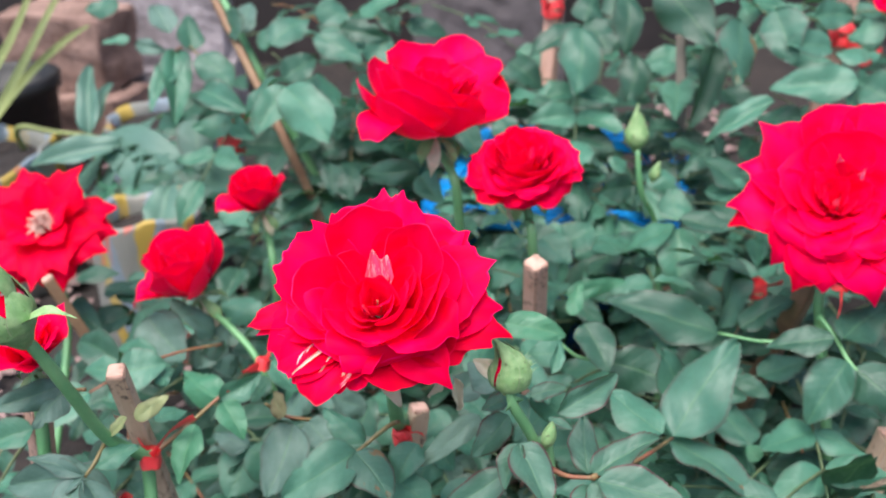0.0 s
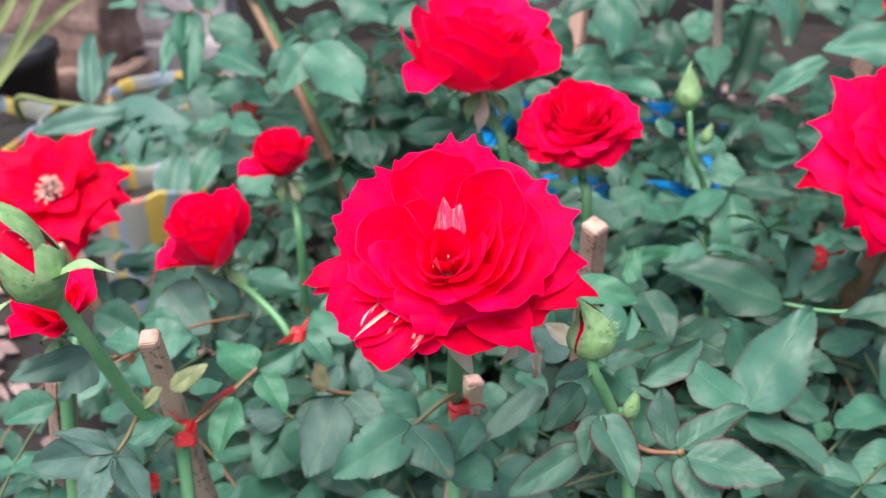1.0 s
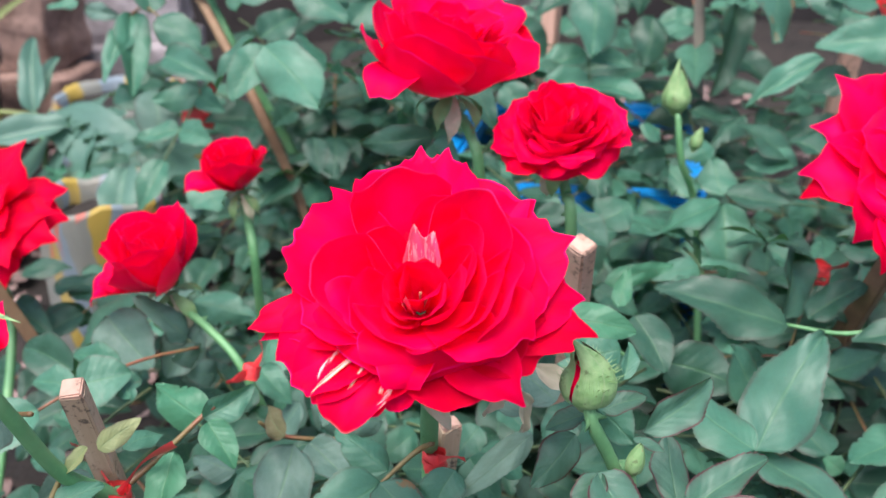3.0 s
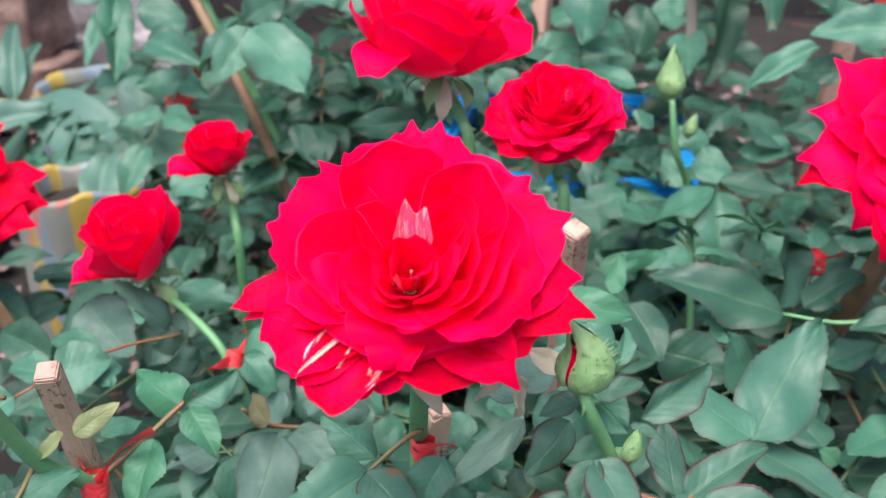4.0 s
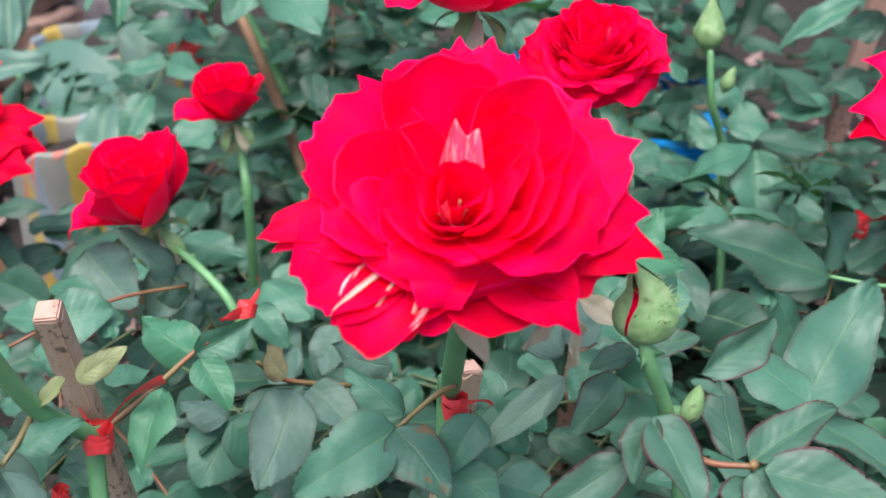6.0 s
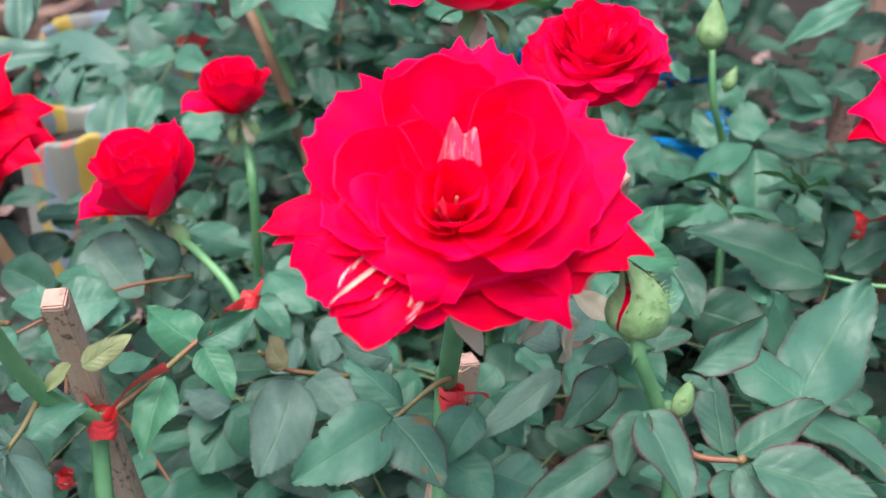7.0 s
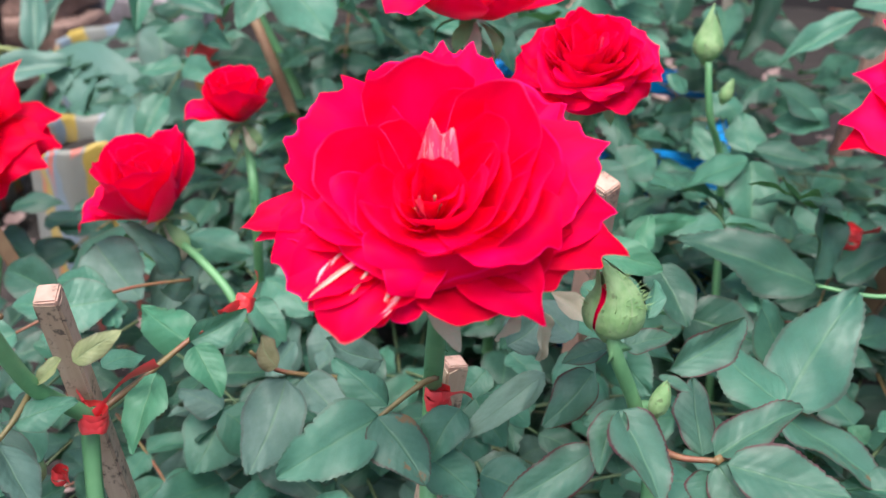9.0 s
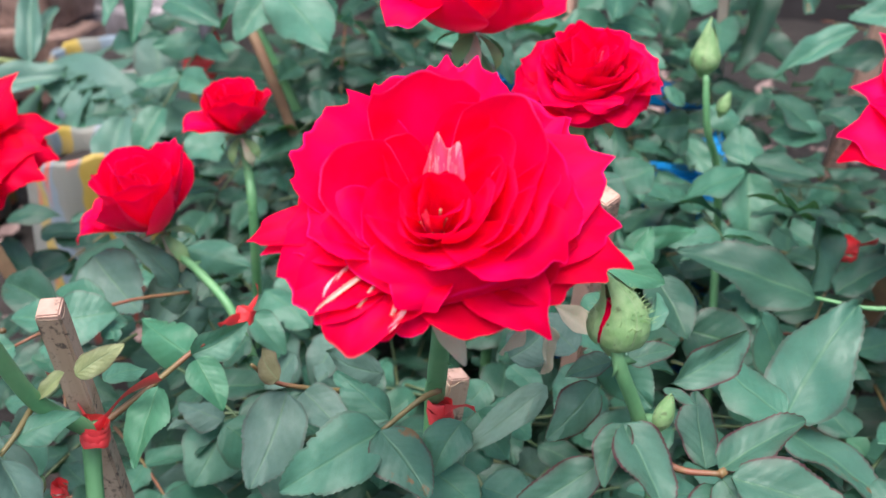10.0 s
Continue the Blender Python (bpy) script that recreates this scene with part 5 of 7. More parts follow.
STAR = [(5, 0.75, 0.3, 42, 66, 50, 0.3, 0.6, 20), (6, 1.0, 0.42, 56, 84, 40, 0.9, 1.3, 0), (6, 1.06, 0.42, 70, 106, 35, 1.0, 1.5, 30), (5, 1.0, 0.4, 80, 128, 35, 0.9, 1.4, 10)]

top_bush, top_flower, top_m = rose((0.0067, 0.6737, 0.0), (-0.0015, 0.5994, 0.3270), (0.2, 0.03, 0.96), 0.0475, (), "full red rose seen from its side", "tall rose bush with a full red rose", 21, via=[(0.0103, 0.5984, 0.2575), (0.0060, 0.5977, 0.3035)], dry=(275,))
second, second_flower, second_m = rose((0.0648, 0.6769, 0.0), (0.0507, 0.5790, 0.2990), (0.0, -0.45, 0.9), 0.043, (), "domed red rose with many ruffled petals", "rose bush with a domed red rose", 33, via=[(0.0557, 0.5753, 0.2481), (0.0531, 0.5778, 0.2772)], dry=(235,))
right, right_flower, right_m = rose((0.2398, 0.4767, 0.0), (0.2328, 0.5772, 0.2811), (-0.12, -0.66, 0.74), 0.058, (), "broad red rose with pointed petals", "rose bush with a broad red rose", 47, via=[(0.2271, 0.5510, 0.1920), (0.2233, 0.5594, 0.2337)])
star, star_flower, star_m = rose((-0.3072, 0.5636, 0.0), (-0.3078, 0.7011, 0.2228), (0.05, -0.62, 0.78), 0.046, STAR, "spent red rose with pointed petals and bare stamens", "rose bush with a spent star-shaped rose", 52, material=RED_DEEP, via=[(-0.3062, 0.6922, 0.1337), (-0.3117, 0.7057, 0.1863)])
mid, mid_flower, mid_m = rose((-0.1287, 0.5152, 0.0), (-0.1660, 0.6040, 0.2168), (-0.12, -0.28, 0.95), 0.047, BALL, "cupped half-open red rose", "rose bush with a cupped red rose", 63, stem_r=0.0024, via=[(-0.1131, 0.5696, 0.1240), (-0.1202, 0.5688, 0.1820), (-0.1413, 0.5870, 0.2003)], dry=(310,))
small, small_flower, small_m = rose((-0.1442, 0.7075, 0.0), (-0.1369, 0.6822, 0.2434), (-0.1, -0.25, 0.95), 0.036, BALL, "small half-open red rose", "rose bush with a small red rose", 71, via=[(-0.1310, 0.6727, 0.1805), (-0.1328, 0.6796, 0.2186)], dry=(300,), stem_r=0.0028)
low, _, _ = rose((-0.1887, 0.3399, 0.0), (-0.1800, 0.4071, 0.2836), (0.1, -0.2, 0.95), 0.027, CUPPED, "red rose low among the leaves", "low rose bush with a red rose", 85, via=[(-0.1817, 0.4028, 0.2516)])
stem_part(low, [(-0.1887, 0.3399, 0.0), (-0.1860, 0.4400, 0.1100), (-0.1832, 0.4500, 0.1650)], 0.0022, 0.0017, seed=12)
closed_bud(low, (-0.1832, 0.4500, 0.1734), (0, 0, 1), 0.0058, 0.0135, "small bud turning pink", seed=4)
corner, _, _ = rose((0.3722, 0.7368, 0.0), (0.3612, 0.8764, 0.3171), (0, -0.3, 0.95), 0.035, CUPPED, "red rose at the edge of the bed", "rose bush at the edge of the bed", 88)

# outer petals of the half-open roses that have come loose
sheet(mid_flower, mid_m, 186, 0.042, 0.010, 0.0125, 45, (0.7, 1.2), 0.35, 0.3, 341, tips=((0.2, 0.15, 0.3),))
sheet(mid_flower, mid_m, 20, 0.024, 0.046, 0.012, 60, (0.95, 0.5), 0.1, 0.3, 342, tips=((-0.2, 0.2, 0.3),))
sheet(small_flower, small_m, 190, 0.032, 0.012, 0.010, 45, (0.7, 1.2), 0.35, 0.3, 343, tips=((0.1, 0.15, 0.3),))

# petals of the three full roses
sheet(top_flower, top_m, -125, 0.0619, 0.008, 0.016, 45, (0.7, 2.6), 0.2, 0.22, 450, tips=((-0.3, 0.1, 0.3),))
sheet(top_flower, top_m, -151, 0.0526, 0.028, 0.02, 50, (1.05, 0.3), 0.1, 0.2, 451, tips=((0.6, 0.1, 0.2), (-0.5, 0.08, 0.2)))
sheet(top_flower, top_m, 165, 0.0456, 0.035, 0.02, 55, (1.05, 0.3), 0.05, 0.2, 452, tips=((0.6, 0.08, 0.2),))
sheet(top_flower, top_m, 110, 0.0622, 0.038, 0.024, 50, (0.95, 0.4), 0.05, 0.2, 453, tips=((0.5, 0.06, 0.25),))
sheet(top_flower, top_m, 87, 0.0929, 0.04, 0.019, 50, (0.95, 0.4), 0.1, 0.28, 454)
sheet(top_flower, top_m, 70, 0.0775, 0.034, 0.018, 55, (0.95, 0.5), 0.25, 0.25, 455, tips=((0.3, 0.08, 0.3),))
sheet(top_flower, top_m, 63, 0.0645, 0.024, 0.018, 55, (1.1, 0.4), 0.35, 0.25, 456, material=RED_DEEP)
sheet(top_flower, top_m, 42, 0.0405, 0.024, 0.022, 55, (1.15, 0.15), 0.3, 0.22, 457)
sheet(top_flower, top_m, -79, 0.0267, 0.025, 0.028, 50, (1.2, 0.05), 0.3, 0.2, 458, tips=((-0.2, 0.06, 0.3),))
sheet(top_flower, top_m, -118, 0.0475, 0.024, 0.026, 50, (1.2, 0.05), 0.3, 0.2, 459, tips=((-0.4, 0.08, 0.25),))
sheet(top_flower, top_m, -123, 0.0307, 0.041, 0.026, 60, (1.1, 0.35), 0.2, 0.18, 460)
sheet(top_flower, top_m, 3, 0.0079, 0.042, 0.022, 60, (1.1, 0.35), 0.3, 0.18, 461)
sheet(top_flower, top_m, -157, 0.0380, 0.036, 0.019, 60, (1.05, 0.4), 0.15, 0.2, 462, tips=((0.4, 0.08, 0.2),))
sheet(top_flower, top_m, -73, 0.0183, 0.032, 0.024, 50, (1.2, 0.15), 0.3, 0.2, 463)
sheet(top_flower, top_m, -113, 0.0405, 0.032, 0.026, 50, (1.2, 0.15), 0.3, 0.2, 464)
sheet(top_flower, top_m, -177, 0.0298, 0.036, 0.018, 60, (1.0, 0.4), 0.1, 0.2, 465)
sheet(top_flower, top_m, 106, 0.0319, 0.038, 0.016, 75, (1.0, 0.3), 0.05, 0.25, 466)
sheet(top_flower, top_m, 86, 0.0372, 0.034, 0.012, 85, (1.0, 0.3), 0.05, 0.25, 467, material=RED_DEEP)
sheet(top_flower, top_m, 179, 0.0131, 0.036, 0.012, 85, (1.0, 0.3), 0.05, 0.25, 468)
heart(top_flower, top_m, 14, 0.020, 0.032, 0.013, 62, (0.0, 0.0), 0.004)

sheet(second_flower, second_m, 174, 0.0331, 0.012, 0.015, 40, (0.65, 0.9), 0.2, 0.25, 500, tips=((0.3, 0.1, 0.25), (-0.4, 0.08, 0.2)))
sheet(second_flower, second_m, -160, 0.0315, 0.01, 0.015, 40, (0.65, 1.2), 0.25, 0.25, 501, tips=((0.3, 0.08, 0.2),), material=RED_DEEP)
sheet(second_flower, second_m, -129, 0.0254, 0.01, 0.017, 40, (0.65, 1.4), 0.25, 0.2, 502)
sheet(second_flower, second_m, -76, 0.0220, 0.006, 0.017, 40, (0.65, 2.2), 0.2, 0.2, 503, tips=((0.5, 0.1, 0.3),))
sheet(second_flower, second_m, -35, 0.0283, 0.01, 0.016, 40, (0.65, 1.4), 0.2, 0.2, 504, tips=((0.4, 0.1, 0.3),))
sheet(second_flower, second_m, 2, 0.0336, 0.012, 0.016, 40, (0.65, 1.0), 0.2, 0.25, 505, tips=((0.2, 0.12, 0.25),))
sheet(second_flower, second_m, 32, 0.0328, 0.016, 0.015, 40, (0.65, 0.7), 0.1, 0.25, 506, tips=((-0.3, 0.1, 0.2), (0.4, 0.07, 0.2)))
sheet(second_flower, second_m, 68, 0.0304, 0.018, 0.016, 40, (0.65, 0.6), 0.1, 0.22, 507, tips=((0.3, 0.07, 0.2),))
sheet(second_flower, second_m, 108, 0.0276, 0.018, 0.016, 40, (0.65, 0.6), 0.1, 0.22, 508, tips=((0.4, 0.08, 0.2), (-0.3, 0.05, 0.2)))
sheet(second_flower, second_m, 147, 0.0305, 0.016, 0.015, 40, (0.65, 0.7), 0.1, 0.25, 509, tips=((0.3, 0.12, 0.2), (-0.5, 0.08, 0.2)))
sheet(second_flower, second_m, -149, 0.0249, 0.021, 0.015, 50, (0.8, 0.9), 0.3, 0.2, 510, tips=((0.2, 0.08, 0.25),))
sheet(second_flower, second_m, -106, 0.0216, 0.021, 0.017, 50, (0.8, 1.0), 0.35, 0.18, 511, tips=((-0.3, 0.06, 0.2),))
sheet(second_flower, second_m, -56, 0.0233, 0.021, 0.016, 50, (0.8, 1.0), 0.35, 0.2, 512, tips=((0.3, 0.08, 0.2),))
sheet(second_flower, second_m, -12, 0.0255, 0.022, 0.015, 50, (0.8, 0.8), 0.25, 0.22, 513, tips=((0.2, 0.08, 0.2),))
sheet(second_flower, second_m, 177, 0.0203, 0.024, 0.013, 60, (0.9, 0.6), 0.2, 0.22, 514)
sheet(second_flower, second_m, 121, 0.0139, 0.026, 0.014, 60, (0.9, 0.4), 0.1, 0.2, 515)
sheet(second_flower, second_m, 42, 0.0168, 0.026, 0.013, 60, (0.9, 0.4), 0.1, 0.2, 516)
sheet(second_flower, second_m, -1, 0.0202, 0.026, 0.012, 60, (0.9, 0.6), 0.2, 0.2, 517)
sheet(second_flower, second_m, -133, 0.0155, 0.025, 0.013, 65, (0.95, 0.7), 0.3, 0.2, 518)
sheet(second_flower, second_m, -68, 0.0142, 0.025, 0.013, 65, (0.95, 0.7), 0.3, 0.2, 519)
sheet(second_flower, second_m, 175, 0.0121, 0.026, 0.01, 75, (0.95, 0.4), 0.15, 0.25, 520, material=RED_DEEP)
sheet(second_flower, second_m, -18, 0.0093, 0.026, 0.01, 75, (0.95, 0.5), 0.2, 0.25, 521)
sheet(second_flower, second_m, -141, 0.0031, 0.024, 0.008, 80, (0.95, 0.4), 0.15, 0.25, 522)
sheet(second_flower, second_m, 94, 0.0091, 0.025, 0.009, 75, (0.95, 0.3), 0.05, 0.25, 523)
sheet(second_flower, second_m, 6, 0.0041, 0.032, 0.0035, 60, (0.95, 0.3), 0.1, 0.4, 524, material=PINK)
heart(second_flower, second_m, 22, 0.021, 0.022, 0.014, 63, (0.0, 0.0), 0.014)

sheet(right_flower, right_m, 125, 0.0552, 0.02, 0.021, 35, (0.65, 0.6), 0.1, 0.35, 400, tips=((0.15, 0.28, 0.3),))
sheet(right_flower, right_m, 152, 0.0512, 0.016, 0.021, 35, (0.65, 0.8), 0.1, 0.4, 401, tips=((0, 0.3, 0.32),))
sheet(right_flower, right_m, 178, 0.0545, 0.013, 0.022, 40, (0.65, 0.9), 0.15, 0.4, 402, tips=((-0.1, 0.28, 0.3),))
sheet(right_flower, right_m, -176, 0.0562, 0.008, 0.019, 40, (0.65, 1.2), 0.2, 0.4, 403, tips=((0.1, 0.26, 0.3),), material=RED_DEEP)
sheet(right_flower, right_m, -141, 0.0483, 0.01, 0.021, 40, (0.65, 1.5), 0.2, 0.4, 404, tips=((0, 0.26, 0.3),))
sheet(right_flower, right_m, -121, 0.0550, 0.008, 0.017, 40, (0.65, 1.8), 0.2, 0.4, 405, tips=((0, 0.22, 0.3),), material=RED_DEEP)
sheet(right_flower, right_m, -107, 0.0528, 0.012, 0.021, 40, (0.65, 1.5), 0.2, 0.35, 406, tips=((0.1, 0.2, 0.35),))
sheet(right_flower, right_m, -78, 0.0584, 0.012, 0.022, 40, (0.65, 1.5), 0.2, 0.4, 407, tips=((0, 0.26, 0.3),))
sheet(right_flower, right_m, -48, 0.0596, 0.012, 0.022, 40, (0.65, 1.2), 0.2, 0.4, 408, tips=((0, 0.26, 0.3),))
sheet(right_flower, right_m, -17, 0.0618, 0.013, 0.022, 40, (0.65, 0.9), 0.2, 0.4, 409, tips=((0, 0.26, 0.3),))
sheet(right_flower, right_m, 14, 0.0628, 0.016, 0.022, 40, (0.65, 0.8), 0.2, 0.4, 410, tips=((0, 0.26, 0.3),))
sheet(right_flower, right_m, 40, 0.0642, 0.018, 0.022, 35, (0.65, 0.6), 0.1, 0.35, 411, tips=((0, 0.2, 0.3),))
sheet(right_flower, right_m, 79, 0.0557, 0.022, 0.027, 40, (0.7, 0.5), 0.05, 0.22, 412, tips=((0.5, 0.05, 0.2), (-0.4, 0.06, 0.2)))
sheet(right_flower, right_m, 99, 0.0520, 0.018, 0.022, 40, (0.7, 0.5), 0.05, 0.2, 413)
sheet(right_flower, right_m, 58, 0.0613, 0.02, 0.022, 40, (0.7, 0.5), 0.05, 0.25, 414, tips=((0.2, 0.1, 0.3),))
sheet(right_flower, right_m, 152, 0.0316, 0.026, 0.024, 50, (0.75, 0.7), 0.15, 0.22, 415, tips=((0.1, 0.1, 0.3),))
sheet(right_flower, right_m, -168, 0.0322, 0.022, 0.024, 50, (0.75, 0.8), 0.2, 0.25, 416, tips=((0, 0.12, 0.3),))
sheet(right_flower, right_m, -124, 0.0402, 0.022, 0.024, 50, (0.75, 1.0), 0.25, 0.22, 417, tips=((-0.1, 0.14, 0.3),))
sheet(right_flower, right_m, -89, 0.0402, 0.022, 0.025, 50, (0.75, 1.0), 0.25, 0.22, 418, tips=((0.1, 0.14, 0.3),))
sheet(right_flower, right_m, -47, 0.0417, 0.022, 0.024, 50, (0.75, 0.9), 0.25, 0.25, 419)
sheet(right_flower, right_m, 3, 0.0422, 0.024, 0.024, 50, (0.75, 0.7), 0.2, 0.25, 420)
sheet(right_flower, right_m, 89, 0.0347, 0.028, 0.024, 60, (0.9, 0.4), 0.05, 0.22, 421)
sheet(right_flower, right_m, 52, 0.0368, 0.028, 0.022, 60, (0.9, 0.4), 0.05, 0.22, 422)
sheet(right_flower, right_m, 171, 0.0203, 0.026, 0.018, 65, (0.9, 0.5), 0.1, 0.25, 423)
sheet(right_flower, right_m, -128, 0.0244, 0.024, 0.019, 65, (0.9, 0.7), 0.2, 0.25, 424)
sheet(right_flower, right_m, -69, 0.0245, 0.024, 0.019, 65, (0.9, 0.7), 0.2, 0.25, 425)
sheet(right_flower, right_m, -10, 0.0263, 0.026, 0.018, 65, (0.9, 0.5), 0.1, 0.25, 426)
sheet(right_flower, right_m, -175, 0.0092, 0.021, 0.012, 80, (0.9, 0.4), 0.1, 0.25, 427, material=RED_DEEP)
sheet(right_flower, right_m, -80, 0.0110, 0.02, 0.012, 80, (0.9, 0.5), 0.1, 0.25, 428)
sheet(right_flower, right_m, 7, 0.0156, 0.022, 0.011, 80, (0.9, 0.4), 0.1, 0.25, 429)
sheet(right_flower, right_m, 68, 0.0185, 0.022, 0.01, 80, (0.9, 0.3), 0.0, 0.25, 430)
sheet(right_flower, right_m, 82, 0.0208, 0.021, 0.0035, 60, (0.9, 0.3), 0.0, 0.25, 431, tips=((0.3, 0.3, 0.5),), material=PINK)
sheet(right_flower, right_m, -142, 0.0049, 0.021, 0.0022, 60, (0.9, 0.3), 0.0, 0.25, 432, tips=((0.3, 0.3, 0.5),), material=PINK)
sheet(right_flower, right_m, 35, 0.0164, 0.022, 0.003, 60, (0.9, 0.3), 0.0, 0.25, 433, tips=((-0.3, 0.3, 0.5),), material=PINK)
heart(right_flower, right_m, 16, 0.020, 0.019, 0.0105, 64)

# stamens of the spent rose
for i in range(90):
    rng = np.random.default_rng(300 + i)
    a, r = rng.uniform(0, 6.28), 0.0095 * rng.random() ** 0.6
    v, f, u = tube([(r * math.cos(a) * 0.5, r * math.sin(a) * 0.5, 0.004), (r * math.cos(a) * 0.8, r * math.sin(a) * 0.8, 0.012), (r * math.cos(a) * 1.15 + rng.normal(0, 0.0012), r * math.sin(a) * 1.15 + rng.normal(0, 0.0012), 0.012 + rng.uniform(0, 0.004))], 0.0003, 0.0008, 5, 2)
    under("stamen", mesh_from("stamen", v, f, u, STAMEN), star_flower, "", star_m)

backbud = bush((0.1408, 0.6070, 0.0), "rose bush with a pointed green bud")
closed_bud(backbud, (0.1289, 0.6873, 0.2918), (0.05, 0, 1), 0.0082, 0.0185, "pointed closed green bud", slit=False, seed=2, tips=2.2)
stem_part(backbud, [(0.1408, 0.6070, 0.0), (0.1475, 0.6899, 0.1938), (0.1321, 0.6777, 0.2523), (0.1290, 0.6825, 0.2817)], 0.0026, 0.0019, seed=6)
closed_bud(backbud, (0.1428, 0.6888, 0.2623), (0.3, 0, 1), 0.004, 0.011, "small yellow-green bud", slit=False, seed=4)
blade(right, (0.2231, 0.5219, 0.2249), (0.1862, 0.5267, 0.2204), 0.0209, LEAF_SHADED, shape=0, up=(-0.18, -0.69, 0.70))
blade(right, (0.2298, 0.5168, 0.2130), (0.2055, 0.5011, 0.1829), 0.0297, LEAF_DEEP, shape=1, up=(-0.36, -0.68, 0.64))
blade(right, (0.2269, 0.5218, 0.2241), (0.2620, 0.5544, 0.2289), 0.0283, LEAF_SHADED, shape=2, up=(0.45, -0.49, 0.74))
blade(right, (0.2329, 0.5156, 0.2100), (0.2537, 0.4891, 0.1975), 0.0303, LEAF_SHADED, up=(-0.29, -0.59, 0.76))
blade(right, (0.1896, 0.5131, 0.1418), (0.2369, 0.4923, 0.1495), 0.0297, LEAF_SHADED, shape=2, up=(-0.35, -0.50, 0.79))
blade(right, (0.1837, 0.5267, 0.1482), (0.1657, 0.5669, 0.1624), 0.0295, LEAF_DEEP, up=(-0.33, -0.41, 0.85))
blade(right, (0.2772, 0.5957, 0.1377), (0.2207, 0.5715, 0.1152), 0.0414, LEAF_SHADED, up=(-0.09, -0.55, 0.83))
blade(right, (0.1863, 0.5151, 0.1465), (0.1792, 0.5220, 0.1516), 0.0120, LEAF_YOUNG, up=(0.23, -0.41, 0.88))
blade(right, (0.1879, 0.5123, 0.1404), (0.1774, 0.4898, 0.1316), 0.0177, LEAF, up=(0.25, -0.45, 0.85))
blade(right, (0.1847, 0.5833, 0.1969), (0.2182, 0.5961, 0.2144), 0.0241, LEAF_SHADED, shape=0, up=(-0.29, -0.42, 0.86))
blade(right, (0.1698, 0.5825, 0.1976), (0.2020, 0.6433, 0.2238), 0.0241, LEAF_SHADED, shape=1, up=(0.23, -0.37, 0.90))
blade(right, (0.1670, 0.5635, 0.2049), (0.1017, 0.5664, 0.2328), 0.0336, LEAF_SHADED, shape=0, up=(0.29, -0.60, 0.75))
blade(right, (0.2460, 0.5725, 0.2107), (0.2616, 0.5439, 0.1959), 0.0219, LEAF_SHADED, up=(-0.24, -0.55, 0.80))
blade(right, (0.2355, 0.5850, 0.1453), (0.2177, 0.6062, 0.1582), 0.0233, LEAF_SHADED, up=(0.09, -0.46, 0.88))

rachis(right, (0.2202, 0.5448, 0.2267), (0.2268, 0.5308, 0.2196), (0.2329, 0.5156, 0.2100), (0.2511, 0.5112, 0.1976), r=0.0013, material=STEM)

rachis(right, (0.2229, 0.5494, 0.2126), (0.1951, 0.5543, 0.2043), (0.1676, 0.5681, 0.2027), r=0.0012, material=STEM)

blade(second, (0.0841, 0.5442, 0.2248), (0.0977, 0.5192, 0.2090), 0.0262, LEAF_SHADED, shape=0, up=(0.02, -0.53, 0.85))
blade(second, (0.1001, 0.5437, 0.1976), (0.1370, 0.5354, 0.1865), 0.0331, LEAF_SHADED, shape=2, up=(0.12, -0.56, 0.82))
blade(second, (0.0389, 0.4499, 0.2791), (0.0688, 0.4465, 0.2748), 0.0171, LEAF_YOUNG, shape=0, up=(0.05, -0.59, 0.81))
blade(second, (0.0414, 0.4892, 0.2329), (0.0619, 0.4673, 0.2252), 0.0234, LEAF, up=(-0.09, -0.41, 0.91))
blade(second, (0.0588, 0.5085, 0.2355), (0.0443, 0.4969, 0.2207), 0.0221, LEAF, up=(-0.07, -0.75, 0.66))
blade(second, (0.0708, 0.4978, 0.2344), (0.0522, 0.4923, 0.2362), 0.0197, LEAF, up=(0.26, -0.66, 0.70))
blade(second, (0.0533, 0.4833, 0.2184), (0.0721, 0.4637, 0.2061), 0.0228, LEAF, up=(-0.18, -0.64, 0.74))
blade(second, (0.0487, 0.4859, 0.2131), (0.0329, 0.4742, 0.1990), 0.0217, LEAF, up=(-0.39, -0.44, 0.81))
blade(second, (0.0312, 0.4852, 0.2495), (0.0193, 0.4665, 0.2403), 0.0211, LEAF, up=(0.25, -0.55, 0.80))
blade(second, (0.0752, 0.5864, 0.2215), (0.1148, 0.5901, 0.2276), 0.0128, LEAF_YOUNG, shape=4, up=(-0.03, -0.74, 0.67))
blade(second, (0.0765, 0.5456, 0.2288), (0.0841, 0.5627, 0.2424), 0.0106, LEAF_YOUNG, up=(-0.04, -0.61, 0.79))
blade(second, (0.0301, 0.5487, 0.2432), (0.0140, 0.5289, 0.2392), 0.0177, LEAF, up=(0.22, -0.36, 0.91))
blade(second, (0.0776, 0.6369, 0.2339), (0.0967, 0.6425, 0.2433), 0.0280, LEAF, up=(-0.23, -0.56, 0.80))
blade(second, (0.0627, 0.6376, 0.2380), (0.0805, 0.6202, 0.2253), 0.0240, LEAF, up=(-0.18, -0.69, 0.70))
blade(second, (0.1252, 0.7801, 0.2005), (0.1545, 0.8012, 0.2033), 0.0211, LEAF_SHADED, up=(0.39, -0.64, 0.66))
blade(second, (0.1684, 0.7950, 0.1779), (0.1473, 0.8170, 0.1995), 0.0196, LEAF, up=(-0.00, -0.70, 0.71))
blade(second, (0.1266, 0.7993, 0.2171), (0.1386, 0.7792, 0.2005), 0.0194, LEAF_SHADED, up=(-0.29, -0.71, 0.64))

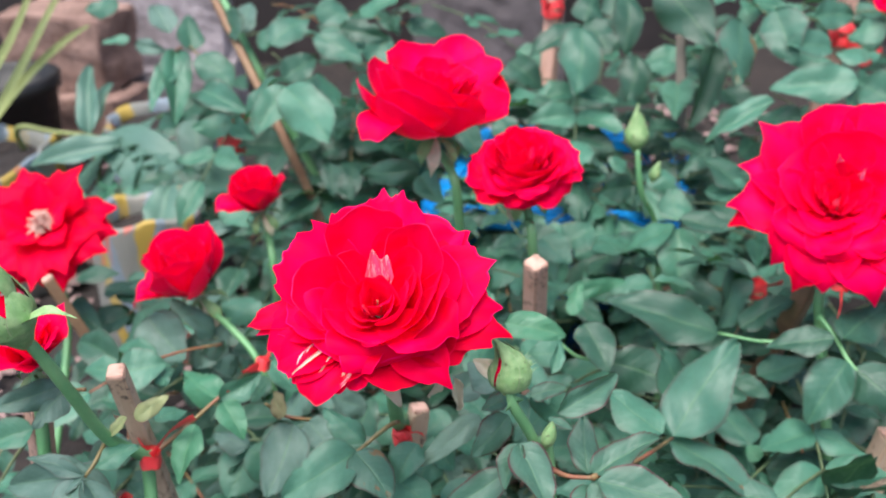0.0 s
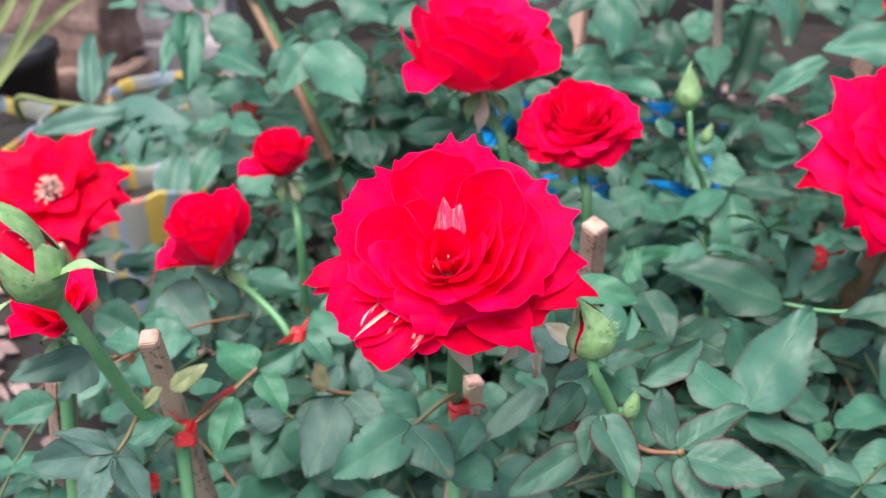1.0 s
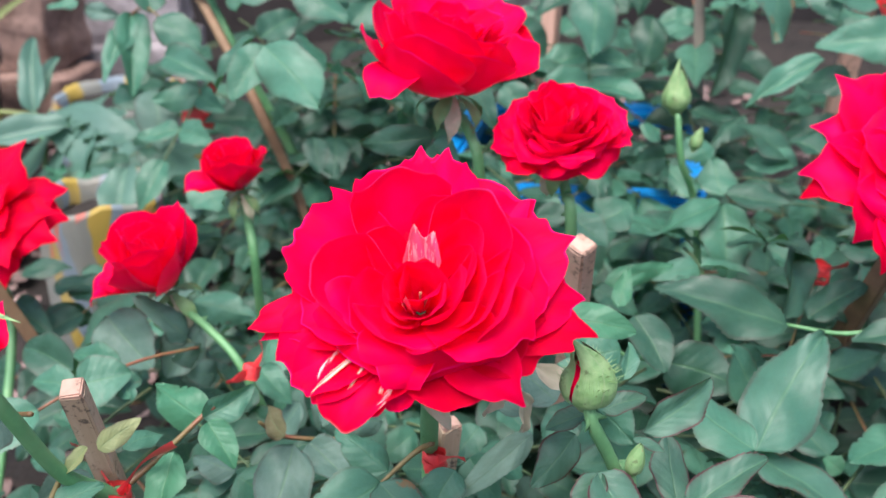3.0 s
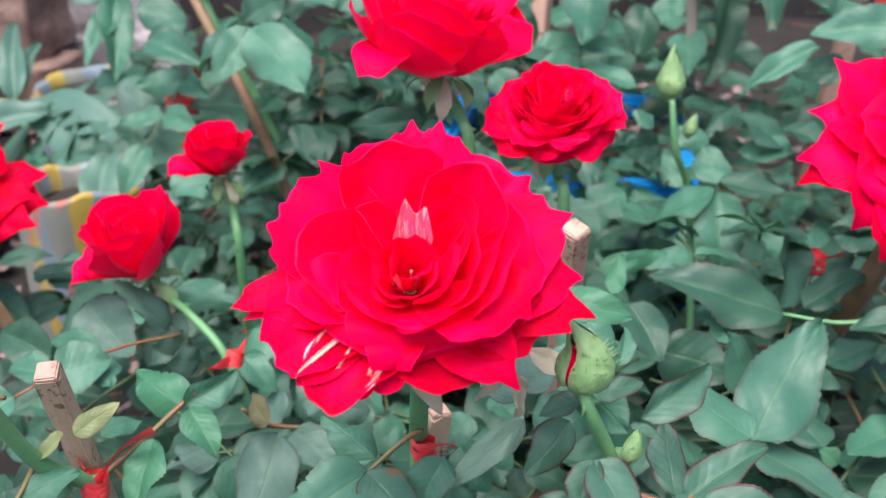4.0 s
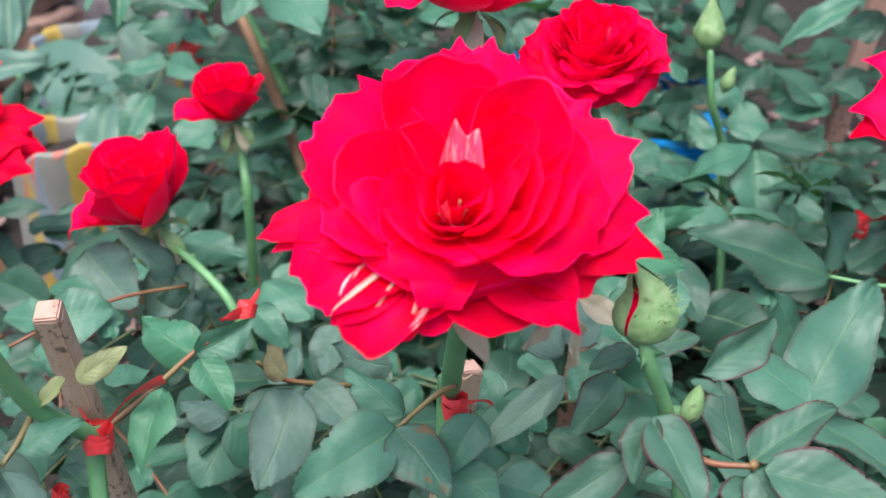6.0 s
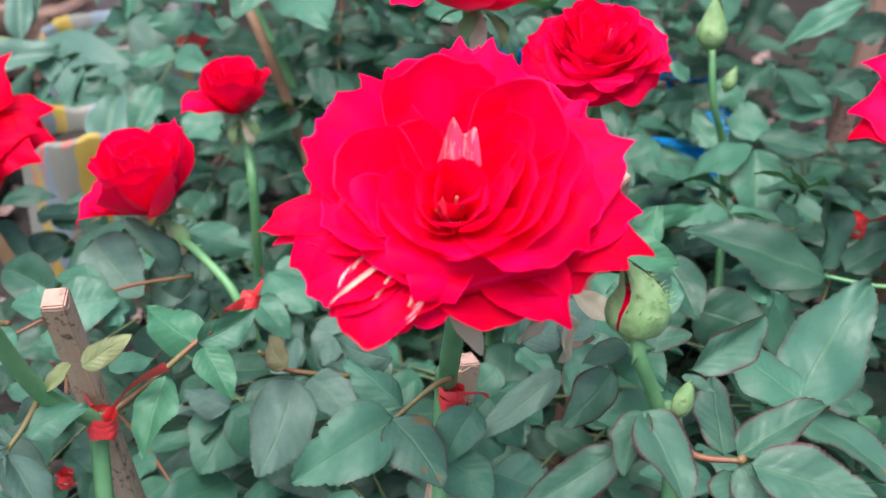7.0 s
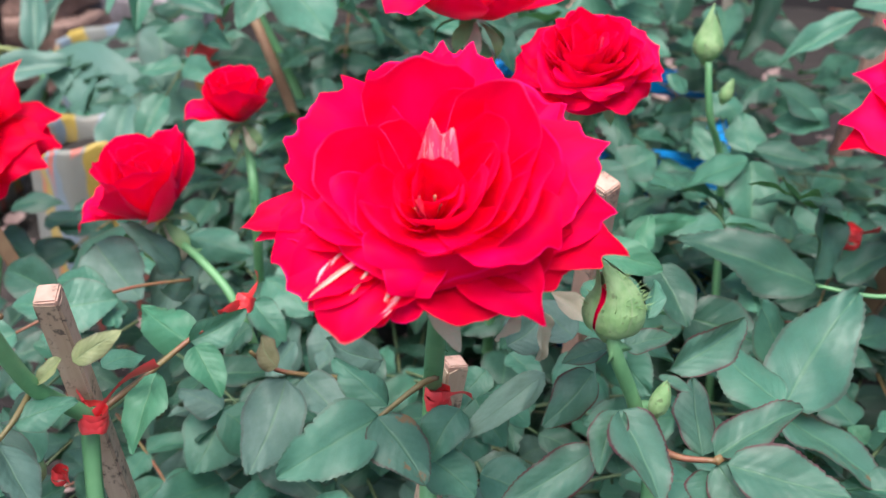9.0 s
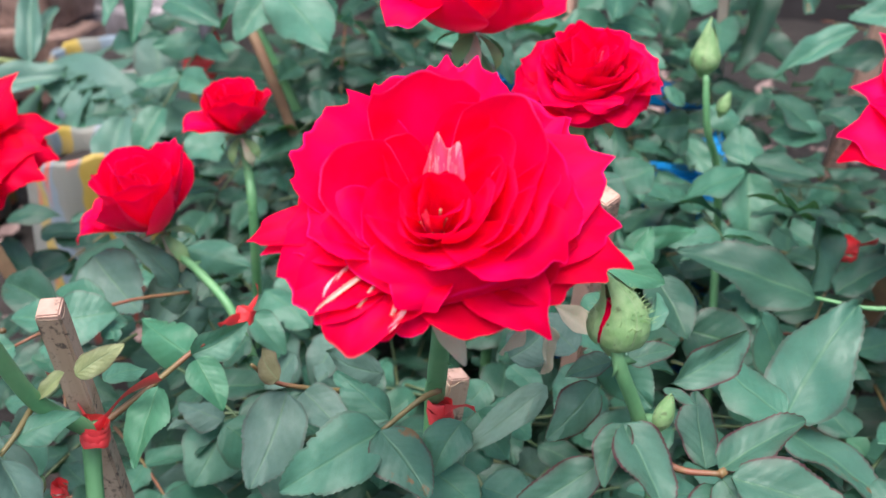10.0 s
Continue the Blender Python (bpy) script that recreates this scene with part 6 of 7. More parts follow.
blade(second, (0.0867, 0.7482, 0.1349), (0.1199, 0.7660, 0.1616), 0.0302, LEAF_SHADED, up=(-0.17, -0.71, 0.69))
blade(second, (0.1225, 0.7302, 0.1387), (0.0975, 0.7548, 0.1554), 0.0249, LEAF, up=(-0.16, -0.66, 0.73))
blade(second, (0.0916, 0.7617, 0.1618), (0.1132, 0.7677, 0.1742), 0.0183, LEAF, up=(-0.25, -0.63, 0.74))
blade(second, (0.1179, 0.7472, 0.1515), (0.1357, 0.7581, 0.1649), 0.0199, LEAF_SHADED, up=(-0.10, -0.70, 0.71))

blade(second, (0.1016, 0.7421, 0.1547), (0.1351, 0.7718, 0.1690), 0.0248, LEAF_SHADED, up=(0.04, -0.47, 0.88))
blade(second, (0.1198, 0.7997, 0.1345), (0.1094, 0.8206, 0.1544), 0.0208, LEAF, up=(0.14, -0.64, 0.75))
blade(second, (0.1099, 0.7742, 0.1740), (0.1308, 0.8037, 0.1856), 0.0206, LEAF, up=(0.43, -0.42, 0.80))
blade(second, (0.1375, 0.7613, 0.1462), (0.1574, 0.7717, 0.1588), 0.0206, LEAF_SHADED, up=(-0.01, -0.77, 0.64))
blade(second, (0.1015, 0.7884, 0.1806), (0.1162, 0.7619, 0.1709), 0.0167, LEAF, up=(-0.25, -0.37, 0.90))

blade(second, (0.0980, 0.8054, 0.1147), (0.1305, 0.8283, 0.1313), 0.0262, LEAF_SHADED, up=(-0.11, -0.47, 0.87))
blade(second, (0.1273, 0.8152, 0.1113), (0.1127, 0.8400, 0.1288), 0.0210, LEAF, up=(0.04, -0.56, 0.83))

rachis(second, (0.0984, 0.5439, 0.1983), (0.0799, 0.5443, 0.2023), (0.0682, 0.5480, 0.2121), r=0.001, material=STEM)

blade(backbud, (0.1573, 0.6709, 0.2269), (0.1559, 0.6370, 0.1930), 0.0324, LEAF, shape=1, up=(-0.23, -0.68, 0.69))
blade(backbud, (0.1553, 0.6685, 0.2293), (0.1169, 0.6710, 0.2125), 0.0298, LEAF, shape=0, up=(-0.36, -0.55, 0.75))
blade(backbud, (0.1585, 0.6796, 0.2286), (0.1577, 0.7016, 0.2461), 0.0260, LEAF, shape=2, up=(-0.10, -0.62, 0.78))
blade(backbud, (0.1586, 0.6757, 0.2320), (0.1974, 0.6678, 0.2244), 0.0242, LEAF_SHADED, shape=3, up=(0.02, -0.64, 0.77))
blade(backbud, (0.2140, 0.7249, 0.2329), (0.1820, 0.7422, 0.2570), 0.0325, LEAF_SHADED, shape=0, up=(0.24, -0.60, 0.76))
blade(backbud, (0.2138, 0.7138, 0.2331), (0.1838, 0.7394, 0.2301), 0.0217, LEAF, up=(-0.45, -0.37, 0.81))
blade(backbud, (0.2047, 0.8134, 0.2340), (0.1745, 0.7891, 0.2247), 0.0194, LEAF_SHADED, up=(0.24, -0.59, 0.77))
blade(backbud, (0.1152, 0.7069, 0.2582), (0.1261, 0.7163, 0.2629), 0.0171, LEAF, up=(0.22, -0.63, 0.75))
blade(backbud, (0.1313, 0.7212, 0.2389), (0.1058, 0.7113, 0.2391), 0.0220, LEAF_SHADED, up=(0.28, -0.70, 0.66))
blade(backbud, (0.1423, 0.7293, 0.1842), (0.1094, 0.7467, 0.1815), 0.0366, LEAF_SHADED, up=(-0.29, -0.41, 0.86))
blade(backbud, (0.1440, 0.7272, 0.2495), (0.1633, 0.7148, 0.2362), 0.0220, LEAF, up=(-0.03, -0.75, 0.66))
blade(backbud, (0.1228, 0.7047, 0.1824), (0.1544, 0.6877, 0.1670), 0.0356, LEAF_SHADED, up=(0.09, -0.57, 0.82))
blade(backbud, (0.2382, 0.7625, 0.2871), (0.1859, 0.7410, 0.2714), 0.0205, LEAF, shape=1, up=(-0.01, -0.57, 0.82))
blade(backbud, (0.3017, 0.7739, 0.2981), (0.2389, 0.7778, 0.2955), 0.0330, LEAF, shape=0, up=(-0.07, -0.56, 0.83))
blade(backbud, (0.2234, 0.6984, 0.2457), (0.2062, 0.7133, 0.2532), 0.0254, LEAF_SHADED, up=(-0.09, -0.53, 0.84))
blade(backbud, (0.2646, 0.7787, 0.2677), (0.2336, 0.7927, 0.2686), 0.0274, LEAF_SHADED, up=(-0.21, -0.53, 0.82))

blade(corner, (0.2275, 0.8484, 0.3271), (0.2180, 0.7975, 0.2903), 0.0422, LEAF_SPOTTED, shape=2, up=(0.14, -0.60, 0.79))
blade(corner, (0.2582, 0.8640, 0.3315), (0.2654, 0.8260, 0.3005), 0.0408, LEAF_DEEP, shape=0, up=(-0.30, -0.64, 0.71))
blade(corner, (0.2272, 0.9449, 0.2802), (0.2066, 0.8796, 0.2328), 0.0325, LEAF_SHADED, shape=1, up=(0.30, -0.62, 0.73))
blade(corner, (0.1649, 0.8572, 0.3559), (0.2029, 0.8254, 0.3137), 0.0441, LEAF_SHADED, shape=2, up=(0.06, -0.77, 0.63))
blade(corner, (0.2993, 0.8432, 0.3043), (0.2641, 0.8303, 0.3157), 0.0288, LEAF_DEEP, up=(0.44, -0.60, 0.67))
blade(corner, (0.2914, 0.8015, 0.3112), (0.3279, 0.8119, 0.3138), 0.0338, LEAF, up=(0.10, -0.56, 0.82))
blade(corner, (0.3058, 0.7726, 0.2949), (0.3260, 0.7452, 0.2898), 0.0356, LEAF_DEEP, up=(-0.43, -0.46, 0.78))
blade(corner, (0.3049, 0.7823, 0.2920), (0.2918, 0.7599, 0.2775), 0.0316, LEAF_SHADED, up=(0.27, -0.63, 0.73))
blade(corner, (0.3034, 0.9142, 0.3127), (0.3450, 0.9272, 0.3131), 0.0308, LEAF_DEEP, up=(0.14, -0.46, 0.88))
blade(corner, (0.3484, 0.8647, 0.3180), (0.3187, 0.8669, 0.3092), 0.0291, LEAF, up=(-0.28, -0.52, 0.81))

blade(top_bush, (0.1049, 0.8990, 0.3137), (0.0965, 0.8333, 0.2759), 0.0401, LEAF_DEEP, shape=2, up=(-0.26, -0.41, 0.87))
blade(top_bush, (0.1063, 0.9200, 0.3110), (0.0582, 0.8941, 0.2959), 0.0326, LEAF_SHADED, shape=0, up=(0.04, -0.56, 0.83))
blade(top_bush, (0.1113, 0.9214, 0.3130), (0.1284, 0.8882, 0.2960), 0.0289, LEAF_SHADED, up=(-0.34, -0.52, 0.79))
blade(top_bush, (0.1088, 0.9212, 0.3131), (0.1232, 0.9520, 0.3358), 0.0315, LEAF_SHADED, up=(-0.18, -0.53, 0.83))
blade(top_bush, (0.1497, 0.9644, 0.3271), (0.1489, 0.9230, 0.2912), 0.0326, LEAF_SHADED, up=(0.27, -0.63, 0.73))
blade(top_bush, (0.1587, 0.9407, 0.2758), (0.1452, 0.9004, 0.2465), 0.0326, LEAF_SHADED, up=(-0.11, -0.56, 0.82))
blade(top_bush, (0.0413, 0.9124, 0.2824), (0.0708, 0.9034, 0.2634), 0.0372, LEAF_SHADED, up=(0.41, -0.39, 0.83))
blade(top_bush, (0.0433, 0.8706, 0.2641), (0.0772, 0.8746, 0.2517), 0.0257, LEAF, up=(0.35, -0.44, 0.82))
blade(top_bush, (0.0317, 0.8137, 0.2632), (0.0494, 0.8004, 0.2432), 0.0243, LEAF_DEEP, up=(0.32, -0.63, 0.71))
blade(top_bush, (0.0072, 0.7165, 0.2963), (0.0211, 0.6939, 0.2743), 0.0188, LEAF, up=(0.02, -0.69, 0.72))
blade(top_bush, (-0.0137, 0.6154, 0.2972), (-0.0555, 0.6174, 0.2937), 0.0188, LEAF_SHADED, shape=4, up=(-0.09, -0.79, 0.60))
blade(top_bush, (-0.0137, 0.6138, 0.2940), (-0.0005, 0.5936, 0.2848), 0.0188, LEAF, up=(-0.00, -0.41, 0.91))
blade(top_bush, (0.0716, 0.9480, 0.1890), (0.0993, 0.9664, 0.2158), 0.0343, LEAF_DEEP, up=(-0.33, -0.58, 0.74))
blade(top_bush, (0.1152, 0.9644, 0.2160), (0.0980, 0.9427, 0.1958), 0.0343, LEAF_SHADED, up=(-0.23, -0.56, 0.80))

blade(small, (-0.1219, 0.7393, 0.3166), (-0.0840, 0.6883, 0.2920), 0.0370, LEAF, shape=2, up=(-0.26, -0.56, 0.79))
blade(small, (-0.1236, 0.7436, 0.3166), (-0.1421, 0.7150, 0.2919), 0.0283, LEAF, shape=0, up=(-0.11, -0.61, 0.79))
blade(small, (-0.1314, 0.7599, 0.3172), (-0.1642, 0.7522, 0.2914), 0.0189, LEAF_DEEP, shape=1, up=(-0.36, -0.67, 0.66))
blade(small, (-0.1302, 0.7697, 0.3143), (-0.1068, 0.7940, 0.3268), 0.0274, LEAF_SHADED, up=(0.33, -0.66, 0.67))
blade(small, (-0.1100, 0.8020, 0.3088), (-0.0875, 0.7896, 0.2888), 0.0284, LEAF, up=(0.27, -0.65, 0.71))
blade(small, (-0.1567, 0.8584, 0.3185), (-0.1291, 0.8788, 0.3413), 0.0352, LEAF_DEEP, up=(-0.19, -0.60, 0.77))
blade(small, (-0.1187, 0.8646, 0.3252), (-0.0790, 0.8404, 0.3063), 0.0302, LEAF_DEEP, up=(-0.12, -0.72, 0.68))
blade(small, (-0.1030, 0.8874, 0.3239), (-0.0593, 0.8826, 0.3138), 0.0206, LEAF_SHADED, up=(0.09, -0.70, 0.71))
blade(small, (-0.1084, 0.8746, 0.2979), (-0.0861, 0.9023, 0.3147), 0.0308, LEAF, up=(0.15, -0.60, 0.78))
blade(small, (-0.1663, 0.8756, 0.3094), (-0.1565, 0.9130, 0.3296), 0.0308, LEAF_DEEP, up=(0.09, -0.48, 0.87))
blade(small, (-0.1257, 0.9146, 0.3381), (-0.0966, 0.9115, 0.3228), 0.0315, LEAF_DEEP, up=(0.36, -0.50, 0.79))
blade(small, (-0.0907, 0.9423, 0.3204), (-0.0601, 0.9572, 0.3365), 0.0326, LEAF, up=(-0.16, -0.55, 0.82))
blade(small, (-0.0864, 0.9249, 0.2832), (-0.0663, 0.9443, 0.3036), 0.0326, LEAF_DEEP, up=(-0.07, -0.69, 0.72))
blade(small, (-0.1038, 0.7904, 0.2367), (-0.0994, 0.7643, 0.2178), 0.0194, LEAF_SHADED, up=(0.06, -0.58, 0.81))

blade(star, (-0.2694, 0.9483, 0.2927), (-0.2535, 0.8823, 0.2532), 0.0313, LEAF, shape=1, up=(-0.00, -0.43, 0.90))
blade(star, (-0.2684, 0.9477, 0.2912), (-0.2814, 0.8867, 0.2611), 0.0235, LEAF, shape=0, up=(0.23, -0.44, 0.87))
blade(star, (-0.2294, 0.8901, 0.3037), (-0.1946, 0.8601, 0.2840), 0.0315, LEAF_DEEP, shape=2, up=(-0.23, -0.71, 0.67))
blade(star, (-0.2444, 0.9206, 0.3002), (-0.2513, 0.9412, 0.3265), 0.0271, LEAF_DEEP, up=(0.05, -0.78, 0.63))
blade(star, (-0.2743, 0.9553, 0.3082), (-0.2940, 0.9812, 0.3349), 0.0280, LEAF_DULL, up=(0.20, -0.62, 0.75))
blade(star, (-0.2811, 0.9232, 0.2417), (-0.2474, 0.8918, 0.2295), 0.0336, LEAF_DEEP, up=(-0.27, -0.54, 0.80))
blade(star, (-0.3368, 1.0189, 0.2889), (-0.3630, 1.0135, 0.2940), 0.0144, LEAF, up=(0.27, -0.63, 0.72))
blade(star, (-0.3474, 1.0329, 0.3200), (-0.3838, 1.0357, 0.3179), 0.0240, LEAF_DEEP, up=(-0.09, -0.63, 0.77))
blade(star, (-0.3313, 1.0168, 0.2835), (-0.2981, 1.0009, 0.2808), 0.0180, LEAF_DULL, up=(-0.22, -0.60, 0.77))
blade(star, (-0.2202, 0.8580, 0.2814), (-0.1794, 0.8274, 0.2749), 0.0308, LEAF_DEEP, up=(-0.24, -0.46, 0.85))
blade(star, (-0.2457, 0.8941, 0.2448), (-0.2339, 0.8538, 0.2162), 0.0380, LEAF_DULL, up=(-0.15, -0.60, 0.79))
blade(star, (-0.2049, 0.9081, 0.3375), (-0.1905, 0.8792, 0.3192), 0.0263, LEAF_SHADED, up=(-0.35, -0.62, 0.70))
blade(star, (-0.1905, 0.9004, 0.3188), (-0.1885, 0.9278, 0.3425), 0.0263, LEAF_DULL, up=(0.08, -0.65, 0.75))

rachis(star, (-0.2694, 0.9483, 0.2927), (-0.2525, 0.9322, 0.3027), (-0.2294, 0.8901, 0.3037), r=0.001)

blade(mid, (-0.1878, 0.6396, 0.1902), (-0.2436, 0.6161, 0.1590), 0.0486, LEAF_SHADED, up=(-0.28, -0.45, 0.85))
blade(mid, (-0.2017, 0.6003, 0.2033), (-0.1715, 0.5768, 0.1821), 0.0360, LEAF_DULL, up=(-0.06, -0.71, 0.70))
blade(mid, (-0.1492, 0.6000, 0.1939), (-0.1708, 0.5834, 0.1736), 0.0320, LEAF_DULL, up=(-0.33, -0.53, 0.78))
blade(mid, (-0.1668, 0.6496, 0.1844), (-0.1299, 0.6306, 0.1851), 0.0257, LEAF, up=(-0.23, -0.41, 0.88))
blade(mid, (-0.2058, 0.5527, 0.1974), (-0.2396, 0.5686, 0.2051), 0.0264, LEAF_SHADED, up=(-0.13, -0.64, 0.75))
blade(mid, (-0.2016, 0.6617, 0.1690), (-0.1674, 0.6661, 0.1801), 0.0264, LEAF_DULL, up=(-0.17, -0.62, 0.76))
blade(mid, (-0.1891, 0.5165, 0.2117), (-0.1645, 0.5222, 0.2156), 0.0283, LEAF, up=(0.01, -0.60, 0.80))
blade(mid, (-0.1117, 0.5988, 0.1852), (-0.0855, 0.5763, 0.1811), 0.0280, LEAF, up=(-0.37, -0.40, 0.84))
blade(mid, (-0.1829, 0.7735, 0.1910), (-0.2163, 0.7939, 0.1930), 0.0295, LEAF_DULL, up=(-0.23, -0.47, 0.85))
blade(mid, (-0.1917, 0.7810, 0.2081), (-0.1697, 0.7603, 0.1966), 0.0295, LEAF, up=(-0.13, -0.59, 0.80))

blade(mid, (-0.2964, 0.7533, 0.1433), (-0.2543, 0.7499, 0.1482), 0.0263, LEAF_SHADED, up=(-0.14, -0.61, 0.78))
blade(mid, (-0.2955, 0.7272, 0.1360), (-0.2639, 0.7373, 0.1285), 0.0248, LEAF_SHADED, up=(0.35, -0.49, 0.80))
blade(mid, (-0.3376, 0.7931, 0.1359), (-0.3018, 0.7883, 0.1484), 0.0226, LEAF_SHADED, up=(-0.34, -0.59, 0.73))
blade(mid, (-0.2446, 0.7288, 0.1360), (-0.2184, 0.7363, 0.1433), 0.0248, LEAF_SHADED, up=(-0.09, -0.51, 0.85))
blade(mid, (-0.2829, 0.7770, 0.1449), (-0.2548, 0.7700, 0.1288), 0.0211, LEAF, up=(0.29, -0.59, 0.76))
blade(mid, (-0.3074, 0.7130, 0.1530), (-0.2761, 0.6866, 0.1465), 0.0233, LEAF_SHADED, up=(-0.47, -0.44, 0.76))


# two old canes, tied back
stem_part(star, [(-0.0762, 0.7686, 0.0), (-0.1265, 0.8407, 0.1594), (-0.1498, 0.8384, 0.2403), (-0.1741, 0.8627, 0.2836), (-0.2222, 0.9257, 0.3541)], 0.0042, 0.0036, "cane", CANE, seed=31, label="brown woody cane")
stem_part(star, [(-0.0655, 0.7692, 0.0), (-0.1200, 0.8867, 0.1384), (-0.1763, 0.9014, 0.2721), (-0.2231, 0.9560, 0.3480)], 0.0042, 0.0036, "cane", STEM, seed=33)

# ---------------------------------------------------------------- plants at the side of the bed
lily = new("strap_leaved_plant")
lily.matrix_basis = Matrix.Translation((-0.78, 1.25, 0.0))
tagged(lily, "plant with long yellow-green strap leaves", "plant")
for k, pts in enumerate([
    [(-0.76, 1.25, 0.0), (-0.6074, 1.1412, 0.1241), (-0.5385, 1.1827, 0.1998), (-0.4905, 1.2056, 0.2400), (-0.4578, 1.2175, 0.2597)],
    [(-0.77, 1.24, 0.0), (-0.5681, 1.1019, 0.1515), (-0.5309, 1.1568, 0.2141), (-0.5056, 1.2063, 0.2675), (-0.4793, 1.2569, 0.3228)],
    [(-0.78, 1.24, 0.0), (-0.5869, 1.1119, 0.1758), (-0.5404, 1.1451, 0.2378), (-0.5169, 1.1658, 0.2775), (-0.4863, 1.2008, 0.3461)],
    [(-0.79, 1.26, 0.0), (-0.6746, 1.2027, 0.1477), (-0.6304, 1.2533, 0.2467), (-0.5728, 1.2926, 0.3198)],
]):
    line = smooth_line(pts, 8)
    v, u = [], []
    for i, c in enumerate(line):
        f = i / (len(line) - 1)
        w = 0.0052 * (1 - f ** 3) ** 0.7 * (0.6 + 0.4 * min(1, f * 4)) + 0.0008
        for s in (-1, -0.5, 0, 0.5, 1):
            v.append(c + np.array((0.86 * s * w, -0.2 * s * w, -0.45 * s * w)) + np.array((0, -0.3, 0.5)) * w * abs(s))
            u.append((0.5 + 0.5 * s, f))
    under("leaf", mesh_from("leaf", v, grid_faces(4, len(line) - 1), u, STRAP), lily)


def lobed_leaf(parent, heart, tip, side, size, lobes, seed):
    """A deeply lobed leaf: a midrib with finger-like lobes on both sides, joined near the rib."""
    rng = np.random.default_rng(seed)
    a, b = Vector(heart), Vector(tip)
    y = (b - a).normalized()
    s = y.cross(Vector(side)).normalized()
    nrm = s.cross(y).normalized()
    verts, faces, uvs = [], [], []
    lv, lf, lu = leaf_shape(seed, teeth=6, nu=4, fold=0.15, droop=0.25, wave=0.04, serration=0.0)
    for k in range(lobes):
        f = k / (lobes - 1)
        for sg in (-1, 1):
            base = a + (b - a) * (f * 0.92)
            d = (s * sg * (1.0 - 0.35 * f) + y * (-0.35 + 1.1 * f) - nrm * 0.2).normalized()
            n = size * (0.75 + 0.5 * math.sin(math.pi * (0.25 + 0.6 * f))) * rng.uniform(0.9, 1.1)
            m = np.array(leaf_frame(base - d * 0.1 * n, base + d * n, size * 0.5, nrm, sg * 8))
            o = len(verts)
            verts += list(lv @ m[:3, :3].T + m[:3, 3])
            faces += [tuple(i + o for i in q) for q in lf]
            uvs += list(lu)
    m = np.array(leaf_frame(a - y * 0.02, b + y * size * 0.7, size * 0.8, nrm))
    o = len(verts)
    verts += list(lv @ m[:3, :3].T + m[:3, 3] + np.array(nrm) * 0.002)
    faces += [tuple(i + o for i in q) for q in lf]
    uvs += list(lu)
    return under("leaf", mesh_from("leaf", verts, faces, uvs, BROAD), parent, "deeply lobed grey-green leaf")


philo = new("lobed_leaf_plant")
philo.matrix_basis = Matrix.Translation((-0.52, 1.22, 0.0))
tagged(philo, "plant with large deeply lobed grey-green leaves", "plant")
lobed_leaf(philo, (-0.3986, 1.0850, 0.1581), (-0.2928, 0.9861, 0.1425), FACE, 0.085, 6, 3)
stem_part(philo, [(-0.52, 1.22, 0.0), (-0.5227, 1.1099, 0.1610), (-0.4732, 1.1046, 0.1648), (-0.3986, 1.0850, 0.1581), (-0.3291, 1.0290, 0.1455)], 0.004, 0.002, "leaf_stalk", STRAP, seed=3)
v, f, u = leaf_shape(61, fold=0.3, droop=0.2, serration=0.0)
for a, b, w in (((-0.4389, 1.1146, 0.1569), (-0.4517, 1.1710, 0.2310), 0.03), ((-0.3850, 1.0647, 0.1598), (-0.4793, 1.0259, 0.1638), 0.035), ((-0.2838, 0.9121, 0.1723), (-0.2838, 0.8414, 0.1403), 0.035), ((-0.4428, 1.1267, 0.1596), (-0.4260, 1.1626, 0.2089), 0.022)):
    under("leaf", mesh_from("leaf", v, f, u, BROAD), philo, "", leaf_frame(a, b, w, FACE))
stem_part(philo, [(-0.5, 1.22, 0.0), (-0.4300, 1.0984, 0.1214), (-0.4389, 1.1146, 0.1569)], 0.003, 0.002, "leaf_stalk", STEM, seed=5)


# ---------------------------------------------------------------- foliage behind and below
def fill(parent, count, box, size, seed, material_list, facing=(0, -0.7, 0.2), pairs=2):
    """Whole rose leaves at random within a box of the plan."""
    rng = np.random.default_rng(seed)
    x0, x1, y0, y1, z0, z1 = box
    for _ in range(count):
        c = (rng.uniform(x0, x1), rng.uniform(y0, y1), rng.uniform(z0, z1))
        d = Vector((rng.normal(0, 0.9), facing[1] + rng.normal(0, 0.7), facing[2] + rng.normal(0, 0.25)))
        pinnate(parent, rng, c, d, size * rng.uniform(0.75, 1.15), pairs, material_list[int(rng.integers(len(material_list)))])


def fill_mass(parent, count, box, size, seed, facing=(0, -0.6, 0.15), name="foliage"):
    rng = np.random.default_rng(seed)
    x0, x1, y0, y1, z0, z1 = box
    mass, twigs = Mass(), Mass()
    for _ in range(count):
        c = (rng.uniform(x0, x1), rng.uniform(y0, y1), rng.uniform(z0, z1))
        d = Vector((rng.normal(0, 0.9), facing[1] + rng.normal(0, 0.7), facing[2] + rng.normal(0, 0.25)))
        mats, pts = compound(rng, c, d, size * rng.uniform(0.7, 1.15))
        for m in mats:
            mass.add(m, int(rng.integers(len(MASS_SHAPES))))
        twigs.tube(pts, 0.001, 0.0007)
    # the mass carries the shade low in the bushes in its colour
    mass.finish(name, LEAF_MASS, parent, "dense small rose leaves, coloured dark for shade")
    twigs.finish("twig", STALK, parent)


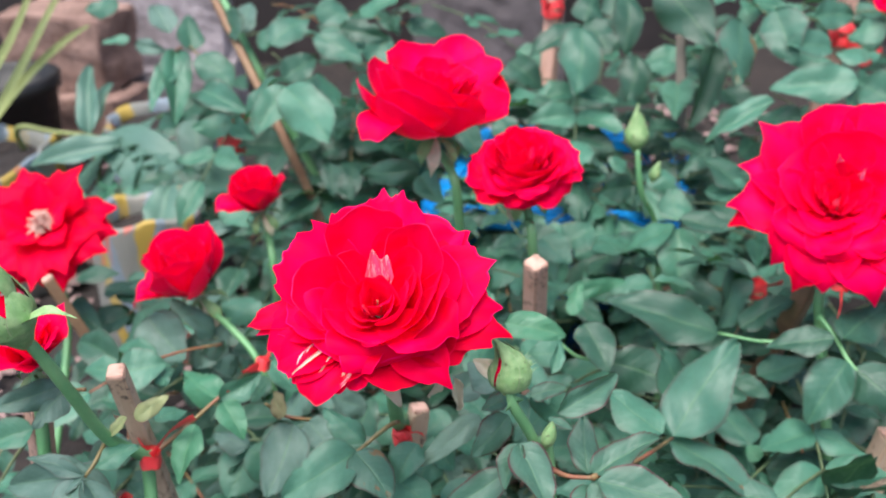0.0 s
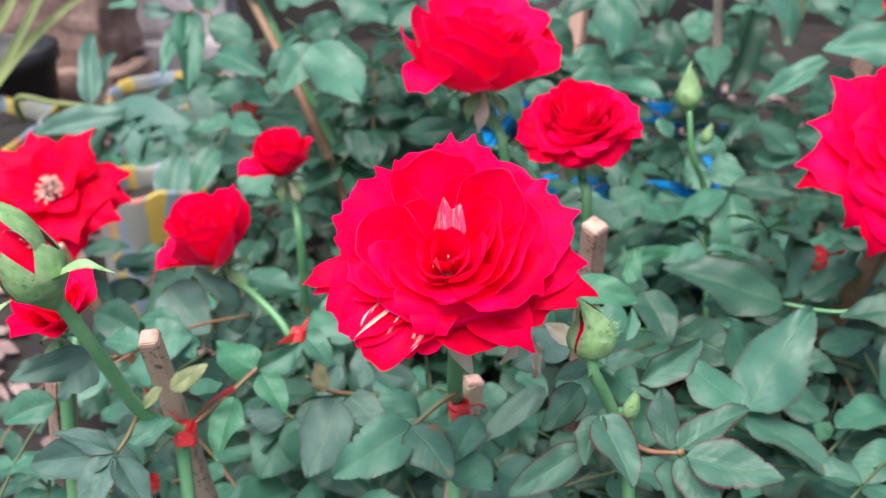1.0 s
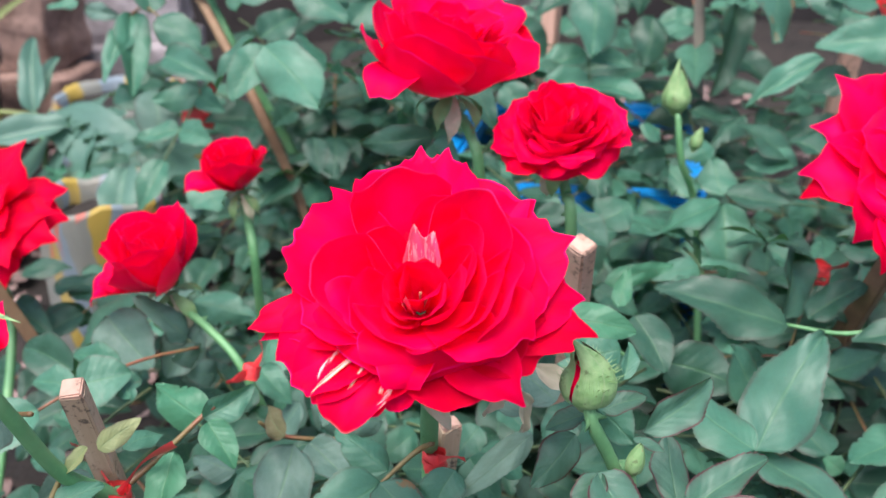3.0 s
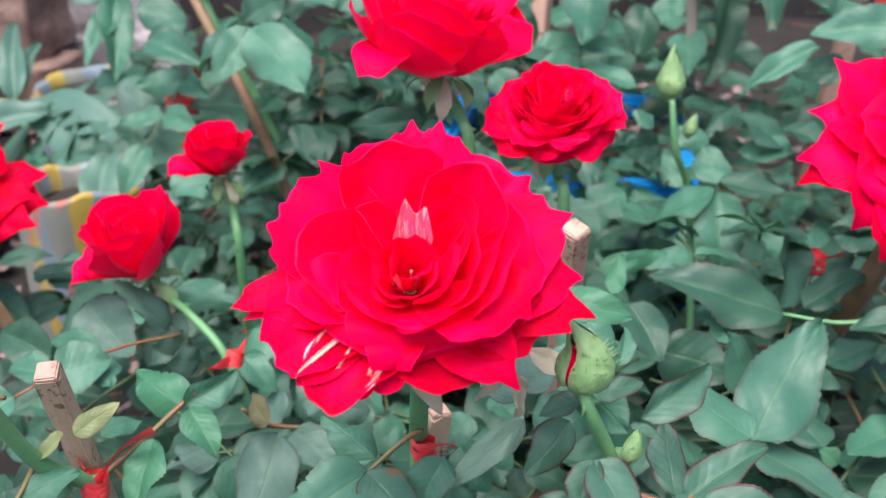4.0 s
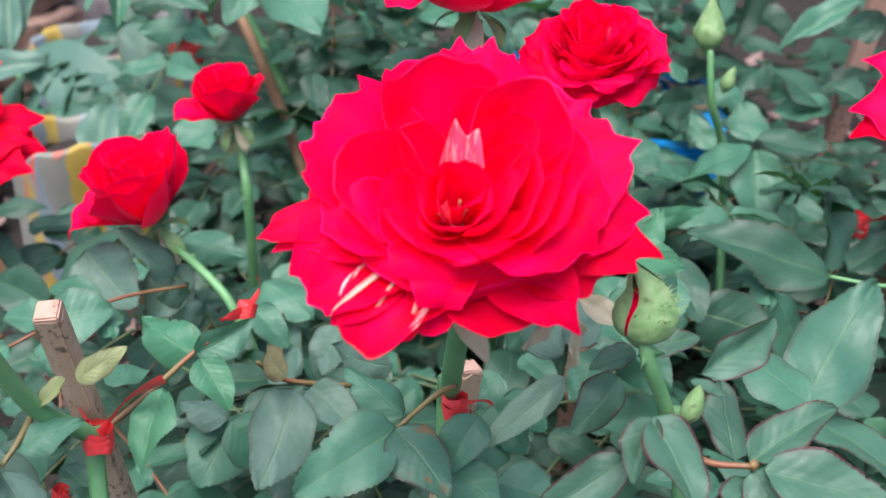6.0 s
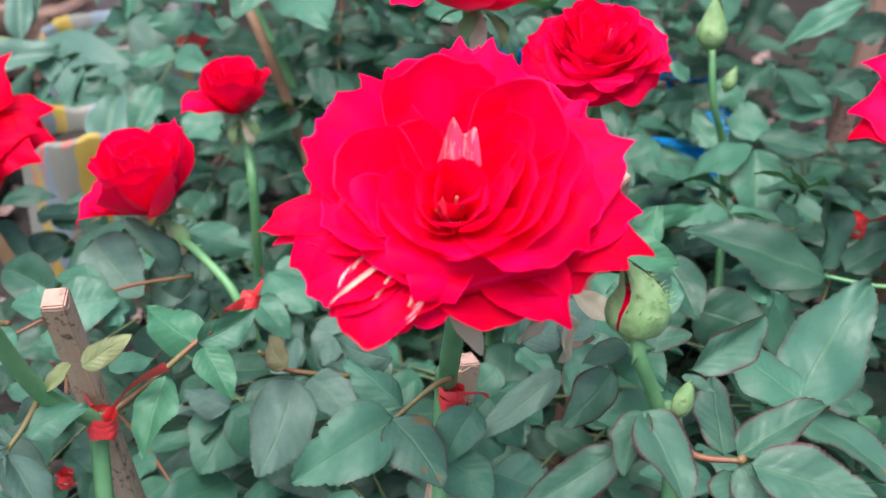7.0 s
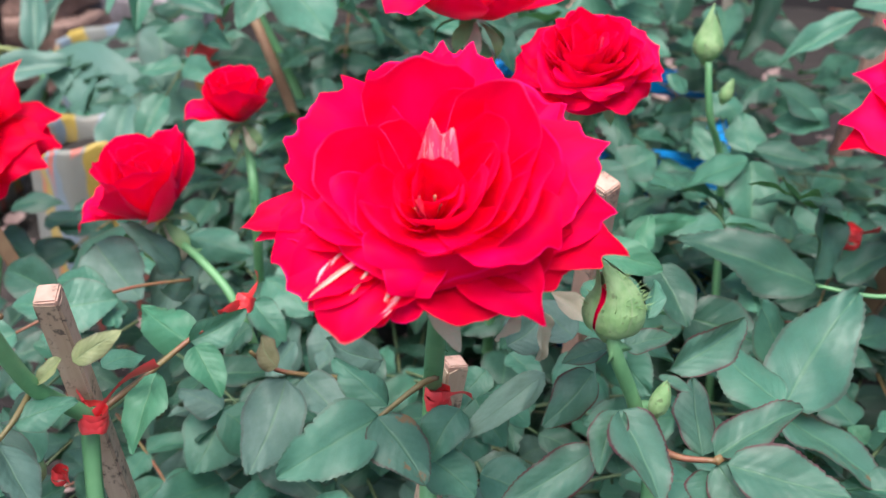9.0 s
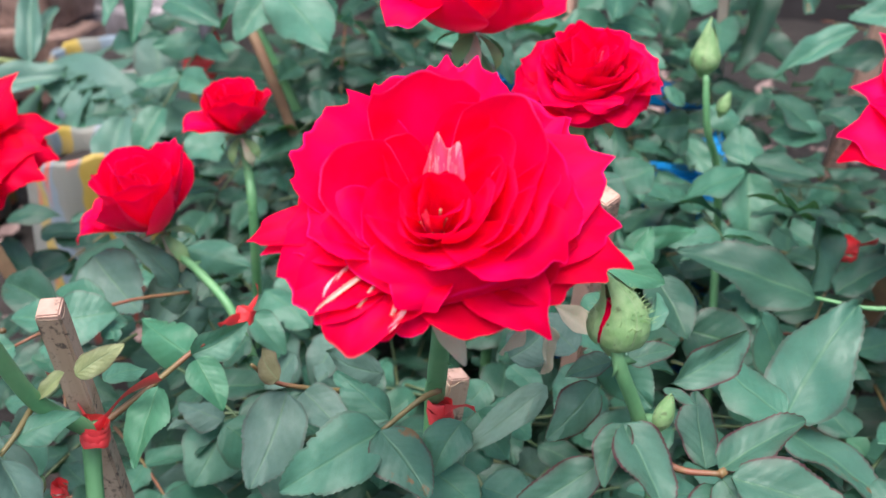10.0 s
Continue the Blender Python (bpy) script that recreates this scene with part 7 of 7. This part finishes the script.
# the darkest leaf material here has the bed's shade in its colour
fill(main, 22, (-0.14, 0.06, 0.5, 0.6, 0.08, 0.15), 0.034, 5, [LEAF, LEAF_DULL, LEAF_SHADED], (0, -0.7, 0.0))
fill(budbush, 18, (0.06, 0.26, 0.46, 0.60, 0.08, 0.17), 0.036, 6, [LEAF, LEAF_DEEP, LEAF])
fill(main, 10, (0.0, 0.09, 0.5, 0.56, 0.08, 0.14), 0.034, 41, [LEAF, LEAF_YOUNG], (0, -0.7, 0.0))
fill(near, 16, (-0.26, -0.12, 0.46, 0.58, 0.09, 0.2), 0.034, 7, [LEAF, LEAF_SHADED])
fill(mid, 12, (-0.22, -0.05, 0.68, 0.8, 0.10, 0.17), 0.034, 8, [LEAF_SHADED, LEAF_SHADED, LEAF])
fill(second, 14, (0.0, 0.14, 0.66, 0.8, 0.10, 0.2), 0.034, 9, [LEAF_SHADED, LEAF, LEAF_SHADED])
fill(right, 11, (0.18, 0.36, 0.62, 0.78, 0.08, 0.2), 0.036, 10, [LEAF_SHADED])
fill(backbud, 12, (0.14, 0.36, 0.74, 0.9, 0.12, 0.2), 0.036, 12, [LEAF_SHADED, LEAF])
fill(second, 16, (0.0, 0.22, 0.8, 0.92, 0.13, 0.2), 0.034, 19, [LEAF_SHADED, LEAF, LEAF_SHADED])
fill(star, 9, (-0.34, -0.16, 0.95, 1.15, 0.08, 0.15), 0.036, 20, [LEAF_SHADED, LEAF, LEAF_DULL])
fill(mid, 5, (-0.34, -0.2, 0.70, 0.8, 0.05, 0.11), 0.034, 27, [LEAF_SHADED, LEAF], (0, -0.7, 0.0))
fill(small, 26, (-0.28, -0.02, 0.95, 1.2, 0.16, 0.3), 0.038, 23, [LEAF_SHADED, LEAF, LEAF_SHADED])
fill(corner, 44, (0.08, 0.5, 0.95, 1.25, 0.15, 0.34), 0.04, 24, [LEAF_SHADED, LEAF, LEAF_SHADED])
fill(second, 12, (0.03, 0.17, 0.74, 0.84, 0.13, 0.18), 0.034, 25, [LEAF_SHADED, LEAF])
fill(small, 12, (-0.12, 0.03, 0.76, 0.88, 0.12, 0.2), 0.034, 26, [LEAF_SHADED, LEAF])
fill(top_bush, 14, (-0.06, 0.16, 0.86, 1.05, 0.12, 0.25), 0.036, 13, [LEAF_SHADED, LEAF, LEAF_SHADED])
fill(small, 14, (-0.2, -0.03, 0.86, 1.02, 0.12, 0.27), 0.036, 14, [LEAF_SHADED, LEAF, LEAF_SHADED])
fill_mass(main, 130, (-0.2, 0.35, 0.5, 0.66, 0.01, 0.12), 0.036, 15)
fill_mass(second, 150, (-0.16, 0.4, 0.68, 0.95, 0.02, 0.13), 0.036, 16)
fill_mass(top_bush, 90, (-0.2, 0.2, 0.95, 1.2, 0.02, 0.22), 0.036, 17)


# ---------------------------------------------------------------- dry leaves on the soil
litter = Mass()
rng = np.random.default_rng(77)
for _ in range(900):
    c = Vector((rng.uniform(-0.75, 0.6), rng.uniform(0.55, 1.6), 0.008 + rng.uniform(0, 0.008)))
    a, s = rng.uniform(0, 6.28), rng.uniform(0.012, 0.035)
    litter.add(leaf_frame(c, c + Vector((math.cos(a) * s, math.sin(a) * s, rng.uniform(-0.2, 0.3) * s)), s * rng.uniform(0.4, 0.7), (rng.normal(0, 0.25), rng.normal(0, 0.25), 1)), int(rng.integers(len(MASS_SHAPES))))
tagged(litter.finish("leaf_litter", LITTER, None), "dry pinkish brown leaf litter on the soil", "leaf litter")
